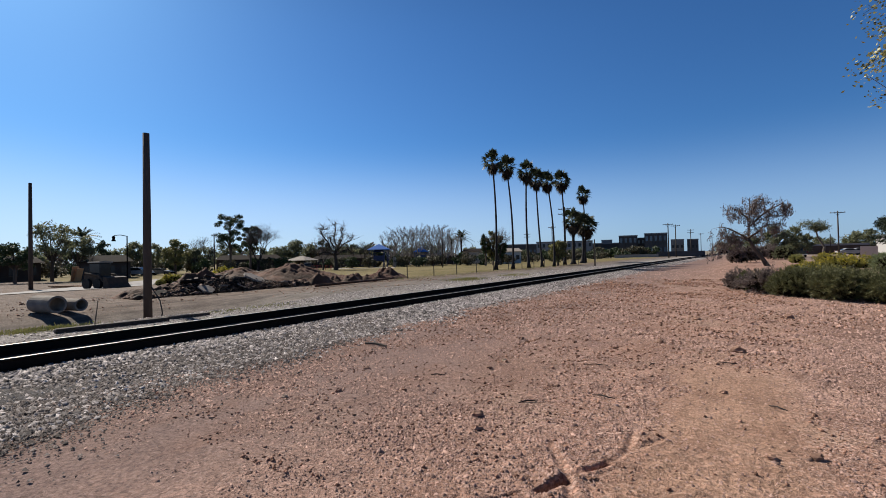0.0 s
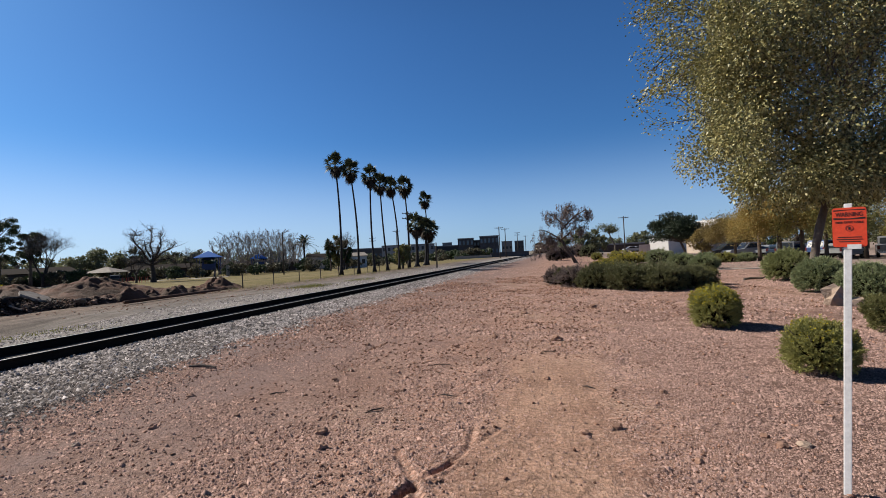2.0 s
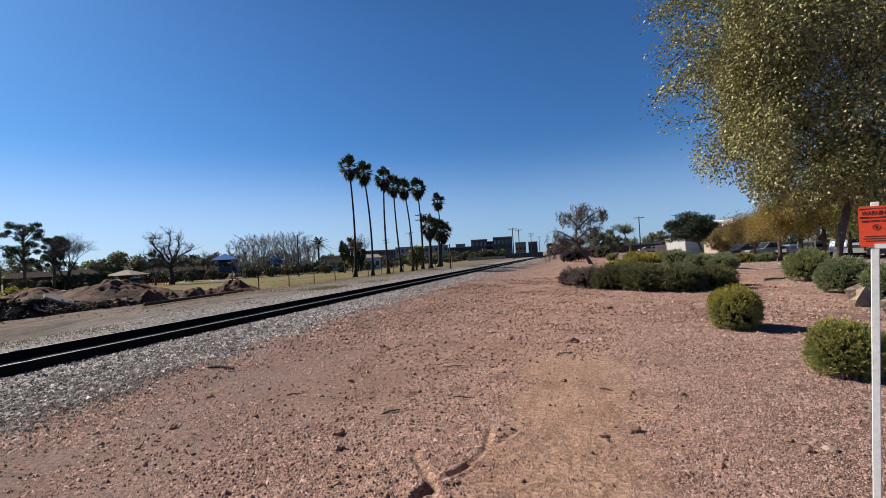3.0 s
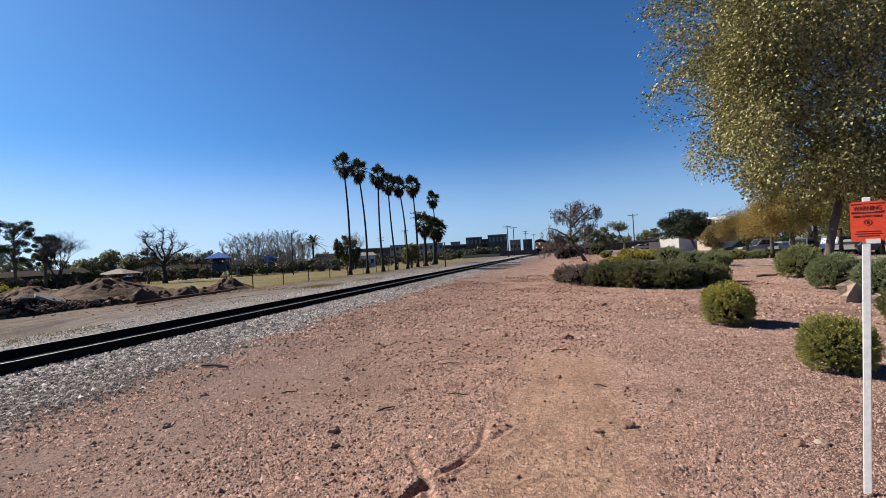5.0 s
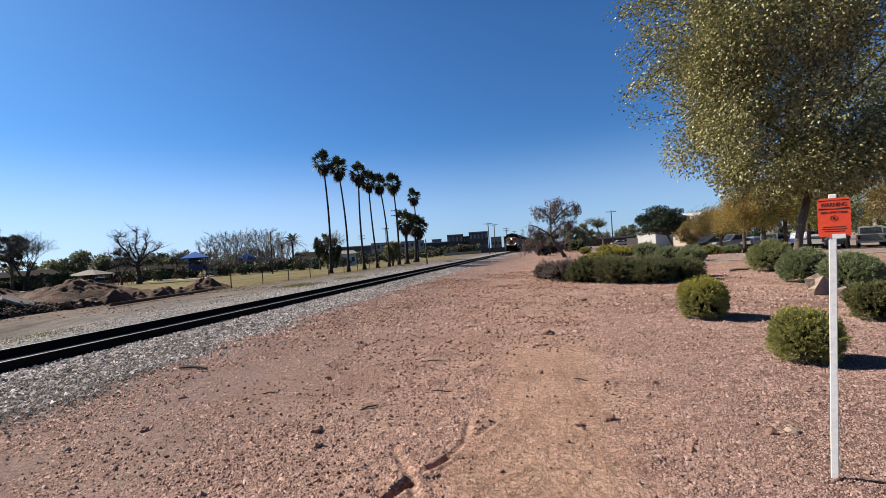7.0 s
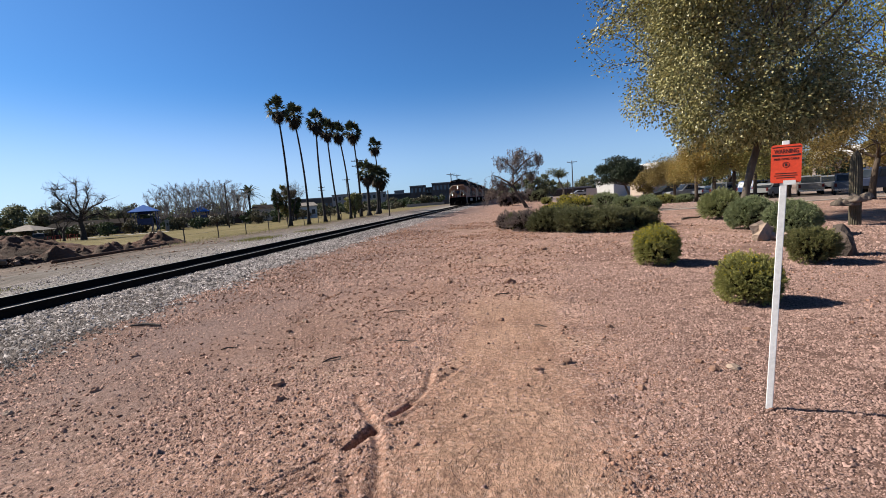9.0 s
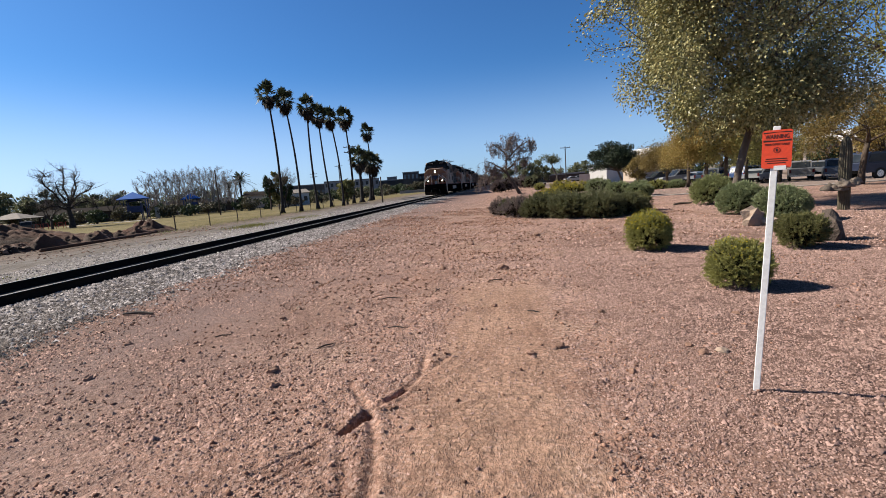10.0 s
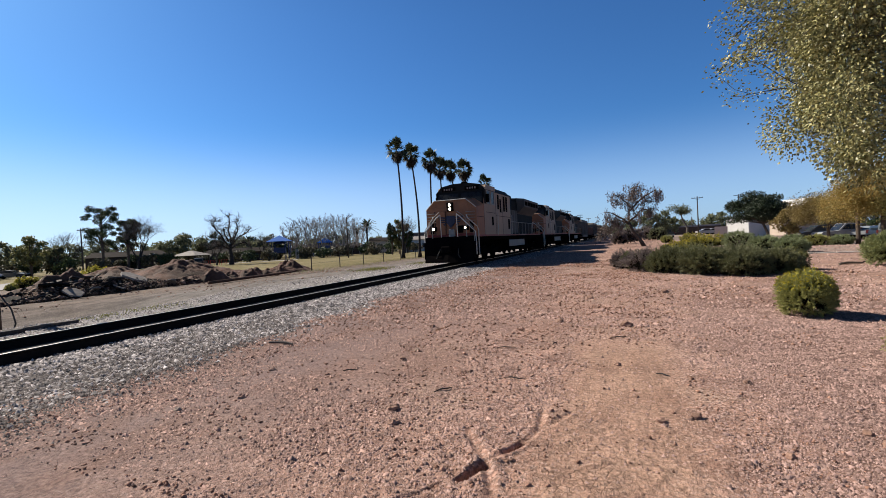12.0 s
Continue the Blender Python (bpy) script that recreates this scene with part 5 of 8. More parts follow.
    for x0, x1 in ((-1.42, -0.09), (0.09, 1.42)):
        g = Geo().add([(x0, 1.566, 3.6), (x1, 1.566, 3.6), (x1, 1.79, 4.24), (x0, 1.79, 4.24), (x0, 1.58, 3.6), (x1, 1.58, 3.6), (x1, 1.804, 4.24), (x0, 1.804, 4.24)], [(0, 1, 2, 3), (7, 6, 5, 4)])
        part("windscreen", g, M["cab_glass"], band)
        part("wiper", Geo().tube([(x0 + 0.3, 1.555, 3.6), (x0 + 0.75, 1.67, 4.0)], 0.012, 4), M["loco_black"], band)
        g = Geo().box(x0 + 0.22, x1 - 0.22, 1.83, 1.95, 4.42, 4.64)
        board = part("number_board", g, M["loco_black"], ob)
        for k in range(4):
            x = x0 + 0.36 + 0.16 * k
            part("number_bar", Geo().box(x, x + 0.09, 1.82, 1.829, 4.47, 4.59), M["loco_pale"], board)
    for s in (-1, 1):
        x = s * (W + 0.004)
        dark = Geo().box(min(x, x - s * 0.02), max(x, x - s * 0.02), 1.72, 2.15, 3.5, 4.36)
        part("side_window_band", dark, M["loco_roof"], ob)
        for y0, y1 in ((2.3, 2.95), (3.25, 3.9)):
            w = s * (W + 0.012)
            part("side_window", Geo().box(min(w, w - s * 0.02), max(w, w - s * 0.02), y0, y1, 3.55, 4.28), M["cab_glass"], ob)
            f = s * (W + 0.03)
            g = Geo()
            for a0, a1, c0, c1 in ((y0 - 0.06, y1 + 0.06, 4.28, 4.34), (y0 - 0.06, y1 + 0.06, 3.49, 3.55), (y0 - 0.06, y0, 3.55, 4.28), (y1, y1 + 0.06, 3.55, 4.28)):
                g.box(min(f, f - s * 0.04), max(f, f - s * 0.04), a0, a1, c0, c1)
            part("window_frame", g, M["loco_pale"], ob, "pale frame of the cab window")
        f = s * (W + 0.006)
        for y0, y1, z0, z1 in ((1.58, 1.62, 1.62, 3.45), (4.27, 4.32, 1.62, 4.4), (4.32, 8.36, 2.83, 2.86), (6.05, 6.09, 1.62, 4.3), (2.05, 4.1, 2.98, 3.01), (0.1, 1.5, 2.66, 2.69)):
            part("panel_seam", Geo().box(*sorted((f, f - s * 0.02)), y0, y1, z0, z1), M["loco_seam"], ob)
        part("cab_step_light", Geo().box(*sorted((s * (W + 0.02), s * (W - 0.02))), 3.3, 3.62, 2.2, 2.75), M["loco_black"], ob, "dark recess in the cab side")
        for y0 in (4.5, 8.45):
            part("grab_rail", Geo().tube([(s * (W + 0.01), y0, 1.6), (s * (W + 0.08), y0, 1.65), (s * (W + 0.08), y0, 3.0), (s * (W + 0.01), y0, 3.05)], 0.02, 5), M["loco_bright"], ob)
        part("mirror", Geo().box(*sorted((s * 1.56, s * 1.75)), 2.1, 2.14, 3.6, 4.1), M["loco_black"], ob)
        # equipment cabinet behind the cab, with doors and louvres
        part("cabinet_side", Geo().box(*sorted((s * 0.9, s * W)), 4.3, 8.4, 1.52, 4.38, None, 0.03), M["loco_yellow"], ob, "dusty yellow equipment cabinet")
        for k, (y0, y1, z0, z1) in enumerate(((4.75, 5.15, 3.3, 4.25), (5.35, 5.75, 3.1, 4.0), (6.3, 6.75, 3.2, 4.25), (7.0, 7.45, 3.2, 4.25), (7.6, 8.1, 2.0, 2.7))):
            x = s * (W + 0.015)
            part("louvre", Geo().box(*sorted((x, x - s * 0.03)), y0, y1, z0, z1), M["loco_black"], ob, "dark louvred vent")
            slats = Geo()
            for q in range(5):
                zq = z0 + (z1 - z0) * (q + 0.5) / 5
                slats.box(*sorted((s * (W + 0.03), s * W)), y0 + 0.03, y1 - 0.03, zq - 0.02, zq + 0.015)
            part("louvre_slats", slats, M["loco_seam"], ob)
        # engine hood doors
        for k in range(7):
            y0 = 8.55 + k * 0.72
            x = s * 0.93
            part("hood_door", Geo().box(*sorted((x, x - s * 0.03)), y0, y0 + 0.64, 1.75, 3.6, None, 0.008), M["hopper_paint"], ob, "dark hood door")
        # flared radiator wings
        wing = Geo().prism([(s * 0.85, 3.3), (s * 1.55, 3.95), (s * 1.55, 4.6), (s * 0.85, 4.7)], 13.6, 20.2, "y")
        part("radiator_wing", wing, M["hopper_paint"], ob, "dark flared radiator housing")
        for k in range(5):
            x = s * 1.565
            part("radiator_grille", Geo().box(*sorted((x, x - s * 0.03)), 13.9 + 1.25 * k, 14.95 + 1.25 * k, 4.05, 4.4), M["loco_black"], ob)
        # walkway handrail with stanchions
        n = 9
        handrail(ob, [(s * 1.5, 8.6, 2.55), (s * 1.5, 20.6, 2.55)], [((s * 1.5, 8.6 + 12 * k / n, 1.5), (s * 1.5, 8.6 + 12 * k / n, 2.55)) for k in range(n + 1)])
        for k in range(4):
            z = 0.36 + 0.3 * k
            part("rear_step", Geo().box(*sorted((s * 1.1, s * W)), 20.5, 20.95, z, z + 0.03), M["loco_black"], ob)
    # hood takes the near-black roof paint to stand for deep shade
    part("hood", Geo().box(-0.9, 0.9, 8.4, 20.4, 1.52, 4.42, None, 0.12), M["loco_roof"], ob, "engine hood with deep shade put into its dark paint")
    part("hood_roof", Geo().box(-0.86, 0.86, 8.4, 13.4, 4.42, 4.6, None, 0.06), M["loco_roof"], ob)
    part("exhaust", Geo().box(-0.45, 0.45, 10.2, 11.4, 4.6, 4.78, None, 0.05), M["loco_black"], ob)
    part("dynamic_brake_hatch", Geo().box(-1.3, 1.3, 8.5, 10.0, 3.7, 4.6, None, 0.08), M["loco_roof"], ob)
    for y in (15.0, 17.2, 19.2):
        part("radiator_fan", Geo().tube([(0, y, 4.6), (0, y, 4.78)], 0.7, 18), M["loco_roof"], ob)
    part("stripe", Geo().box(-W - 0.006, W + 0.006, 0.05, 20.9, 1.53, 1.62), M["red_paint"], ob, "thin red stripe above the sill")
    horn = Geo()
    for x in (-0.14, 0, 0.14):
        horn.tube([(x, 3.2, 4.98), (x, 2.8, 4.98), (x, 2.72, 4.98)], [0.03, 0.04, 0.08], 8)
    part("horn", horn.box(-0.18, 0.18, 3.1, 3.2, 4.84, 5.0), M["loco_black"], ob)
    part("antenna", Geo().box(-0.5, 0.5, 3.6, 4.0, 4.85, 4.93, None, 0.02), M["loco_black"], ob)
    tank = Geo().prism([(-1.5, 0.75), (-1.2, 0.42), (1.2, 0.42), (1.5, 0.75), (1.5, 1.27), (-1.5, 1.27)], 7.6, 13.6, "y")
    part("fuel_tank", tank, M["loco_black"], ob, "black fuel tank")
    for s in (-1, 1):
        part("tank_panel", Geo().box(*sorted((s * 1.5, s * 1.515)), 7.8, 13.2, 0.74, 1.22), M["loco_pale"], ob, "pale dusty panel on the tank")
    for y in (3.9, 17.0):
        bogie(ob, y, (-1.95, 0.0, 1.95))
    return ob


def freight_car(kind):
    """A covered hopper or a gondola, 17 m long."""
    dark = kind == "gondola"
    ob = thing("gondola_car" if dark else "hopper_car", "rusty brown open gondola freight car" if dark else "grey covered hopper freight car", "freight car")
    mat = M["freight_brown"] if dark else M["hopper_paint"]
    part("underframe", Geo().box(-1.4, 1.4, 0, 17, 0.95, 1.2), M["loco_black"], ob)
    if dark:
        for s in (-1, 1):
            part("side_wall", Geo().box(*sorted((s * 1.42, s * 1.5)), 0.4, 16.6, 1.2, 3.0), mat, ob)
        for y in (0.4, 16.52):
            part("end_wall", Geo().box(-1.42, 1.42, y, y + 0.08, 1.2, 3.0), mat, ob)
    else:
        g = Geo().prism([(0.3, 3.9), (0.3, 2.6), (2.4, 0.8), (14.6, 0.8), (16.7, 2.6), (16.7, 3.9), (16.2, 4.3), (0.8, 4.3)], -1.5, 1.5)
        part("body", g, mat, ob)
        for k in range(3):
            part("roof_hatch", Geo().tube([(0, 3.5 + 5 * k, 4.3), (0, 3.5 + 5 * k, 4.42)], 0.45, 14), mat, ob)
    for s in (-1, 1):
        for k in range(13):
            y = 0.9 + 1.25 * k
            part("rib", Geo().box(*sorted((s * 1.5, s * 1.56)), y, y + 0.1, 1.25, 2.95 if dark else 3.85), mat, ob)
    for y in (2.2, 14.8):
        bogie(ob, y, (-0.88, 0.88), 1.0)
    return ob


TRAIN = []  # (thing, how far its front trails the train's nose)
for k in range(3):
    TRAIN.append((locomotive(k == 0), 23.0 * k))
HOPPER, GONDOLA = freight_car("hopper"), freight_car("gondola")
TRAIN += [(HOPPER, 68.5), (GONDOLA, 86.5)]
for k in range(6):
    TRAIN.append((copy_thing((HOPPER, GONDOLA)[k % 2], pose(0, 0, 0)), 104.5 + 18 * k))


# ---- sign ----
def letters(text, size, x, z, parent, width):
    """Raised lettering in the built-in font, centred at x and fitted to a width."""
    cu = bpy.data.curves.new("lettering", "FONT")
    cu.body, cu.size, cu.align_x, cu.extrude, cu.offset = text, size, "CENTER", 0.0006, size * 0.002
    tmp = bpy.data.objects.new("lettering_source", cu)
    scene.collection.objects.link(tmp)
    bpy.context.view_layer.update()
    me = bpy.data.meshes.new_from_object(tmp.evaluated_get(bpy.context.evaluated_depsgraph_get()))
    bpy.data.objects.remove(tmp)
    xs = [v.co.x for v in me.vertices]
    s = width / (max(xs) - min(xs))
    for v in me.vertices:
        v.co.x *= s
    ob = new("lettering", me)
    me.materials.append(M["black_ink"])
    ob.parent = parent
    ob.matrix_basis = pose(x, -0.0022, z, 90, 0, 0)
    return ob


def build_sign():
    ob = thing("warning_sign", "orange fibre optic cable warning sign on a white post", "sign", pose(1.608, 3.24, 0, 0, 2.6, -27))
    post = Geo().box(-0.019, 0.019, -0.008, 0.008, -0.1, 1.745, None, 0.003)
    part("post", post, M["white_paint"], ob, "flat white plastic post")
    w, z0, z1, c = 0.076, 1.49, 1.722, 0.014
    tilt = pose(0.048, -0.013, 0, 0, -1.5, 0)
    ring = []
    for cx, cz, a0 in ((w - c, z1 - c, 0), (-w + c, z1 - c, 90), (-w + c, z0 + c, 180), (w - c, z0 + c, 270)):
        ring += [(cx + c * math.cos(radians(a0 + 30 * k)), cz + c * math.sin(radians(a0 + 30 * k))) for k in range(4)]
    plate = part("plate", Geo().prism(ring, -0.0015, 0.0015, "y"), M["orange_sign"], ob, "orange rectangular plate with rounded corners", m=tilt)
    band = Geo().prism([(-w + 0.006, z1 - 0.012), (w - 0.006, z1 - 0.012), (w - 0.006, z1 - 0.019), (0, z1 - 0.014), (-w + 0.006, z1 - 0.019)], -0.0026, -0.0016, "y")
    band.prism([(-w + 0.006, z1 - 0.069), (w - 0.006, z1 - 0.069), (w - 0.006, z1 - 0.058), (0, z1 - 0.064), (-w + 0.006, z1 - 0.058)], -0.0026, -0.0016, "y")
    part("border", band, M["black_ink"], plate, "black curved border lines")
    letters("WARNING", 0.036, 0, z1 - 0.052, plate, 0.12)
    letters("FIBER OPTIC CABLE", 0.017, 0, z1 - 0.092, plate, 0.122)
    circ = [(0.016 * math.cos(a), 0.016 * math.sin(a)) for a in np.linspace(0, 6.283, 25)]
    g = Geo().tube([(u, -0.0022, 1.60 + v) for u, v in circ], 0.0012, 4, False)
    g.box(-0.005, 0.005, -0.0028, -0.0018, 1.592, 1.608)
    part("symbol", g, M["black_ink"], plate, "small black ring symbol")
    for k, half in enumerate((0.052, 0.057, 0.047)):
        z = 1.548 - 0.013 * k
        part("text_bar", Geo().box(-half, half, -0.0026, -0.0016, z - 0.0022, z + 0.0022), M["black_ink"], plate)
    part("strap", Geo().box(-0.012, 0.05, -0.008, -0.003, 1.478, 1.505), M["white_paint"], plate, "white strap")


build_sign()
single("stick", Geo().tube([(-0.26, 0, 0.02), (-0.05, 0.015, 0.03), (0.1, 0.0, 0.03), (0.25, -0.03, 0.02)], [0.014, 0.022, 0.02, 0.012], 7), M["dark_bark"], "short dark stick lying on the dirt", "stick", pose(-5.35, 5.86, 0.012, 0, 0, 0))
for x, y, size, turn in ((-1.88, 4.32, 0.11, 50), (-1.68, 6.22, 0.13, 10), (-1.26, 4.85, 0.12, -8), (-1.05, 6.6, 0.1, 75), (-3.3, 4.75, 0.09, 20), (0.25, 5.3, 0.08, -35), (-0.2, 7.1, 0.12, 15)):
    g = Geo().tube([(-size, 0, 0.006), (-0.2 * size, 0.1 * size, 0.016), (0.4 * size, -0.05 * size, 0.014), (size, 0.12 * size, 0.006)], [0.005, 0.008, 0.007, 0.004], 5)
    single("twig", g, M["dark_bark"], "small dark dry twig lying on the dirt", "twig", pose(x, y, 0.008, 0, 0, turn), group="fallen twigs")


# ---- motion of the train ----
NOSE = [(t, 24.75 + 19.6 * (12.0 - t)) for t in (0.0, 3.0, 6.0, 9.0, 12.0)]  # seconds, place of the nose along the track


def motions():
    for ob, back in TRAIN:
        walk(ob, [(t, pose(TRACK_X, y + back, RAIL_TOP)) for t, y in NOSE])


# ---- building site and park past the track ----
def tall_pole(x, y, h, r, label, arms=0, lean=0.0, name="utility_pole", mat="far_pole"):
    ob = thing(name, label, "pole", pose(x, y, gz(x, y), 0, lean, 0))
    part("shaft", Geo().tube([(0, 0, -0.3), (0, 0, h * 0.5), (0, 0, h)], [r, r * 0.9, r * 0.75], 10), M[mat], ob, smooth=True)
    for k in range(arms):
        z = h - 0.35 - 0.9 * k
        arm = part("crossarm", Geo().box(-1.15, 1.15, -0.06, 0.06, z - 0.06, z + 0.06, None, 0.01), M[mat], ob)
        for x0 in (-1.05, -0.5, 0.5, 1.05):
            part("insulator", Geo().tube([(x0, 0, z + 0.06), (x0, 0, z + 0.24)], [0.05, 0.035], 6), M["loco_pale"], arm)
        part("brace", Geo().tube([(-0.6, -0.07, z), (0, -0.1, z - 0.5)], 0.025, 4).tube([(0.6, -0.07, z), (0, -0.1, z - 0.5)], 0.025, 4), M[mat], ob)
    return ob


tall_pole(-16.15, 6.94, 6.28, 0.132, "plain dark wooden pole beside the track", name="wooden_pole", mat="wood_pole")
x, y, z, d = foot(-75.74, -0.0392)
tall_pole(x, y, 1.55 + d * 0.1345 - z, 0.2, "plain dark wooden pole on the building site", name="wooden_pole", mat="wood_pole")
wire = Geo().tube([(-15.95, 7.15, -0.5), (-15.75, 7.2, -0.1), (-15.8, 7.15, 0.3), (-16.03, 7.0, 0.75)], 0.02, 5)
single("cable", wire, M["wire"], "dark loose cable hanging beside the wooden pole", "cable")
for az, d, h, arms in ((-7.15, 122, 8.4, 1), (-6.41, 140, 8.9, 1), (-4.93, 190, 9.6, 2), (-3.96, 240, 9.7, 1), (-18.45, 84, 9.9, 2), (-20.0, 135, 9.6, 1), (-23.0, 150, 8.5, 2), (7.5, 118, 8.8, 1), (6.9, 150, 5.0, 0), (11.3, 150, 10.5, 1), (-33.6, 105, 8.2, 0), (-60.2, 112, 7.7, 1), (-2.9, 300, 9.5, 1), (-2.3, 360, 9.5, 1)):
    x, y, _ = polar(az, d)
    tall_pole(x, y, h - gz(x, y), 0.14, "dark wooden utility pole with crossarms" if arms else "plain dark utility pole", arms)
tall_pole(-15.0, 55.6, 3.2, 0.09, "short dark post beside the track", name="short_post")
single("railway_tie", Geo().box(-0.1, 0.1, -1.15, 1.15, 0.0, 0.1, None, 0.02), M["tie"], "old dark wooden tie lying beside the track", "timber", pose(-12.75, 4.75, 0, 0, 0, -6))
single("railway_tie", Geo().box(-0.09, 0.09, -0.8, 0.8, 0.0, 0.08, None, 0.02), M["tie"], "old dark wooden tie lying beside the track", "timber", pose(-12.95, 6.3, 0, 0, 0, -10))
single("stake", Geo().tube([(0, 0, -0.05), (0.06, 0.03, 0.35), (0.09, 0.05, 0.62)], [0.015, 0.012, 0.008], 5), M["twig"], "thin bent stake standing in the dirt", "stake", pose(-13.6, 4.6, 0))


def concrete_pipe(x, y, r, length, turn, label):
    g = Geo()
    n = 22
    for a, b in ((r, r), (r * 0.78, r * 0.78)):
        k = len(g.v)
        for yy in (-length / 2, length / 2):
            g.v += [(a * math.cos(6.283 * i / n), yy, a * math.sin(6.283 * i / n)) for i in range(n)]
        g.f += [(k + i, k + (i + 1) % n, k + n + (i + 1) % n, k + n + i) for i in range(n)]
    for base in (0, n):
        g.f += [(base + i, base + (i + 1) % n, base + 2 * n + (i + 1) % n, base + 2 * n + i) for i in range(n)]
    single("concrete_pipe", g, M["concrete"], label, "pipe", pose(x, y, r * 0.98, 0, 0, turn), smooth=False, group="concrete pipes")


concrete_pipe(-18.85, 5.12, 0.275, 1.15, -79.3, "grey concrete pipe lying on the dirt")
concrete_pipe(-18.75, 5.75, 0.2, 1.0, -78, "smaller grey concrete pipe lying on the dirt")


def heap(name, x, y, rx, ry, h, mat, label, seed, turn=0.0, rough=0.25):
    """A dumped heap: a cone with a lumpy foot."""
    n, m = 96, 30
    rng = np.random.default_rng(seed)
    a = np.linspace(0, 2 * math.pi, n, endpoint=False)
    ph = rng.uniform(0, 6.28, 5)
    edge = 1 + 0.14 * np.sin(2 * a + ph[0]) + 0.1 * np.sin(3 * a + ph[1]) + 0.06 * np.sin(7 * a + ph[2])
    verts, faces = [], []
    for j in range(m + 1):
        t = j / m
        px, py = np.cos(a) * rx * edge * t, np.sin(a) * ry * edge * t
        z = h * (1 - t ** 1.15)  + rough * h * smooth_noise(px, py, 0.35 * (rx + ry) / 2, seed) * (1 - t) * (t > 0) + 0.17 * smooth_noise(px, py, 0.35, seed + 3) * (1 - t) + 0.09 * smooth_noise(px, py, 0.16, seed + 4) * (1 - t)
        verts += [(u, v, w - 0.08 * t) for u, v, w in zip(px, py, z)]
    for j in range(m):
        faces += [(j * n + i, j * n + (i + 1) % n, (j + 1) * n + (i + 1) % n, (j + 1) * n + i) for i in range(n)]
    single(name, raw_mesh(name, np.array(verts), np.array(faces)), M[mat], label, "heap", pose(x, y, gz(x, y), 0, 0, turn), smooth=True)


heap("dirt_mound", -26.2, 20.4, 3.6, 4.2, 1.12, "soil", "large mound of dug brown soil", 41)
heap("dirt_mound", -30.0, 19.0, 4.0, 4.5, 0.95, "soil", "mound of dug reddish soil", 42)
heap("dirt_mound", -23.7, 13.0, 2.0, 3.0, 1.0, "soil", "mound of dark soil under broken asphalt", 43)
heap("dirt_mound", -22.9, 9.9, 1.1, 2.0, 0.38, "soil", "low heap of broken soil and asphalt", 54, rough=0.6)
heap("dirt_mound", -22.4, 25.9, 1.5, 2.0, 0.85, "soil", "small pointed mound of brown soil", 44)
for k in range(9):
    heap("dirt_mound", -22.0 + 0.07 * k + 0.3 * math.sin(k * 2.1), 17.9 + 0.85 * k, 1.0, 1.3, 0.42 + 0.12 * math.sin(k * 1.7), "soil", "low ridge of dumped brown soil", 45 + k, rough=0.5)


def rubble():
    """Slabs and chunks of broken asphalt and concrete on the heap."""
    rng = np.random.default_rng(8)
    slabs = []
    for k in range(6):
        g, n = Geo(), rng.integers(5, 8)
        ring = [(math.cos(6.283 * i / n + rng.uniform(-0.3, 0.3)) * rng.uniform(0.7, 1.1), math.sin(6.283 * i / n + rng.uniform(-0.3, 0.3)) * rng.uniform(0.5, 0.9)) for i in range(n)]
        g.prism(ring, -0.1, 0.1, "z")
        slabs.append(g.mesh("slab"))
        slabs[-1].materials.append(M["rubble"])
    for k in range(210):
        t = rng.uniform(0, 1)
        x, y = -21.5 - 1.9 * rng.uniform(0, 1) ** 1.3, 9.0 + 9.6 * t
        s = 0.08 + 0.62 * rng.uniform(0, 1) ** 4
        hgt = 0.72 * max(0.0, 1 - ((y - 13.0) / 3.4) ** 2) * min(1.0, (-21.2 - x) / 1.7)
        ob = new("slab", slabs[k % 6])
        ob.matrix_basis = pose(x, y, max(0.03, hgt) + 0.02, rng.uniform(-35, 35), rng.uniform(-35, 35), rng.uniform(0, 360)) @ Matrix.Diagonal((s, s, 0.25 * s + 0.14, 1))
        tagged(ob, "broken slab of old asphalt on the rubble heap", "rubble", "rubble heap")
    for x, y, s, rz in ((-21.2, 11.7, 0.4, 20), (-22.2, 14.9, 0.6, 60), (-21.5, 13.7, 0.3, 100), (-21.4, 16.2, 0.3, 150), (-21.6, 12.7, 0.25, 200)):
        g = Geo().prism([(-0.9, -0.5), (0.2, -0.7), (0.95, -0.2), (0.7, 0.5), (-0.4, 0.6), (-1.0, 0.1)], -0.09, 0.09, "z")
        single("concrete_slab", g, M["concrete"], "pale broken concrete slab on the rubble heap", "rubble", pose(x, y, 0.6 if s > 0.5 else 0.25, 18, 24, rz) @ Matrix.Diagonal((s, s, s, 1)), group="rubble heap")

    n = 4200
    y = rng.uniform(8.6, 21.5, n)
    x = -21.2 - 1.5 * rng.uniform(0, 1, n) ** 1.4 - 0.03 * (y - 12)
    size = 0.034 * rng.lognormal(0.0, 0.55, n)
    z = 0.3 * np.clip(1 - ((y - 15.0) / 7.0) ** 2, 0, 1) * np.clip((-20.9 - x) / 0.9, 0, 1) * rng.uniform(0, 1, n) + 0.4 * size
    z += 0.4 * np.clip(1 - ((y - 13.0) / 3.5) ** 2, 0, 1) * np.clip((-21.3 - x) / 1.0, 0, 1)
    single("rubble_chunks", stones_mesh("rubble_chunks", rng, np.stack([x, y, z], 1), size, 0.7), M["rubble_bits"], "small broken chunks of asphalt and concrete on the heap", "rubble", kind="stuff")


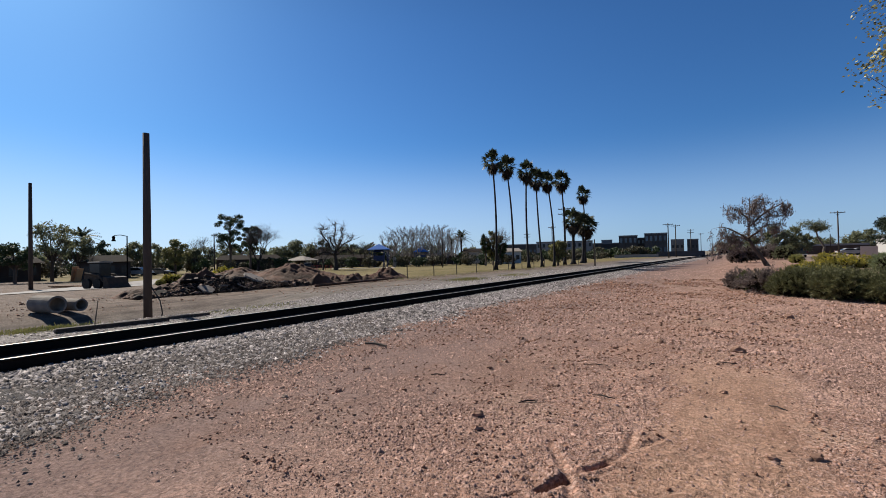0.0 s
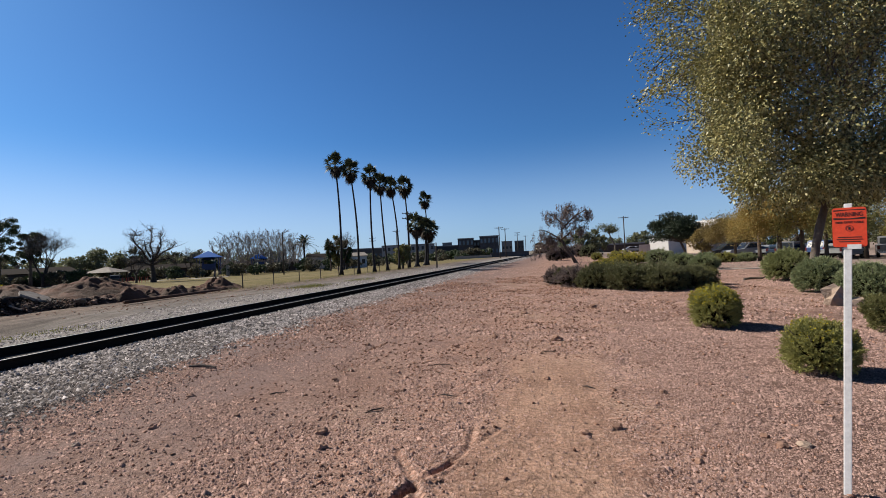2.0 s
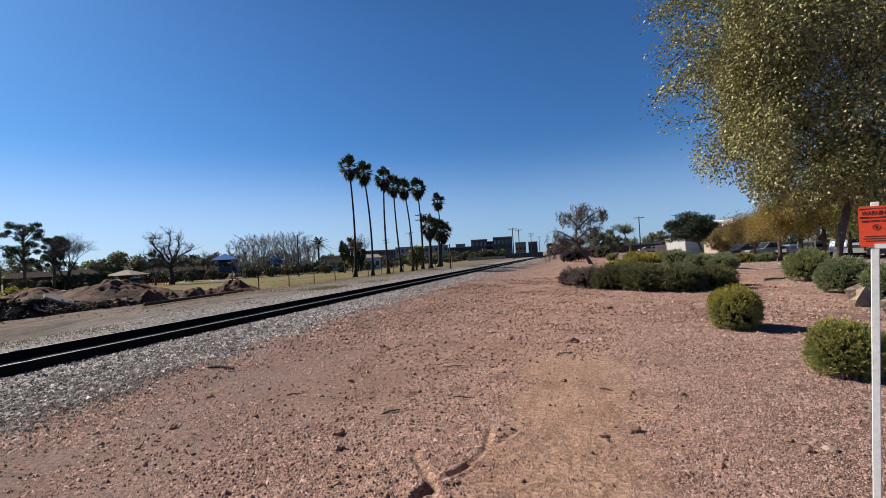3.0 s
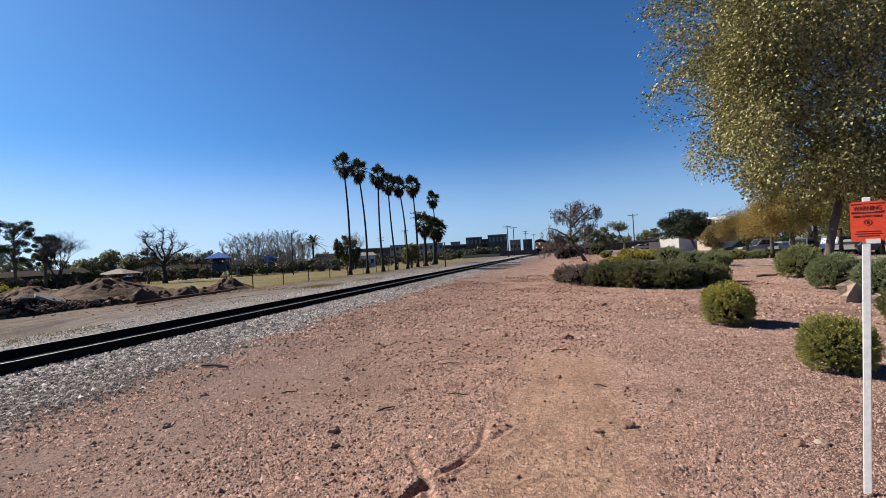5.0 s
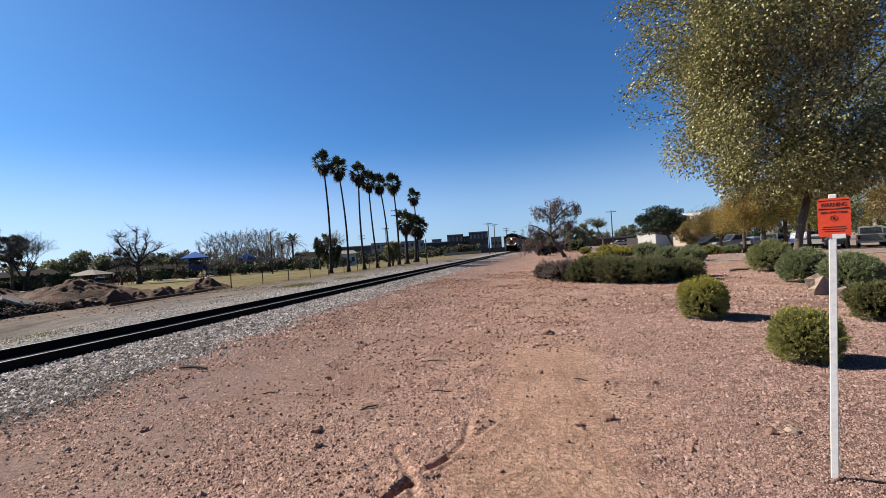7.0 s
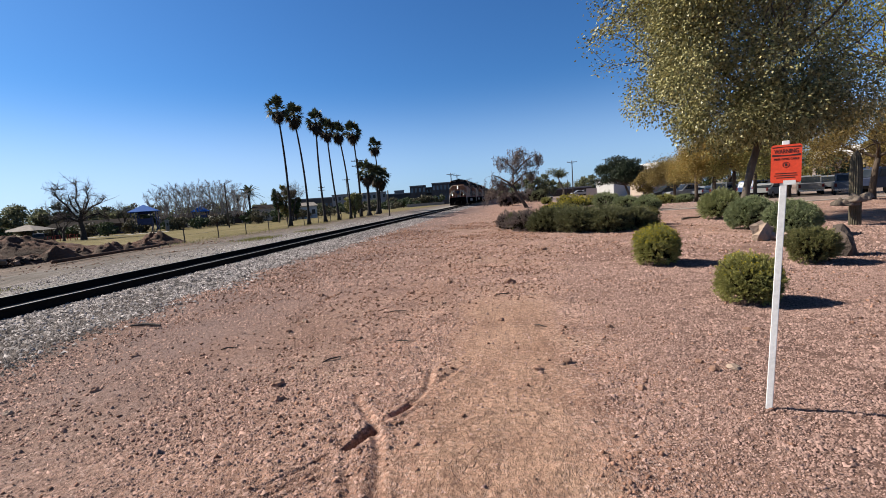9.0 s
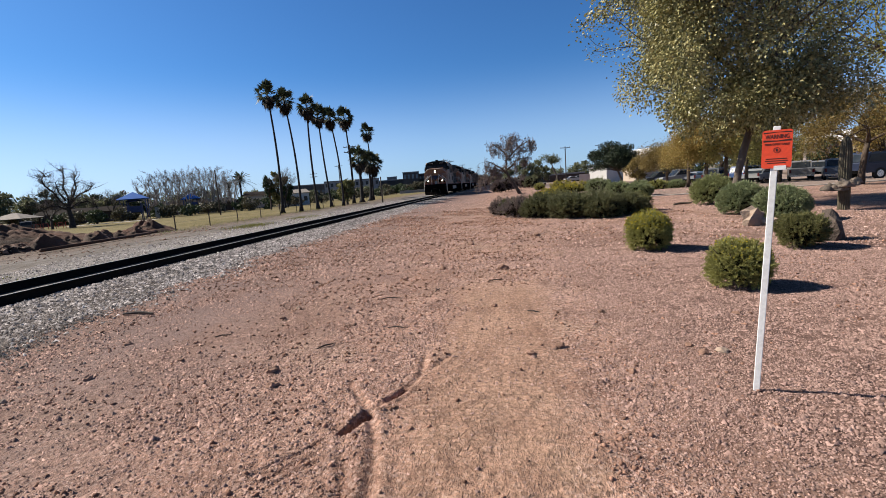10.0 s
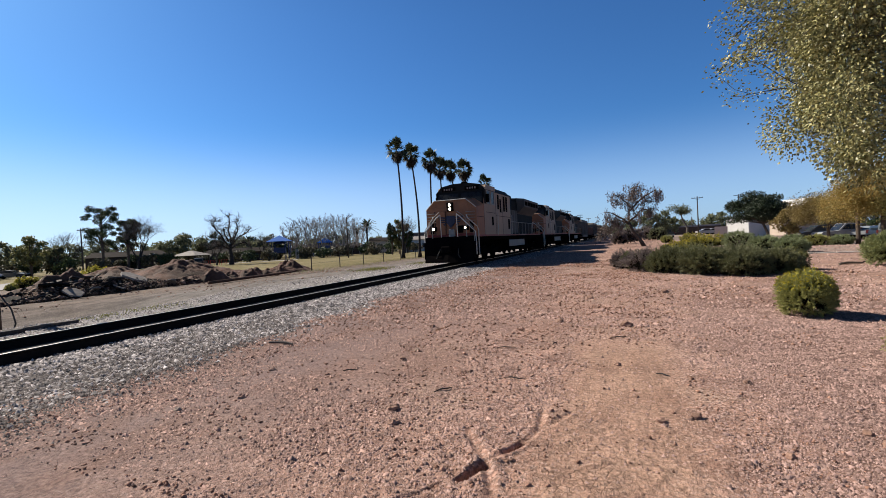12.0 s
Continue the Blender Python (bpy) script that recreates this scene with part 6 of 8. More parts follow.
rubble()
single("rusty_pipe", Geo().tube([(-19.1, 16.4, 0.12), (-19.5, 19.6, 0.12), (-20.0, 23.3, 0.12)], 0.075, 10), M["rust"], "long rusty steel pipe lying along the dirt ridge", "pipe", smooth=True)


def site_clods():
    """Lumps of soil and broken stone strewn over the building site."""
    rng = np.random.default_rng(19)
    n = 6000
    x, y = rng.uniform(-25.5, -15.5, n), rng.uniform(1.5, 26.0, n)
    keep = smooth_noise(x, y * 0.4, 0.9, 61) + 0.6 * rng.uniform(-1, 1, n) > 0.15
    x, y = x[keep], y[keep]
    size = 0.021 * rng.lognormal(0.0, 0.5, len(x))
    single("site_clods", stones_mesh("site_clods", rng, np.stack([x, y, fall(x, y) + 0.25 * size], 1), size, 0.6), M["clod"], "lumps of dug soil strewn over the building site", "soil", kind="stuff")


site_clods()


def skid_loader():
    x, y, z, d = foot(-70.4, -0.0432)
    ob = thing("skid_loader", "dark compact loader with a raised cab and front bucket", "loader", pose(x, y, z, 0, 0, 18))
    part("body", Geo().prism([(-1.4, 0.45), (1.0, 0.45), (1.1, 1.0), (0.3, 1.3), (-0.9, 1.5), (-1.4, 1.35)], -0.75, 0.75, "y"), M["loader_paint"], ob)
    cab = part("cab", Geo().box(-0.95, 0.45, -0.6, 0.6, 1.25, 2.55, None, 0.08), M["glass"], ob, "dark glazed cab")
    part("cab_roof", Geo().box(-1.05, 0.55, -0.7, 0.7, 2.55, 2.68, None, 0.05), M["loco_pale"], cab, "pale cab roof")
    for s in (-1, 1):
        part("lift_arm", Geo().tube([(-1.1, s * 0.85, 1.55), (0.6, s * 0.85, 1.35), (1.5, s * 0.85, 0.5)], 0.1, 6), M["loader_paint"], ob)
        for x0 in (-0.8, 0.6):
            part("wheel", Geo().tube([(x0, s * 0.78, 0.5), (x0, s * 1.05, 0.5)], 0.5, 18), M["tyre"], ob)
    part("bucket", Geo().prism([(1.45, 0.08), (2.5, 0.05), (2.1, 0.5), (1.9, 1.1), (1.45, 1.2)], -1.05, 1.05, "y"), M["loader_paint"], ob, "dark steel bucket")


skid_loader()
x, y, z, d = foot(-72.6, -0.029)
for k, (dx, w, h, tilt) in enumerate(((0, 1.2, 2.3, -8), (0.5, 1.1, 2.0, -14))):
    single("plywood_sheet", Geo().box(-w / 2, w / 2, -0.03, 0.03, 0, h), M["plywood"], "bright plywood sheet leaning upright on the site", "plywood", pose(x + dx, y + dx * 0.6, z - 0.03, tilt, 0, -60), group="plywood sheets")
x, y, z, d = foot(-73.2, -0.0385)
for k in range(7):
    single("plank", Geo().box(-2.1, 2.1, -0.13, 0.13, 0, 0.09, None, 0.01), M["tie"] if k % 2 else M["plywood"], "stacked wooden plank lying on the site", "plank", pose(x + 0.3 * (k % 3), y + 0.3 * (k % 4), z + 0.095 * (k // 4), 0, 0, 20 + 3 * k), group="planks")


def street_lamp():
    x, y, _ = polar(-68.3, 72)
    h = 1.55 + 72 * 0.0495 - gz(x, y)
    ob = thing("street_lamp", "dark street lamp with a lantern hanging from its arm", "street lamp", pose(x, y, gz(x, y)))
    part("pole", Geo().tube([(0, 0, -0.1), (0, 0, 0.4), (0, 0, h)], [0.14, 0.09, 0.07], 8), M["loco_black"], ob)
    part("arm", Geo().tube([(0, 0, h - 0.05), (-0.25, -0.7, h + 0.12), (-0.45, -1.3, h + 0.02)], 0.045, 6), M["loco_black"], ob)
    part("lantern", Geo().tube([(-0.45, -1.35, h), (-0.45, -1.35, h - 0.15), (-0.45, -1.35, h - 0.4), (-0.45, -1.35, h - 0.7)], [0.06, 0.2, 0.14, 0.26], 10), M["loco_black"], ob)


street_lamp()
g = Geo()
for (ax, ay), (bx, by) in (((-44.0, -14.0), (-50.0, 12.0)), ((-50.0, 12.0), (-78.0, 44.0)), ((-78.0, 44.0), (-150.0, 110.0))):
    n = 8
    for k in range(n):
        p, q = [Vector((ax + (bx - ax) * t, ay + (by - ay) * t, 0)) for t in (k / n, (k + 1) / n)]
        s = Vector((by - ay, ax - bx, 0)).normalized() * 4.2
        g.add([(c.x, c.y, gz(c.x, c.y) + 0.05) for c in (p - s, q - s, q + s, p + s)], [(0, 1, 2, 3)])
structure("road", g, M["asphalt"], "pale sunlit street past the building site")


def gazebo():
    x, y, z, d = foot(-50.75, -0.0215)
    ob = thing("picnic_shelter", "open picnic shelter with a pale hipped roof", "shelter", pose(x, y, z, 0, 0, 15))
    e, t = 2.35, 3.45
    part("roof", Geo().add([(-3.1, -3.1, e), (3.1, -3.1, e), (3.1, 3.1, e), (-3.1, 3.1, e), (-0.4, 0, t), (0.4, 0, t)], [(0, 1, 5, 4), (1, 2, 5), (2, 3, 4, 5), (3, 0, 4), (3, 2, 1, 0)]), M["roof_tile"], ob)
    for sx in (-2.5, 2.5):
        for sy in (-2.5, 2.5):
            part("post", Geo().box(sx - 0.12, sx + 0.12, sy - 0.12, sy + 0.12, 0, e), M["brown_wall"], ob)
    for k in (-1.2, 1.2):
        tb = part("picnic_table", Geo().box(k - 0.4, k + 0.4, -1, 1, 0.7, 0.76), M["brown_wall"], ob)
        part("table_leg", Geo().box(k - 0.35, k + 0.35, -0.05, 0.05, 0, 0.7), M["brown_wall"], tb)


gazebo()


def shade_canopy(az, tan_base, tan_eave, tan_top, width, label):
    x, y, z, d = foot(az, tan_base)
    e, t, w = 1.55 + d * tan_eave - z, 1.55 + d * tan_top - z, d * radians(width) / 2
    ob = thing("playground_canopy", label, "canopy", pose(x, y, z, 0, 0, 35), group="playground")
    g = Geo().add([(-w, -w, e), (w, -w, e), (w, w, e), (-w, w, e), (0, 0, t)], [(0, 1, 4), (1, 2, 4), (2, 3, 4), (3, 0, 4)])
    g.add([(-w, -w, e - 0.12), (w, -w, e - 0.12), (w, w, e - 0.12), (-w, w, e - 0.12), (0, 0, t - 0.12)], [(4, 1, 0), (4, 2, 1), (4, 3, 2), (4, 0, 3)])
    part("canopy", g, M["blue_canvas"], ob, "bright blue peaked shade cloth")
    for sx in (-1, 1):
        for sy in (-1, 1):
            part("post", Geo().tube([(sx * w * 0.8, sy * w * 0.8, 0), (sx * w * 0.8, sy * w * 0.8, e)], 0.09, 8), M["play_blue"], ob)
    play = thing("play_structure", "dark blue climbing structure with slide and panels", "play structure", pose(x, y, z, 0, 0, 35) @ Matrix.Scale(1.45, 4), group="playground")
    for sx in (-0.9, 0.9):
        for sy in (-0.9, 0.9):
            part("post", Geo().tube([(sx, sy, 0), (sx, sy, 2.9)], 0.07, 8), M["play_blue"], play)
    part("deck", Geo().box(-1, 1, -1, 1, 1.2, 1.32), M["play_blue"], play)
    part("panel", Geo().box(-1, 1, -1.0, -0.94, 1.32, 2.2), M["play_blue"], play)
    part("panel", Geo().box(0.95, 1.0, -0.9, 0.9, 1.32, 2.3), M["play_blue"], play)
    part("roof", Geo().add([(-1.2, -1.2, 2.9), (1.2, -1.2, 2.9), (1.2, 1.2, 2.9), (-1.2, 1.2, 2.9), (0, 0, 3.7)], [(0, 1, 4), (1, 2, 4), (2, 3, 4), (3, 0, 4), (3, 2, 1, 0)]), M["play_blue"], play)
    part("slide", Geo().prism([(-1.0, 1.3), (-3.2, 0.25), (-3.5, 0.25), (-3.5, 0.35), (-3.2, 0.4), (-1.0, 1.5)], -0.35, 0.35, "y"), M["play_blue"], play)
    part("climber", Geo().tube([(1.2, 0.3, 0), (2.0, 0.3, 1.4), (1.2, 0.3, 2.4)], 0.06, 6).tube([(1.2, -0.3, 0), (2.0, -0.3, 1.4), (1.2, -0.3, 2.4)], 0.06, 6), M["play_tan"], play)
    part("rock_panel", Geo().box(2.6, 3.2, -0.1, 0.1, 0, 1.8, None, 0.1), M["play_tan"], play, "pale climbing panel")


shade_canopy(-41.5, -0.0199, 0.0180, 0.0305, 2.7, "playground shade with a blue peaked cloth roof")
shade_canopy(-36.3, -0.0183, 0.0114, 0.0213, 1.9, "farther playground shade with a blue peaked roof")
for k in range(5):
    x, y, z, d = foot(-49.3 + 0.55 * k, -0.0232)
    single("bench_frame", Geo().tube([(-0.35, 0, 0), (-0.35, 0, 1.1), (0.35, 0, 1.1), (0.35, 0, 0)], 0.05, 6).box(-0.45, 0.45, -0.2, 0.2, 0.45, 0.5), M["red_paint"], "red metal park bench frame", "bench", pose(x, y, z, 0, 0, 40), group="red park benches")
x, y, z, d = foot(-31.5, -0.0155)
for k in range(3):
    single("play_post", Geo().box(-0.5, 0.5, -0.15, 0.15, 0, 2.4 - 0.3 * k, None, 0.1).box(-1.0, -0.5, -0.1, 0.1, 0, 1.2), M["play_tan"], "pale playground panel standing on the lawn", "play panel", pose(x - 2 * k, y + k, z, 0, 0, 20), group="playground")
sandpit = Geo()
x, y, z, d = foot(-44.0, -0.0222)
sandpit.prism([(x - 7, y - 3), (x + 7, y + 5), (x + 5, y + 8), (x - 9, y)], z - 0.05, z + 0.04, "z")
structure("play_sand", sandpit, M["kerb"], "pale sand and concrete edge of the playground")


def fence():
    ob = thing("wire_fence", "low wire fence of thin dark posts along the lawn", "fence", pose(-20.4, 0, 0))
    ys = [26.0 + 3.4 * k for k in range(13)]
    for yy in ys:
        part("post", Geo().tube([(0, yy, -0.1), (0, yy, 0.95)], 0.035, 6), M["far_pole"], ob)
    for z in (0.5, 0.85):
        part("wire", Geo().tube([(0, ys[0], z), (0, ys[-1], z)], 0.006, 4), M["wire"], ob)


fence()


# ---- buildings ----
def building(az0, az1, dist, top, label, wall, roof=None, windows=0, depth=12.0, rows=1, parapet=True, glass_h=1.3, name="building", turn=None, glass="glass"):
    """A block facing the camera's spot, between two compass angles."""
    mid = (az0 + az1) / 2
    x, y, _ = polar(mid, dist)
    w = dist * math.tan(radians(az1 - az0) / 2)
    z = gz(x, y) - 0.2
    h = top - z
    ob = thing(name, label, "building", pose(x, y, z, 0, 0, -mid if turn is None else turn))
    part("wall", Geo().box(-w, w, 0, depth, 0, h), M[wall], ob)
    if roof:
        e = h - 0.02
        part("roof", Geo().add([(-w - 0.5, -0.6, e), (w + 0.5, -0.6, e), (w + 0.5, depth + 0.6, e), (-w - 0.5, depth + 0.6, e), (-w * 0.85, depth / 2, e + depth * 0.13), (w * 0.85, depth / 2, e + depth * 0.13)], [(0, 1, 5, 4), (1, 2, 5), (2, 3, 4, 5), (3, 0, 4), (3, 2, 1, 0)]), M[roof], ob)
    elif parapet:
        part("parapet", Geo().box(-w - 0.1, w + 0.1, -0.1, 0.25, h - 0.35, h + 0.1, None, 0.03), M["grey_wall"], ob)
    for r in range(rows):
        for k in range(windows):
            x0 = -w + (2 * w) * (k + 0.25) / windows
            x1 = -w + (2 * w) * (k + 0.75) / windows
            zc = h * (r + 0.55) / rows
            win = part("window", Geo().box(x0, x1, -0.03, 0.05, zc - glass_h / 2, zc + glass_h / 2), M[glass], ob)
            part("window_sill", Geo().box(x0 - 0.05, x1 + 0.05, -0.09, 0.0, zc - glass_h / 2 - 0.1, zc - glass_h / 2), M[wall], win)
    return ob


building(-12.36, -10.35, 205, 8.6, "dark modern two-storey block with flat roof", "dark_wall", None, 4, 18, 2, glass="blue_glass", glass_h=1.9)
building(-10.4, -9.6, 209, 7.7, "dark recessed link between two modern blocks", "dark_wall", None, 2, 12, 2, glass="blue_glass", parapet=False)
building(-9.62, -7.25, 197, 8.9, "dark modern two-storey block with pale parapet", "dark_wall", None, 5, 18, 2, glass="blue_glass", glass_h=1.9)
building(-15.4, -12.3, 214, 5.9, "lower dark grey flat-roofed block", "dark_wall", None, 5, 15, 1, glass="blue_glass")
building(-14.3, -13.1, 218, 7.4, "small pale plant room on a flat roof", "grey_wall", None, 0, 6, 1)
building(-21.9, -15.3, 205, 7.0, "long pale grey flat-roofed block behind the palms", "pale_wall", None, 11, 15, 2, glass_h=1.5)
building(-25.6, -21.8, 215, 6.4, "long dark flat-roofed block behind the palms", "dark_wall", None, 7, 15, 1, glass="blue_glass")
building(-6.9, -5.6, 240, 7.2, "far grey flat-roofed block", "grey_wall", None, 3, 15, 1)
building(-5.3, -4.2, 235, 7.0, "far dark flat-roofed block", "dark_wall", None, 3, 15, 1)
building(-27.0, -23.8, 135, 2.6, "small white house with a low roof", "white_wall", "roof_tile", 4, 8, 1, name="house")
building(-31.0, -28.2, 150, 3.0, "small tan house with a low brown roof", "stucco", "roof_brown", 3, 8, 1, name="house")
building(-49.5, -41.8, 138, 1.6, "long low brown house along the park", "brown_wall", "roof_brown", 8, 9, 1, name="house")
building(-40.5, -31.5, 150, 1.7, "long low dark house behind the playground", "brown_wall", "roof_brown", 8, 9, 1, name="house")
building(-60.0, -53.0, 125, 1.9, "dark house behind the pine", "brown_wall", "roof_brown", 5, 9, 1, name="house")
building(-72.2, -68.0, 96, 1.9, "dark house with a brown roof past the street", "brown_wall", "roof_brown", 4, 9, 1, name="house")
building(-80.0, -75.0, 100, 2.0, "dark house past the street", "brown_wall", "roof_brown", 4, 9, 1, name="house")
building(9.85, 12.3, 92, 3.2, "white flat-roofed building beside the pine", "white_wall", None, 0, 5, 1, turn=-48)
building(9.0, 10.2, 86, 1.7, "low pinkish wall beside the building", "pink_wall", None, 0, 4, 1, parapet=False, name="garden_wall")
def gabled_hall():
    """A hall whose gable faces the planted ground, with a thick white roof edge."""
    x, y, _ = polar(17.6, 112)
    z = gz(x, y) - 0.5
    ob = thing("building", "large hall with a white pitched roof behind the trees", "building", pose(x, y, z, 0, 0, 26))
    part("wall", Geo().prism([(-6.3, 0), (6.3, 0), (6.3, 4.3), (0, 7.2), (-6.3, 4.3)], 0, 7, "y"), M["stucco"], ob)
    for sgn in (-1, 1):
        part("roof", Geo().prism([(0, 7.0), (sgn * 7.2, 3.7), (sgn * 7.2, 4.2), (0, 7.5)], -0.8, 7.6, "y"), M["white_wall"], ob, "white metal roof slope")


gabled_hall()
building(30.4, 36.5, 88, 3.6, "pale building with a pitched roof past the car park", "pink_wall", "white_wall", 6, 14, 1)
building(37.5, 46.0, 84, 3.4, "pale building past the car park", "stucco", "roof_tile", 7, 14, 1)
building(3.6, 9.6, 150, 2.5, "long dark carport with a pale roof edge", "brown_wall", None, 0, 6, 1)
building(-8.4, -3.6, 158, 1.6, "long dark fence wall beside the track", "dark_wall", None, 0, 0.4, 1, parapet=False, name="fence_wall")
building(-12.9, -8.2, 150, 0.9, "low pale wall beside the track", "kerb", None, 0, 0.4, 1, parapet=False, name="fence_wall")
kerb = Geo()
for k in range(9):
    kerb.box(6.6 + 3.0 * k, 9.58 + 3.0 * k, 28.0, 28.18, -0.05, 0.05, None, 0.02)
structure("kerb", kerb, M["kerb"], "pale concrete kerb of the car park")


# ---- far trees ----
def at_ground(az, d):
    x, y, _ = polar(az, d)
    return x, y, gz(x, y)


def bare_tree(seed, az, d, top, width, label, depth=4, trunk=0.3, dense=3, upright=0.35, fork=0.2, reach=0.3):
    """A leafless tree: forking limbs down to fine twigs."""
    rng = np.random.default_rng(seed)
    x, y, z = at_ground(az, d)
    h = 1.55 + d * top - z
    ob = thing("bare_tree", label, "tree", pose(x, y, z))
    g, tips = Geo(), []
    t = h * fork
    g.tube([(0, 0, -0.2), (0.05, 0, t * 0.5), (0, 0.05, t)], [trunk * 1.2, trunk, trunk * 0.85], 8)
    for k in range(5):
        a = 6.283 * (k + rng.uniform(-0.25, 0.25)) / 5
        grow(rng, g, (0, 0, t * rng.uniform(0.85, 1.0)), (math.cos(a) * width, math.sin(a) * width, 0.9), h * reach, trunk * 0.5, depth, 0.55, upright, 0.72, dense, 0.35, 5, tips, 4)
    part("trunk", g, M["dark_bark"], ob, "dark leafless trunk and limbs")
    tw = Geo()
    for p, w in tips[:: max(1, len(tips) // 700)]:
        for k in range(3):
            e = p + (w + Vector(rng.normal(scale=0.6, size=3))).normalized() * h * 0.07
            tw.tube([p, e], [0.013, 0.006], 3, False)
    part("twig_tangle", tw, M["twig"], ob, "fine grey twigs")
    return ob


def grove_tree(seed, az, d, top, label):
    """A vase-shaped leafless tree: stems fan up from the base to a rounded, finely twigged crown."""
    rng = np.random.default_rng(seed)
    x, y, z = at_ground(az, d)
    h = 1.55 + d * top - z
    ob = thing("bare_tree", label, "tree", pose(x, y, z))
    g, tw = Geo(), Geo()
    g.tube([(0, 0, -0.2), (0, 0, h * 0.14)], [0.2, 0.17], 7)
    for k in range(11):
        a = 2.399 * k + rng.uniform(-0.3, 0.3)
        lean = 0.10 + 0.36 * math.sqrt((k + 0.5) / 11)
        ends = Vector((math.cos(a) * lean * h, math.sin(a) * lean * h, h * (0.99 - 0.75 * lean * lean) * rng.uniform(0.9, 1.0)))
        p1 = Vector((ends.x * 0.25, ends.y * 0.25, h * 0.3))
        p2 = Vector((ends.x * 0.6, ends.y * 0.6, h * 0.58)) + Vector(rng.normal(scale=0.12, size=3))
        g.tube([(0, 0, h * 0.12), p1, p2, ends], [0.15, 0.115, 0.08, 0.03], 5, False)
        for j in range(7):
            t = rng.uniform(0.15, 1.0)
            b = p2.lerp(ends, t) if j > 2 else p1.lerp(p2, t)
            e = b + (Vector((ends.x, ends.y, 0)).normalized() * rng.uniform(-0.3, 0.8) + Vector(rng.normal(scale=0.5, size=3)) + Vector((0, 0, 0.9))).normalized() * h * rng.uniform(0.1, 0.2)
            e.z = min(e.z, h)
            g.tube([b, b.lerp(e, 0.5) + Vector(rng.normal(scale=0.06, size=3)), e], [0.04, 0.028, 0.014], 4, False)
            for m in range(20):
                q = b.lerp(e, rng.uniform(0.2, 1.0))
                tw.tube([q, q + Vector((rng.normal(scale=0.3), rng.normal(scale=0.3), rng.uniform(0.1, 0.6)))], [0.02, 0.01], 3, False)
    part("trunk", g, M["grove_bark"], ob, "pale grey stems fanning upwards")
    part("twig_tangle", tw, M["grove_bark"], ob, "fine pale twigs")
    return ob


def gnarled_tree():
    """The crooked leafless park tree: a short dark trunk, heavy bent limbs and one curled bough."""
    rng = np.random.default_rng(301)
    x, y, z = at_ground(-46.8, 106)
    ob = thing("bare_tree", "crooked leafless park tree with a dark heavy trunk", "tree", pose(x, y, z, 0, 0, 46.8))
    g, tw = Geo(), Geo()
    g.tube([(0, 0, -0.2), (0.1, 0, 1.6), (-0.1, 0, 3.2), (0.0, 0, 4.3)], [0.6, 0.38, 0.34, 0.3], 10)
    boughs = (((0, 0, 4.0), (-1.2, 0.3, 5.6), (-2.0, 0.2, 7.4), (-3.1, 0.1, 8.7), (-3.5, 0, 9.9), (-3.0, 0, 10.6), (-2.3, 0.1, 10.4)),
              ((0, 0, 4.2), (0.2, 0.2, 6.2), (-0.4, 0.4, 8.2), (0.1, 0.3, 10.2), (0.0, 0.2, 11.6)), ((0, 0, 4.2), (0.9, -0.2, 6.2), (1.7, -0.2, 8.0), (1.6, 0, 9.8), (2.2, 0.2, 11.0)),
              ((0, 0, 3.6), (-1.7, -0.4, 4.6), (-3.2, -0.2, 4.5), (-4.4, 0, 3.8), (-5.2, 0, 3.9)), ((0, 0, 3.8), (1.6, 0.4, 4.9), (3.2, 0.2, 5.2), (4.4, 0.1, 4.4), (4.6, 0, 3.4)),
              ((0.5, 0, 5.2), (2.2, 0.5, 6.8), (3.6, 0.6, 7.4), (4.7, 0.6, 8.6)), ((-0.3, 0, 5.6), (-1.2, -0.8, 7.4), (-1.4, -1.0, 9.4)), ((0.2, 0, 4.6), (0.6, 1.4, 6.0), (1.0, 2.6, 8.0)))
    for pts in boughs:
        pts = [Vector(p) * 0.88 for p in pts]
        n = len(pts)
        g.tube(pts, [0.2 - 0.155 * i / (n - 1) for i in range(n)], 7, False)
        for i in range(1, n):
            for k in range(6):
                b = pts[i - 1].lerp(pts[i], rng.uniform(0.2, 1.0))
                e = b + Vector((rng.normal(scale=0.8), rng.normal(scale=0.8), rng.uniform(-0.2, 1.5)))
                g.tube([b, b.lerp(e, 0.5) + Vector(rng.normal(scale=0.15, size=3)), e], [0.055, 0.04, 0.018], 4, False)
                for m in range(11):
                    q = b.lerp(e, rng.uniform(0.3, 1.0))
                    tw.tube([q, q + Vector(rng.normal(scale=0.45, size=3)) + Vector((0, 0, 0.15))], [0.022, 0.01], 3, False)
    part("trunk", g, M["dark_bark"], ob, "dark crooked trunk and boughs")
    part("twig_tangle", tw, M["twig"], ob, "fine grey twigs")


gnarled_tree()
bare_tree(302, -48.3, 108, 0.0500, 0.9, "leafless park tree beside the benches", 3, 0.2)
for k, (az, d, top) in enumerate(((-40.0, 150, 0.052), (-38.9, 140, 0.066), (-37.7, 145, 0.068), (-36.5, 138, 0.070), (-35.3, 142, 0.068), (-34.2, 138, 0.068), (-33.1, 142, 0.062), (-32.2, 150, 0.052))):
    grove_tree(310 + k, az, d, top, "leafless pale grove tree behind the playground")
bare_tree(330, -61.6, 120, 0.048, 0.7, "leafless tree past the street", 3, 0.25)
bare_tree(331, -55.6, 118, 0.066, 0.7, "half-bare tree beside the tall pine", 4, 0.3)
bare_tree(332, -26.6, 95, 0.062, 0.6, "leafless tree beside the palms", 3, 0.2)
bare_tree(333, -43.4, 130, 0.035, 0.7, "leafless tree behind the park", 3, 0.2)


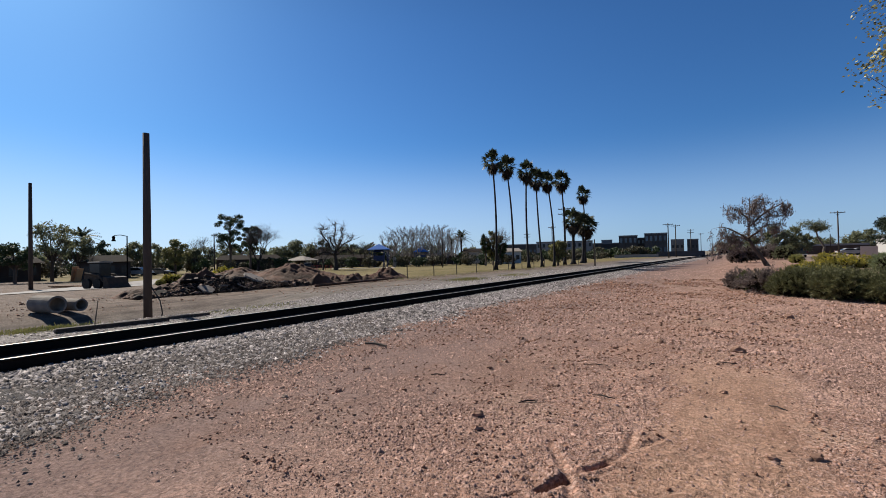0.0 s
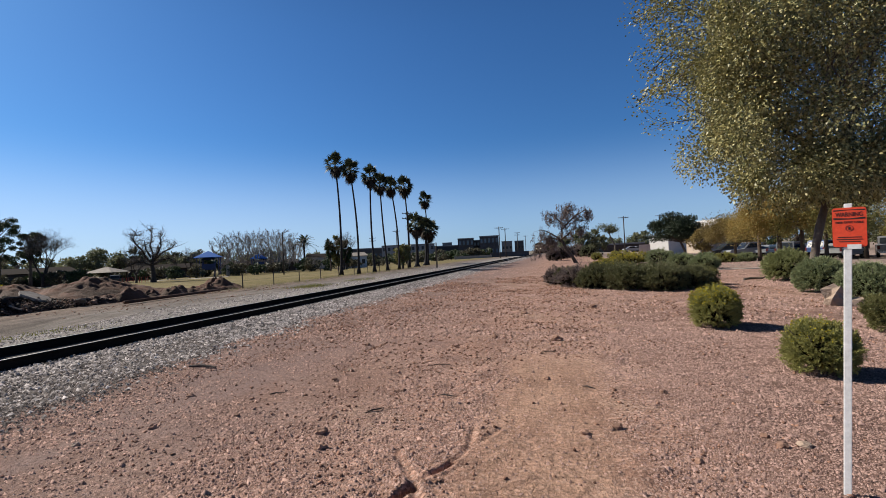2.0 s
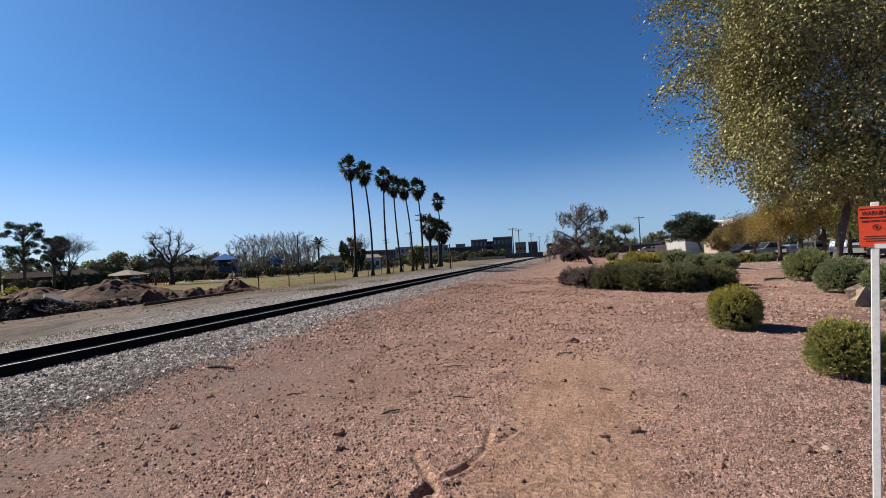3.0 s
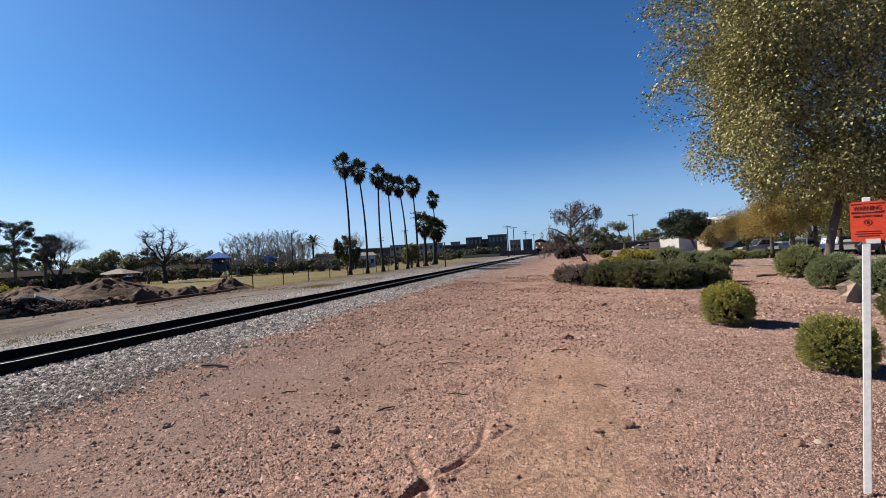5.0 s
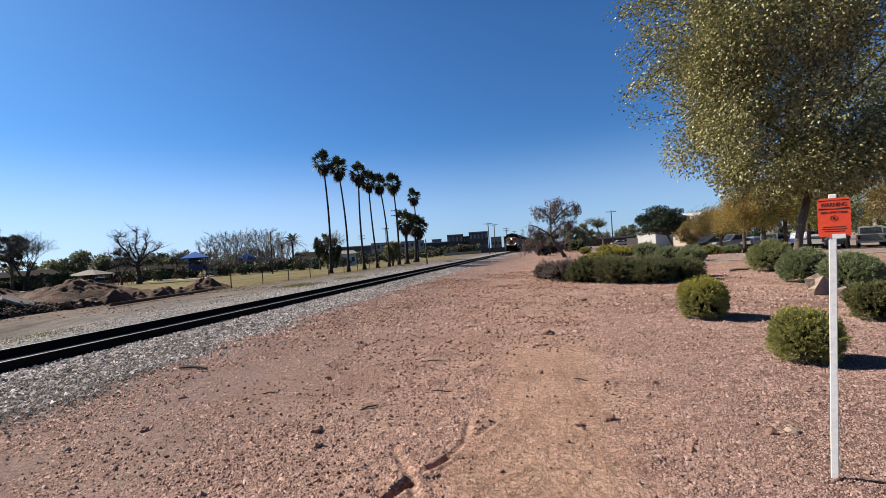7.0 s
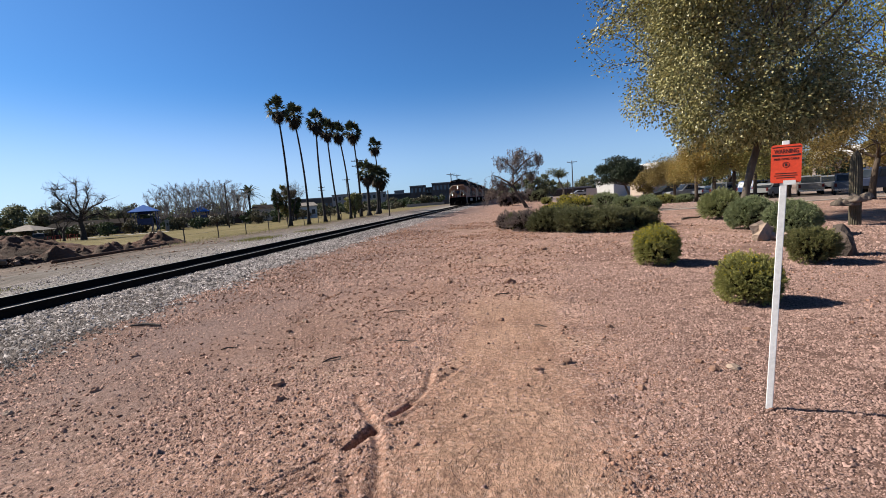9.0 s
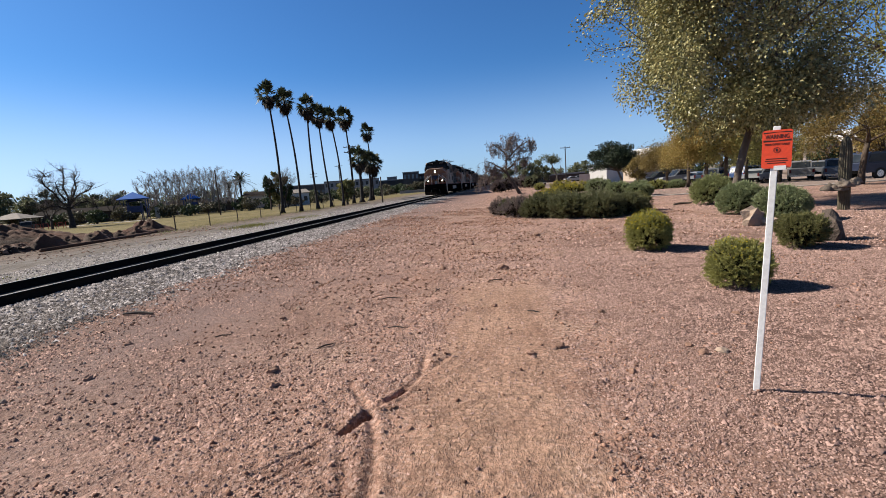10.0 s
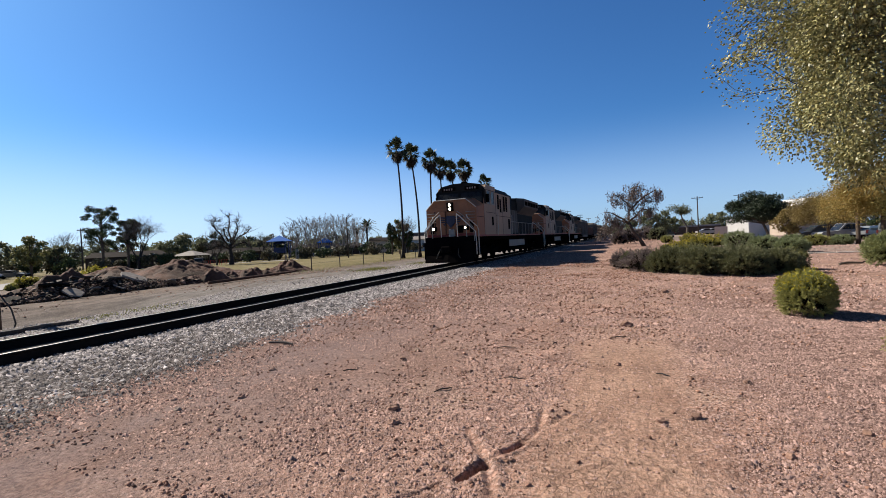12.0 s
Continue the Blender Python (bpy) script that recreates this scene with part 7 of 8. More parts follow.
def clump_tree(seed, az, d, top, width, leaf, label, n=6000, low=0.25, size=0.3, clumps=26, squat=1.0):
    """A leafy tree seen far off: limbs and uneven clumps of leaves with gaps."""
    rng = np.random.default_rng(seed)
    x, y, z = at_ground(az, d)
    h = 1.55 + d * top - z
    r = d * radians(width) / 2
    ob = thing("tree", label, "tree", pose(x, y, z))
    g = Geo().tube([(0, 0, -0.2), (0.1, 0, h * 0.3), (0, 0.1, h * 0.55)], [0.05 * r + 0.12, 0.04 * r + 0.09, 0.08], 7)
    places = []
    for k in range(clumps):
        v = Vector(rng.normal(size=3)).normalized() * rng.uniform(0.3, 1.0) ** 0.5
        c = Vector((v.x * r * 0.85, v.y * r * 0.85, h * (low + (1 - low) / 2) + v.z * h * (1 - low) / 2 * 0.85))
        rad = rng.uniform(0.18, 0.38) * r * squat
        g.tube([(0, 0, h * 0.3), c * 0.6 + Vector((0, 0, h * 0.1)), c], [0.07, 0.045, 0.02], 4, False)
        m = n // (2 * clumps)
        q = rng.normal(size=(m, 3))
        q /= np.linalg.norm(q, axis=1)[:, None]
        places.append(np.array(c) + q * (rng.uniform(0.3, 1, m) ** 0.5)[:, None] * np.array([rad, rad, rad * 0.75]))
    part("trunk", g, M["bark"], ob)
    size *= 1.3
    p = np.concatenate(places)
    part("crown", leaf_mesh("clump_leaves", rng, p, size, size * 0.5), M[leaf], ob)
    return ob


G, O, D, S = "leaf_dull", "leaf_far", "leaf_dark", "leaf_sage"
for k, (az, d, top, w, leaf, lab, n, low) in enumerate((
    (-79.0, 95, 0.045, 3.4, O, "green tree past the street", 5000, 0.2), (-76.8, 90, 0.040, 3.0, D, "dark green tree past the street", 4500, 0.15), (-74.2, 92, 0.076, 3.6, O, "airy tall green tree past the street", 4500, 0.35),
    (-72.3, 96, 0.058, 3.0, O, "airy green tree past the street", 4000, 0.3), (-70.3, 130, 0.048, 1.4, D, "dark narrow tree in the distance", 2500, 0.2), (-67.5, 120, 0.045, 2.6, O, "pale green tree past the street", 4000, 0.2),
    (-66.0, 130, 0.040, 2.2, O, "pale green tree past the street", 3500, 0.1), (-64.0, 112, 0.045, 2.9, G, "round green tree past the street", 6000, 0.12), (-62.3, 118, 0.030, 2.2, O, "olive tree past the street", 4000, 0.1),
    (-53.4, 150, 0.032, 3.0, O, "olive tree behind the park", 4500, 0.05), (-51.3, 150, 0.048, 2.6, O, "tall olive tree behind the shelter", 5000, 0.1), (-49.6, 155, 0.037, 2.2, O, "olive tree behind the park", 4000, 0.05),
    (-48.2, 160, 0.046, 1.6, D, "dark tree behind the park", 3000, 0.1), (-45.6, 160, 0.034, 2.4, O, "olive tree behind the park", 4000, 0.05), (-44.4, 165, 0.038, 1.8, D, "dark green tree behind the park", 3500, 0.05),
    (-42.6, 165, 0.034, 2.2, O, "olive tree behind the park", 4000, 0.05), (-30.0, 180, 0.022, 2.4, O, "low olive tree in the distance", 3000, 0.05), (-27.3, 98, 0.056, 2.0, "leaf_dull", "dark green tree beside the palms", 6000, 0.1), (-26.3, 97, 0.048, 1.5, D, "dark green tree beside the palms", 5000, 0.15), (-28.2, 97, 0.05, 1.3, D, "dark green tree beside the palms", 3000, 0.3),
    (-19.4, 61, 0.030, 2.4, "leaf_dull", "round olive tree among the palms", 5000, 0.1), (-24.0, 170, 0.013, 2.0, O, "low tree in front of the far blocks", 2500, 0.05), (-17.0, 170, 0.012, 2.0, O, "low tree in front of the far blocks", 2500, 0.05), (-13.3, 165, 0.010, 2.0, D, "low dark tree in front of the far blocks", 2500, 0.05), (-10.5, 170, 0.012, 2.4, "leaf_scrub", "low brown shrubby tree in front of the dark blocks", 2500, 0.05),
    (-2.0, 330, 0.016, 1.6, O, "far tree beside the track", 2000, 0.0), (-0.9, 260, 0.022, 1.6, O, "far tree beside the track", 2500, 0.0), (0.6, 200, 0.030, 2.0, O, "far olive tree past the dry tree", 3000, 0.05), (2.6, 95, 0.048, 2.4, O, "olive tree past the dry tree", 5000, 0.05), (3.9, 100, 0.042, 2.6, O, "olive tree past the dry tree", 5000, 0.1), (4.9, 130, 0.028, 1.6, O, "olive tree in the distance", 3000, 0.1),
    (8.6, 190, 0.026, 2.2, O, "far green tree on the skyline", 3000, 0.0), (9.8, 180, 0.030, 2.0, O, "far green tree on the skyline", 3000, 0.0), (6.3, 200, 0.020, 2.4, O, "far green tree on the skyline", 3000, 0.0),
    (15.6, 66, 0.034, 3.4, "leaf_brown", "low olive-brown tree beside the pine", 6000, 0.15), (12.9, 140, 0.02, 2.2, O, "far green tree on the skyline", 2500, 0.0), (36.0, 60, 0.075, 5.0, "leaf_orange", "olive-brown tree past the parked cars", 8000, 0.25), (41.0, 60, 0.08, 5.0, O, "green tree past the parked cars", 8000, 0.2))):
    clump_tree(400 + k, az, d, top, w, leaf, lab, n, low, 0.0032 * d if d > 70 else 0.22, 22 + 4 * (k % 3))


for k in range(46):
    az = -81 + 1.05 * k + 0.35 * math.sin(k * 5.1)
    clump_tree(700 + k, az, 172 + 14 * math.sin(k * 2.3), 0.019 + 0.014 * abs(math.sin(k * 1.9)), 2.5, (O, O, "leaf_grey", D, O)[k % 5], "low hazy tree on the far skyline", 2300, 0.0, 0.6, 20)
for k in range(9):
    clump_tree(760 + k, 18.5 + 1.7 * k, 92 + 5 * math.sin(k * 2.1), 0.026 + 0.012 * abs(math.sin(k * 1.7)), 2.6, (O, "leaf_olive", D)[k % 3], "green tree behind the car park", 3500, 0.0, 0.3, 22)

for k in range(44):  # low growth that closes the view under the crowns
    az = -82 + 1.62 * k + 0.4 * math.sin(k * 3.7)
    clump_tree(800 + k, az, (118 if az < -52 else 126) + 6 * math.sin(k * 1.3) + (0 if az < -24 else 30), 0.001 + 0.006 * abs(math.sin(k * 2.7)), 2.2, ("leaf_scrub", D, "leaf_scrub", D, "leaf_scrub")[k % 5], "low tangled brush along the far side of the park", 1500, 0.0, 0.42, 16)

for k in range(13):  # dark scrub before the far blocks
    az = -25.5 + 1.4 * k + 0.3 * math.sin(k * 2.9)
    clump_tree(870 + k, az, 176 + 8 * math.sin(k * 1.7), 0.006 + 0.007 * abs(math.sin(k * 2.2)), 1.9, (D, "leaf_scrub", "leaf_scrub")[k % 3], "dark scrubby tree before the far blocks", 2200, 0.0, 0.45, 18)


def tufted_pine(seed, az, d, top, width, label):
    """A tall open tree whose needles sit in separate dark tufts on bare limbs."""
    rng = np.random.default_rng(seed)
    x, y, z = at_ground(az, d)
    h, r = 1.55 + d * top - z, d * radians(width) / 2
    ob = thing("pine_tree", label, "tree", pose(x, y, z))
    g, places = Geo(), []
    g.tube([(0, 0, -0.2), (0.2, 0, h * 0.3), (0.1, 0, h * 0.6), (0.3, 0, h * 0.92)], [0.34, 0.26, 0.2, 0.08], 8)
    for k in range(40):
        t = rng.uniform(0.4, 1.0)
        a = rng.uniform(0, 6.283)
        reach = r * (0.95 - 0.5 * max(0, t - 0.6)) * rng.uniform(0.35, 1.0)
        e = Vector((math.cos(a) * reach, math.sin(a) * reach, h * t))
        g.tube([(0.15, 0, h * (t - 0.16)), e * 0.55 + Vector((0, 0, h * t * 0.42)), e], [0.09, 0.06, 0.03], 5, False)
        rad = rng.uniform(0.08, 0.17) * r * 1.35
        q = rng.normal(size=(260, 3))
        q /= np.linalg.norm(q, axis=1)[:, None]
        places.append(np.array(e) + q * (rng.uniform(0.2, 1, 260) ** 0.5)[:, None] * np.array([rad * 1.2, rad * 1.2, rad * 0.8]))
    part("trunk", g, M["bark"], ob)
    part("crown", leaf_mesh("pine_needles", rng, np.concatenate(places), 0.35, 0.12), M["leaf_dark"], ob)


tufted_pine(501, -58.6, 120, 0.090, 3.6, "tall open pine with dark needle tufts")
tufted_pine(502, -56.5, 122, 0.074, 2.6, "lower open pine with dark needle tufts")


def umbrella_pine():
    """The dark flat-topped pine beside the pinkish building."""
    rng = np.random.default_rng(510)
    x, y, z = at_ground(13.6, 78)
    ob = thing("pine_tree", "dark green flat-topped pine with a leaning trunk", "tree", pose(x, y, z))
    g = Geo().tube([(0, 0, -0.1), (0.1, 0, 1.0), (-0.35, 0, 2.2), (-0.9, 0, 3.4)], [0.24, 0.19, 0.16, 0.1], 8)
    places = []
    for k in range(60):
        a, t = rng.uniform(0, 6.283), rng.uniform(0, 1) ** 0.6
        c = Vector((-0.75 + math.cos(a) * 3.7 * t, math.sin(a) * 3.2 * t, 3.0 + rng.uniform(0, 1) * 3.8 * (1 - 0.55 * t * t)))
        g.tube([(-0.35, 0, 2.3), c * 0.6 + Vector((-0.2, 0, 1.0)), c], [0.08, 0.05, 0.02], 4, False)
        q = rng.normal(size=(420, 3))
        q /= np.linalg.norm(q, axis=1)[:, None]
        places.append(np.array(c) + q * (rng.uniform(0.2, 1, 420) ** 0.5)[:, None] * np.array([1.15, 1.15, 0.62]))
    part("trunk", g, M["bark"], ob)
    part("crown", leaf_mesh("pine_needles", rng, np.concatenate(places), 0.26, 0.11), M["leaf_pine"], ob)
    x, y, z = at_ground(6.3, 112)
    ob = thing("pine_tree", "leaning sparse pine with a bent pale trunk", "tree", pose(x, y, z))
    g = Geo().tube([(0, 0, -0.1), (0.3, 0, 1.8), (-0.6, 0, 3.6), (-1.0, 0, 5.6)], [0.26, 0.2, 0.16, 0.08], 8)
    places = []
    for k in range(12):
        c = Vector((-1.0 + rng.uniform(-2.2, 1.6), rng.uniform(-1, 1), 5.6 + rng.uniform(-0.6, 0.9)))
        g.tube([(-0.8, 0, 4.6), c], [0.06, 0.02], 4, False)
        q = rng.normal(size=(200, 3))
        places.append(np.array(c) + q * np.array([0.5, 0.5, 0.28]))
    part("trunk", g, M["twig"], ob)
    part("crown", leaf_mesh("pine_needles", rng, np.concatenate(places), 0.3, 0.12), M["leaf_far"], ob)


umbrella_pine()


def date_palm(az, d, top, r, label):
    rng = np.random.default_rng(int(-az * 7))
    x, y, z = at_ground(az, d)
    h = 1.55 + d * top - z
    ob = thing("date_palm", label, "palm tree", pose(x, y, z))
    part("trunk", Geo().tube([(0, 0, -0.2), (0, 0, h * 0.5), (0, 0, h)], [0.35, 0.28, 0.3], 9), M["palm_trunk"], ob)
    v, f = [], []
    for i in range(44):
        a, e = i * 2.399, radians(rng.uniform(-30, 75))
        way = np.array([math.cos(a) * math.cos(e), math.sin(a) * math.cos(e), math.sin(e)])
        side = np.array([-math.sin(a), math.cos(a), 0.0])
        for j in range(9):
            t = (j + 1) / 9
            c = np.array([0, 0, h]) + way * r * t - np.array([0, 0, 0.35 * r * t * t])
            for s in (-1, 1):
                tip = c + (side * s * 0.9 + way * 0.5) * r * 0.2 * (1.15 - t) - np.array([0, 0, 0.03 * r])
                k = len(v)
                v += [c - way * 0.03 * r, c + way * 0.03 * r, tip, tip - way * 0.015 * r]
                f.append((k, k + 1, k + 2, k + 3))
    part("crown", raw_mesh("date_fronds", np.array(v), np.array(f)), M["palm_leaf"], ob)


date_palm(-31.2, 150, 0.040, 4.4, "feathery date palm behind the park")
date_palm(-32.4, 155, 0.033, 2.2, "feathery date palm behind the park")
date_palm(-71.9, 100, 0.046, 3.0, "feathery date palm past the street")


# ---- the dry leaning tree and brush by the track ----
def dry_tree():
    rng = np.random.default_rng(520)
    ob = thing("dry_tree", "half-dead leaning tree with drooping grey-brown foliage", "tree", pose(1.8, 52.2, 0))
    g, tips = Geo(), []
    fork = Vector((-1.43, 0.1, 2.6))
    g.tube([(0, 0, -0.1), (-0.4, 0, 0.7), (-1.05, 0.05, 1.7), fork], [0.24, 0.18, 0.15, 0.14], 9)
    limbs = [((-1.15, 0.1, 2.6), (-0.95, 0.2, 4.4), (-1.0, 0, 6.3)), ((-1.15, 0.1, 2.6), (-2.3, -0.3, 3.5), (-3.5, -0.2, 3.8)), ((-1.0, 0.1, 3.8), (0.3, 0.3, 5.2), (1.4, 0.2, 5.8), (1.9, 0.2, 5.4)),
             ((-1.15, 0.1, 2.6), (0.0, -0.4, 3.7), (1.3, -0.6, 3.9)), ((-1.0, 0.1, 4.2), (-1.9, 0.4, 5.4), (-2.5, 0.5, 5.7)), ((-1.1, 0.1, 2.4), (-2.4, 0.3, 2.9), (-3.5, 0.6, 2.6), (-4.2, 0.6, 1.8)), ((-0.9, 0.0, 5.0), (-0.4, -0.3, 6.1), (0.1, -0.4, 6.3))]
    for pts in limbs:
        pts = [Vector(p) - Vector((0.28, 0, 0)) for p in pts]
        fine = []
        for a, b in zip(pts, pts[1:]):
            fine += [a.lerp(b, t) + Vector(rng.normal(scale=0.05, size=3)) for t in (0, 0.35, 0.7)]
        fine.append(pts[-1])
        n = len(fine)
        g.tube(fine, [0.1 - 0.085 * i / n for i in range(n)], 6, False)
        for i, p in enumerate(fine):
            if i < 2:
                continue
            for k in range(6):
                s = p + Vector(rng.normal(scale=0.3, size=3))
                e = s + Vector((rng.normal(scale=0.12), rng.normal(scale=0.12), -rng.uniform(0.35, 0.95) * (1.0 + 0.16 * max(-p.x - 1.5, 0.0))))
                g.tube([p, s, e], [0.02, 0.012, 0.005], 3, False)
                for t in (0.3, 0.6, 0.9, 1.0):
                    tips.append((s.lerp(e, t), Vector((0, 0, -1))))
    part("trunk", g, M["bark"], ob, smooth=True)
    p, w = spray(rng, tips, 9000, 0.09)
    part("crown", leaf_mesh("dry_leaves", rng, p, 0.17, 0.062, 0.5, w), M["leaf_grey"], ob, "drooping dry grey-brown leaves")


dry_tree()
for k, (az, d, r, h) in enumerate(((-0.75, 64, 1.0, 1.9), (0.2, 66, 1.3, 2.2), (0.9, 75, 1.5, 2.4), (2.6, 84, 1.4, 2.2), (3.4, 80, 1.6, 2.4), (2.0, 88, 1.8, 2.8), (-0.6, 100, 1.3, 2.4))):
    x, y, _ = polar(az, d)
    shrub(540 + k, x, y, r, h, "leaf_grey" if k not in (4,) else "leaf_far", "dry brown brush beside the track", 4500, 0.16, group="brush by the track")


# ---- saguaro and boulders ----
def saguaro():
    ob = thing("saguaro_cactus", "grey-green ribbed saguaro with stubby low arms", "cactus", pose(9.56, 14.5, 0))

    def ribbed(pts, radii, n=36):
        g = Geo()
        for i, (p, r) in enumerate(zip(pts, radii)):
            for s in range(n):
                a = 6.283 * s / n
                q = r * (1.0 if s % 2 else 0.86)
                g.v.append((p[0] + math.cos(a) * q, p[1] + math.sin(a) * q, p[2]))
        for i in range(len(pts) - 1):
            g.f += [(i * n + s, i * n + (s + 1) % n, (i + 1) * n + (s + 1) % n, (i + 1) * n + s) for s in range(n)]
        g.f.append(tuple(range((len(pts) - 1) * n, len(pts) * n)))
        return g

    zs = [-0.05, 0.25, 0.6, 0.95, 1.3, 1.6, 1.85, 2.0, 2.07]
    part("stem", ribbed([(0, 0, z) for z in zs], [0.145, 0.14, 0.14, 0.145, 0.15, 0.145, 0.125, 0.08, 0.02]), M["cactus"], ob, "ribbed upright stem")
    for x, y, z, r in ((-0.42, -0.1, 0.62, 0.17), (-0.26, -0.18, 0.6, 0.15), (-0.14, -0.22, 0.7, 0.17), (0.06, -0.24, 0.72, 0.15), (0.18, -0.16, 0.78, 0.12)):
        part("arm", Geo().lump((x, y, z), (r * 1.25, r, r), x * 9, 0.3, 3, 0.25), M["cactus_arm"], ob, "stubby knobbly arm", smooth=True)


M["cactus"] = surf("cactus_skin", (0.075, 0.066, 0.042), (0.13, 0.108, 0.074), 4.0, 40.0, 0.8, bump=0.5)
M["cactus_arm"] = surf("cactus_arm_skin", (0.16, 0.125, 0.10), (0.10, 0.08, 0.064), 7.0, 40.0, 0.85, bump=0.8, depth=0.03)
saguaro()
for x, y, sx, sy, sz, lab in ((6.02, 12.2, 0.25, 0.22, 0.29, "pale tan boulder among the shrubs"), (5.95, 9.35, 0.2, 0.22, 0.36, "tan boulder behind a green shrub, dark with painted shade"), (6.3, 12.1, 0.2, 0.18, 0.13, "small pale boulder among the shrubs")):
    single("boulder", Geo().lump((0, 0, sz * 0.5), (sx, sy, sz), x * 5, 0.32, 2, 0.55), M["shaded_boulder" if "dark" in lab else "boulder"], lab, "boulder", pose(x, y, 0))
g = Geo().tube([(0, 0, 0.03), (0.3, 0.1, 0.06), (0.7, 0.0, 0.05), (0.95, 0.2, 0.1)], [0.04, 0.045, 0.035, 0.015], 6)
single("branch", g, M["twig"], "bare pale branch lying on the gravel", "branch", pose(7.0, 20.3, 0, 0, 0, 10))


# ---- parked vehicles ----
def wheels(ob, xs, half, r):
    for x0 in xs:
        for s in (-1, 1):
            tyre = part("wheel", Geo().tube([(x0, s * (half - 0.2), r), (x0, s * half, r)], r, 18), M["tyre"], ob)
            part("rim", Geo().tube([(x0, s * half, r), (x0, s * (half + 0.015), r)], r * 0.6, 14), M["chrome"], tyre, "bright wheel rim")


def vehicle(kind, paint, label, m):
    """A parked car; its length along x, nose at +x."""
    ob = thing({"pickup": "pickup_truck", "suv": "suv", "sedan": "car"}[kind], label, "vehicle", m, group="parked vehicles")
    if kind == "pickup":
        L, W, r = 2.85, 0.98, 0.39
        body = [(-L, 0.5), (-L, 1.12), (-0.75, 1.12), (0.95, 1.12), (1.1, 1.1), (L - 0.15, 1.02), (L, 0.85), (L, 0.45)]
        top = [(-0.8, 1.12), (-0.62, 1.8), (-0.4, 1.88), (0.45, 1.88), (1.15, 1.12)]
        glassy = [(-0.66, 1.22), (-0.52, 1.72), (0.42, 1.74), (0.92, 1.22)]
    elif kind == "suv":
        L, W, r = 2.4, 0.95, 0.37
        body = [(-L, 0.45), (-L - 0.02, 1.05), (1.15, 1.05), (L - 0.2, 0.95), (L, 0.75), (L, 0.4)]
        top = [(-L + 0.03, 1.05), (-L + 0.25, 1.68), (-L + 0.5, 1.75), (0.3, 1.74), (1.15, 1.05)]
        glassy = [(-L + 0.25, 1.13), (-L + 0.42, 1.6), (0.25, 1.62), (0.9, 1.13)]
    else:
        L, W, r = 2.3, 0.9, 0.33
        body = [(-L, 0.4), (-L, 0.9), (-1.55, 0.98), (1.0, 0.95), (L - 0.2, 0.78), (L, 0.6), (L, 0.35)]
        top = [(-1.6, 0.97), (-0.85, 1.4), (-0.4, 1.45), (0.25, 1.42), (1.05, 0.95)]
        glassy = [(-1.3, 1.03), (-0.78, 1.34), (0.2, 1.35), (0.8, 1.02)]
    n = Nodes("shaded_car_paint")
    n.bsdf.inputs["Coat Weight"].default_value = 0.25
    # paint cut to 0.6, which puts the trees' shade into it
    mat = n.done(n.value(tuple(0.6 * c for c in paint), n.noise(3.0), 0.9, 1.1), 0.45, 0.0, 0.4)
    part("body", Geo().prism(body, -W, W, "y"), mat, ob)
    part("cabin", Geo().prism(top, -W * 0.86, W * 0.86, "y"), mat, ob)
    for s in (-1, 1):
        yy = s * W * 0.865
        part("side_window", Geo().prism(glassy, min(yy, yy + s * 0.012), max(yy, yy + s * 0.012), "y"), M["glass"], ob)
        part("head_lamp", Geo().box(L - 0.05, L + 0.02, *sorted((s * W * 0.55, s * W * 0.92)), 0.68, 0.85), M["chrome"], ob)
        part("tail_lamp", Geo().box(-L - 0.025, -L + 0.02, *sorted((s * W * 0.8, s * W * 0.97)), 0.75, 1.05), M["tail_red"], ob, "red tail lamp")
    (ax, az_), (bx, bz) = top[-1], top[-2]
    part("windscreen", Geo().add([(ax - 0.03, -W * 0.78, az_ + 0.05), (ax - 0.03, W * 0.78, az_ + 0.05), (bx + 0.08, W * 0.74, bz - 0.04), (bx + 0.08, -W * 0.74, bz - 0.04)], [(0, 1, 2, 3)]), M["glass"], ob)
    (ax, az_), (bx, bz) = top[0], top[1]
    part("rear_window", Geo().add([(ax - 0.01, -W * 0.75, az_ + 0.1), (bx - 0.02, -W * 0.72, bz - 0.06), (bx - 0.02, W * 0.72, bz - 0.06), (ax - 0.01, W * 0.75, az_ + 0.1)], [(0, 1, 2, 3)]), M["glass"], ob)
    part("bumper", Geo().box(-L - 0.08, -L + 0.05, -W * 0.95, W * 0.95, 0.4, 0.6, None, 0.03), M["chrome"] if kind == "pickup" else M["loco_black"], ob)
    part("bumper", Geo().box(L - 0.05, L + 0.08, -W * 0.95, W * 0.95, 0.35, 0.58, None, 0.03), M["loco_black"], ob)
    wheels(ob, (-L * 0.6, L * 0.62), W, r)
    return ob


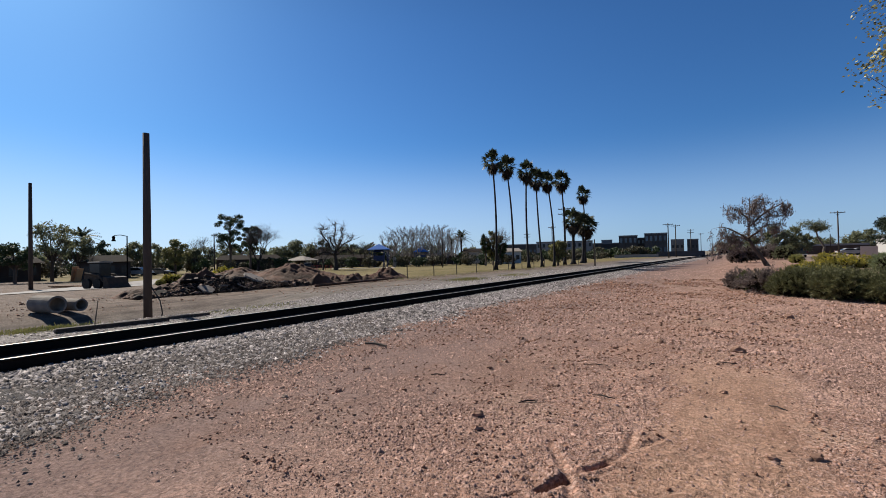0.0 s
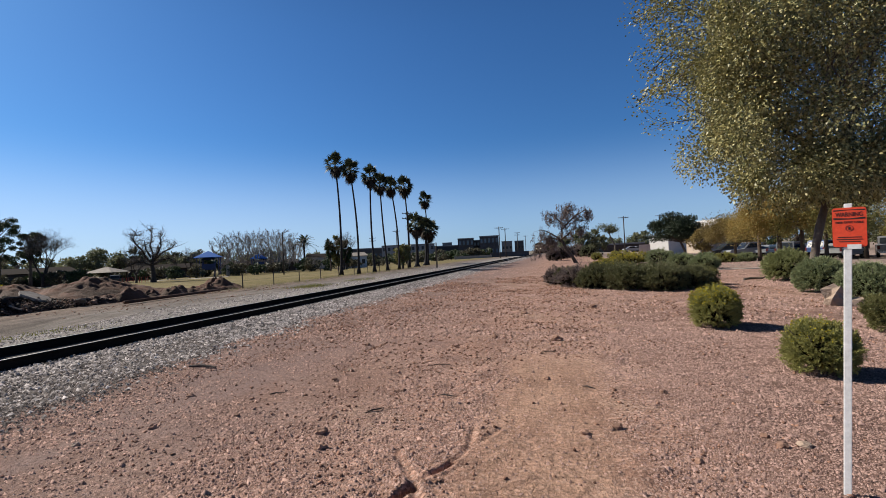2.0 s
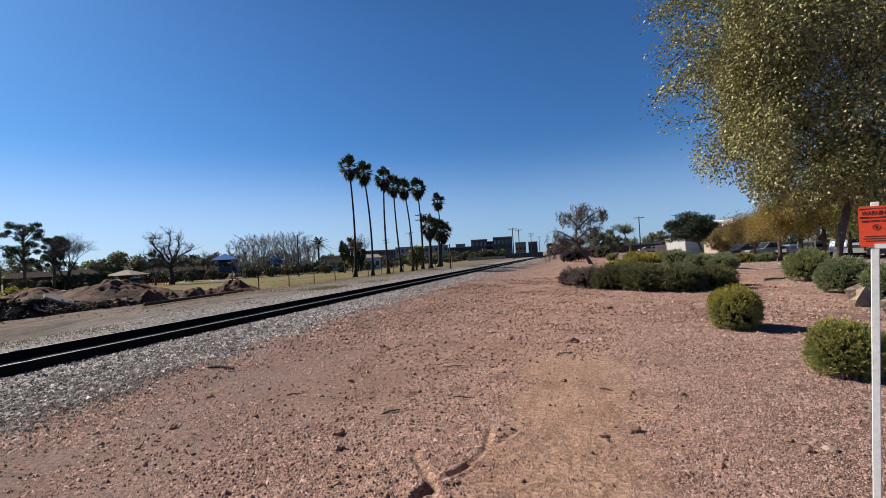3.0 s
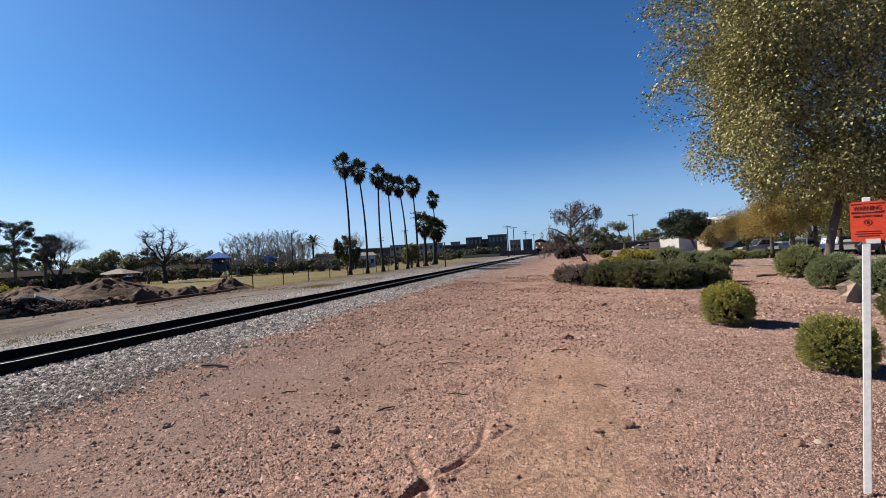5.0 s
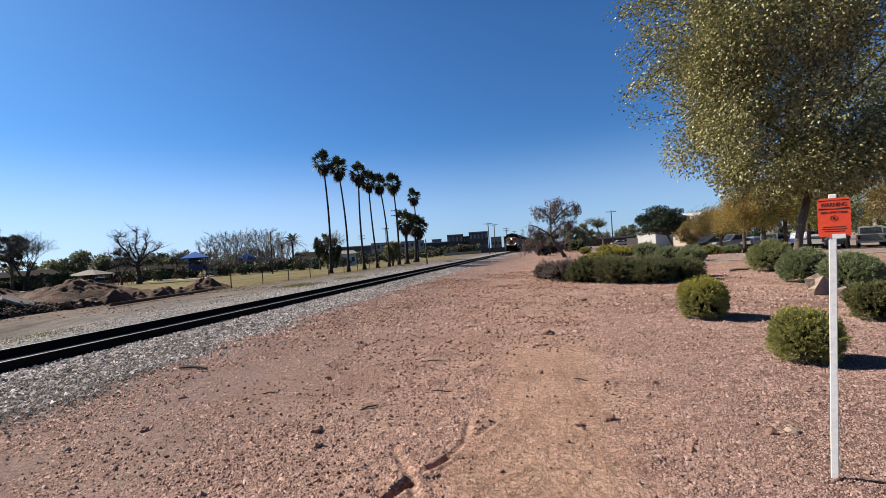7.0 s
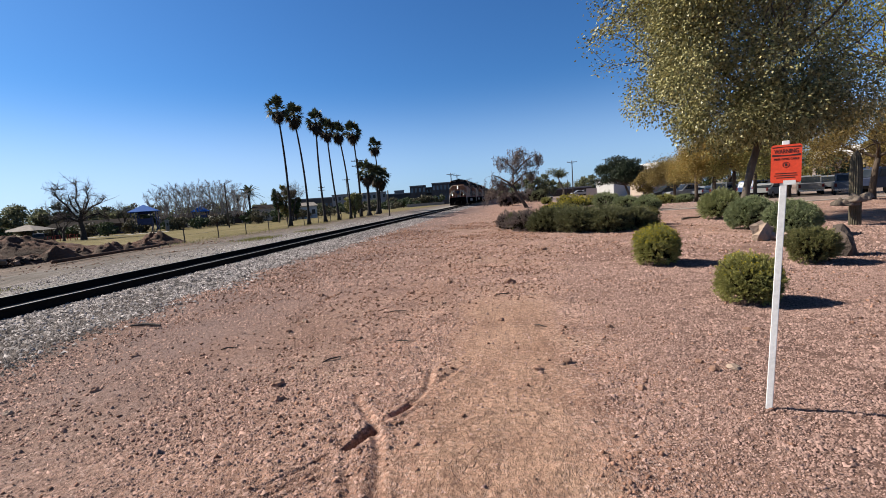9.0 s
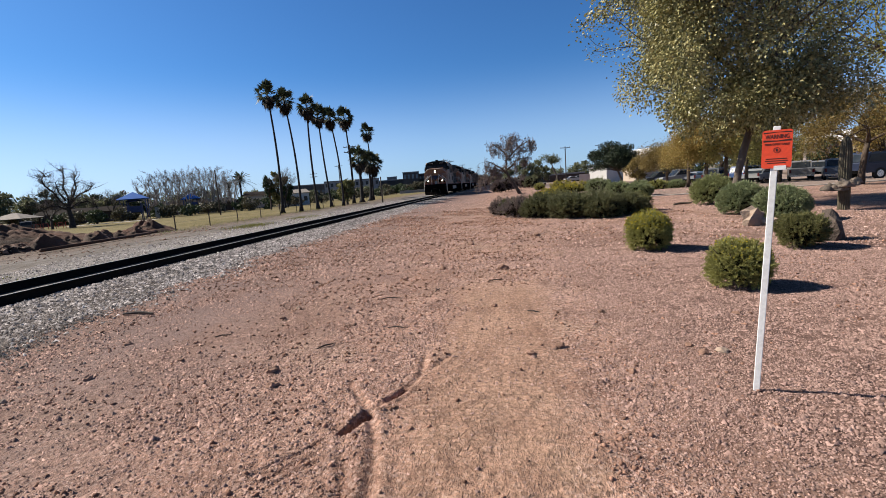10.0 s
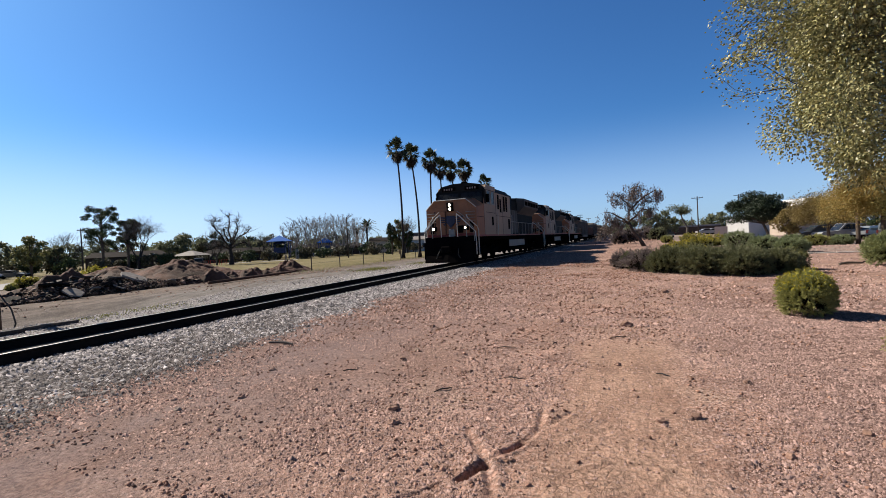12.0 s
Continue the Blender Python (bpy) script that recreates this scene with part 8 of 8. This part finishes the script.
for az, d, kind, paint, lab, turn in (
    (30.2, 58.5, "pickup", (0.30, 0.30, 0.31), "silver pickup truck parked with its tail to the shrubs", 62), (32.9, 55.5, "pickup", (0.13, 0.16, 0.21), "blue-grey pickup truck in the car park", 60), (31.6, 63.0, "suv", (0.28, 0.285, 0.30), "silver suv in the car park", 60),
    (36.4, 42.0, "suv", (0.015, 0.025, 0.06), "dark blue suv in the car park", 8), (27.7, 60.0, "suv", (0.03, 0.03, 0.035), "black suv in the car park", 62), (26.2, 61.0, "suv", (0.03, 0.08, 0.22), "blue suv in the car park", 30),
    (27.0, 55.0, "sedan", (0.34, 0.35, 0.36), "silver car in the car park", 40), (24.4, 64.0, "sedan", (0.05, 0.05, 0.055), "black car in the car park", 40), (23.2, 64.0, "suv", (0.10, 0.11, 0.12), "dark grey suv in the car park", 50),
    (22.1, 66.0, "sedan", (0.05, 0.08, 0.13), "dark blue car in the car park", 60), (21.2, 67.0, "sedan", (0.34, 0.36, 0.38), "silver car in the car park", 50), (19.7, 66.0, "pickup", (0.36, 0.36, 0.36), "pale grey pickup truck in the car park", 190), (17.6, 72.0, "suv", (0.03, 0.03, 0.035), "black suv in the car park", 190), (25.3, 70.0, "suv", (0.4, 0.4, 0.4), "white suv in the car park", 60), (20.4, 75.0, "suv", (0.05, 0.05, 0.06), "black suv in the car park", 60),
    (39.0, 44.0, "pickup", (0.2, 0.2, 0.2), "grey pickup truck in the car park", 60), (4.3, 108.0, "pickup", (0.06, 0.07, 0.06), "dark pickup truck parked far off", 100), (3.2, 106.0, "suv", (0.05, 0.05, 0.05), "dark suv parked far off", 100),
    (8.3, 125.0, "sedan", (0.5, 0.5, 0.5), "silver car parked far off", 10), (9.0, 128.0, "sedan", (0.4, 0.4, 0.42), "grey car parked far off", 10), (-67.3, 104.0, "suv", (0.75, 0.75, 0.75), "white suv on the street", 40), (-65.4, 106.0, "sedan", (0.1, 0.1, 0.1), "dark car on the street", 40), (-74.6, 128.0, "sedan", (0.7, 0.7, 0.7), "white car on the street", 100),
    (-51.3, 112.0, "sedan", (0.05, 0.05, 0.05), "dark car beside the shelter", 130), (-49.9, 114.0, "suv", (0.06, 0.06, 0.06), "dark suv beside the shelter", 130)):
    x, y, _ = polar(az, d)
    vehicle(kind, paint, lab, pose(x, y, gz(x, y) + (0.05 if az < -60 else 0.0), 0, 0, turn))


# ---- weeds ----
def weeds(x, y, r, n, h, seed, leaf, label):
    rng = np.random.default_rng(seed)
    p = np.stack([rng.normal(scale=r, size=n), rng.normal(scale=r * 1.6, size=n), np.zeros(n)], 1)
    up = np.tile([0.0, 0.0, 1.0], (n, 1))
    single("weeds", leaf_mesh("weeds", rng, p, h, 0.02, 0.0, up), M[leaf], label, "weeds", pose(x, y, gz(x, y)), kind="stuff")


weeds(-13.9, 3.6, 0.3, 1500, 0.06, 1, "grass", "patch of low green weeds beside the track")
weeds(-13.2, 7.8, 0.25, 160, 0.06, 2, "grass", "patch of low green weeds beside the track")
weeds(-13.3, 9.4, 0.35, 220, 0.06, 3, "grass", "patch of low green weeds beside the track")
weeds(-14.8, 25.0, 0.5, 900, 0.16, 4, "grass", "tuft of green weeds beside the track")
weeds(-14.2, 31.0, 0.6, 400, 0.14, 5, "grass", "tuft of green weeds beside the track")
for k in range(7):
    weeds(-19.4 - 0.5 * (k % 3), 26.0 + 5.5 * k, 1.1, 300, 0.14, 10 + k, "grass", "strip of dry weeds along the lawn's edge")
shrub(560, -45.6, 22.0, 1.05, 0.95, "leaf_yellow", "yellow flowering shrub on the building site", 4000, 0.12, 400, group="shrubs past the track").location.z = gz(-45.6, 22.0)
shrub(561, -34.5, 20.6, 1.1, 1.25, "leaf_yellow", "yellow flowering shrub behind the rubble", 4000, 0.12, 500, group="shrubs past the track").location.z = gz(-34.5, 20.6)
shrub(562, -48.5, 22.2, 0.5, 0.6, "leaf_green", "small green shrub on the building site", 2000, 0.12, 0, group="shrubs past the track").location.z = gz(-48.5, 22.2)


motions()
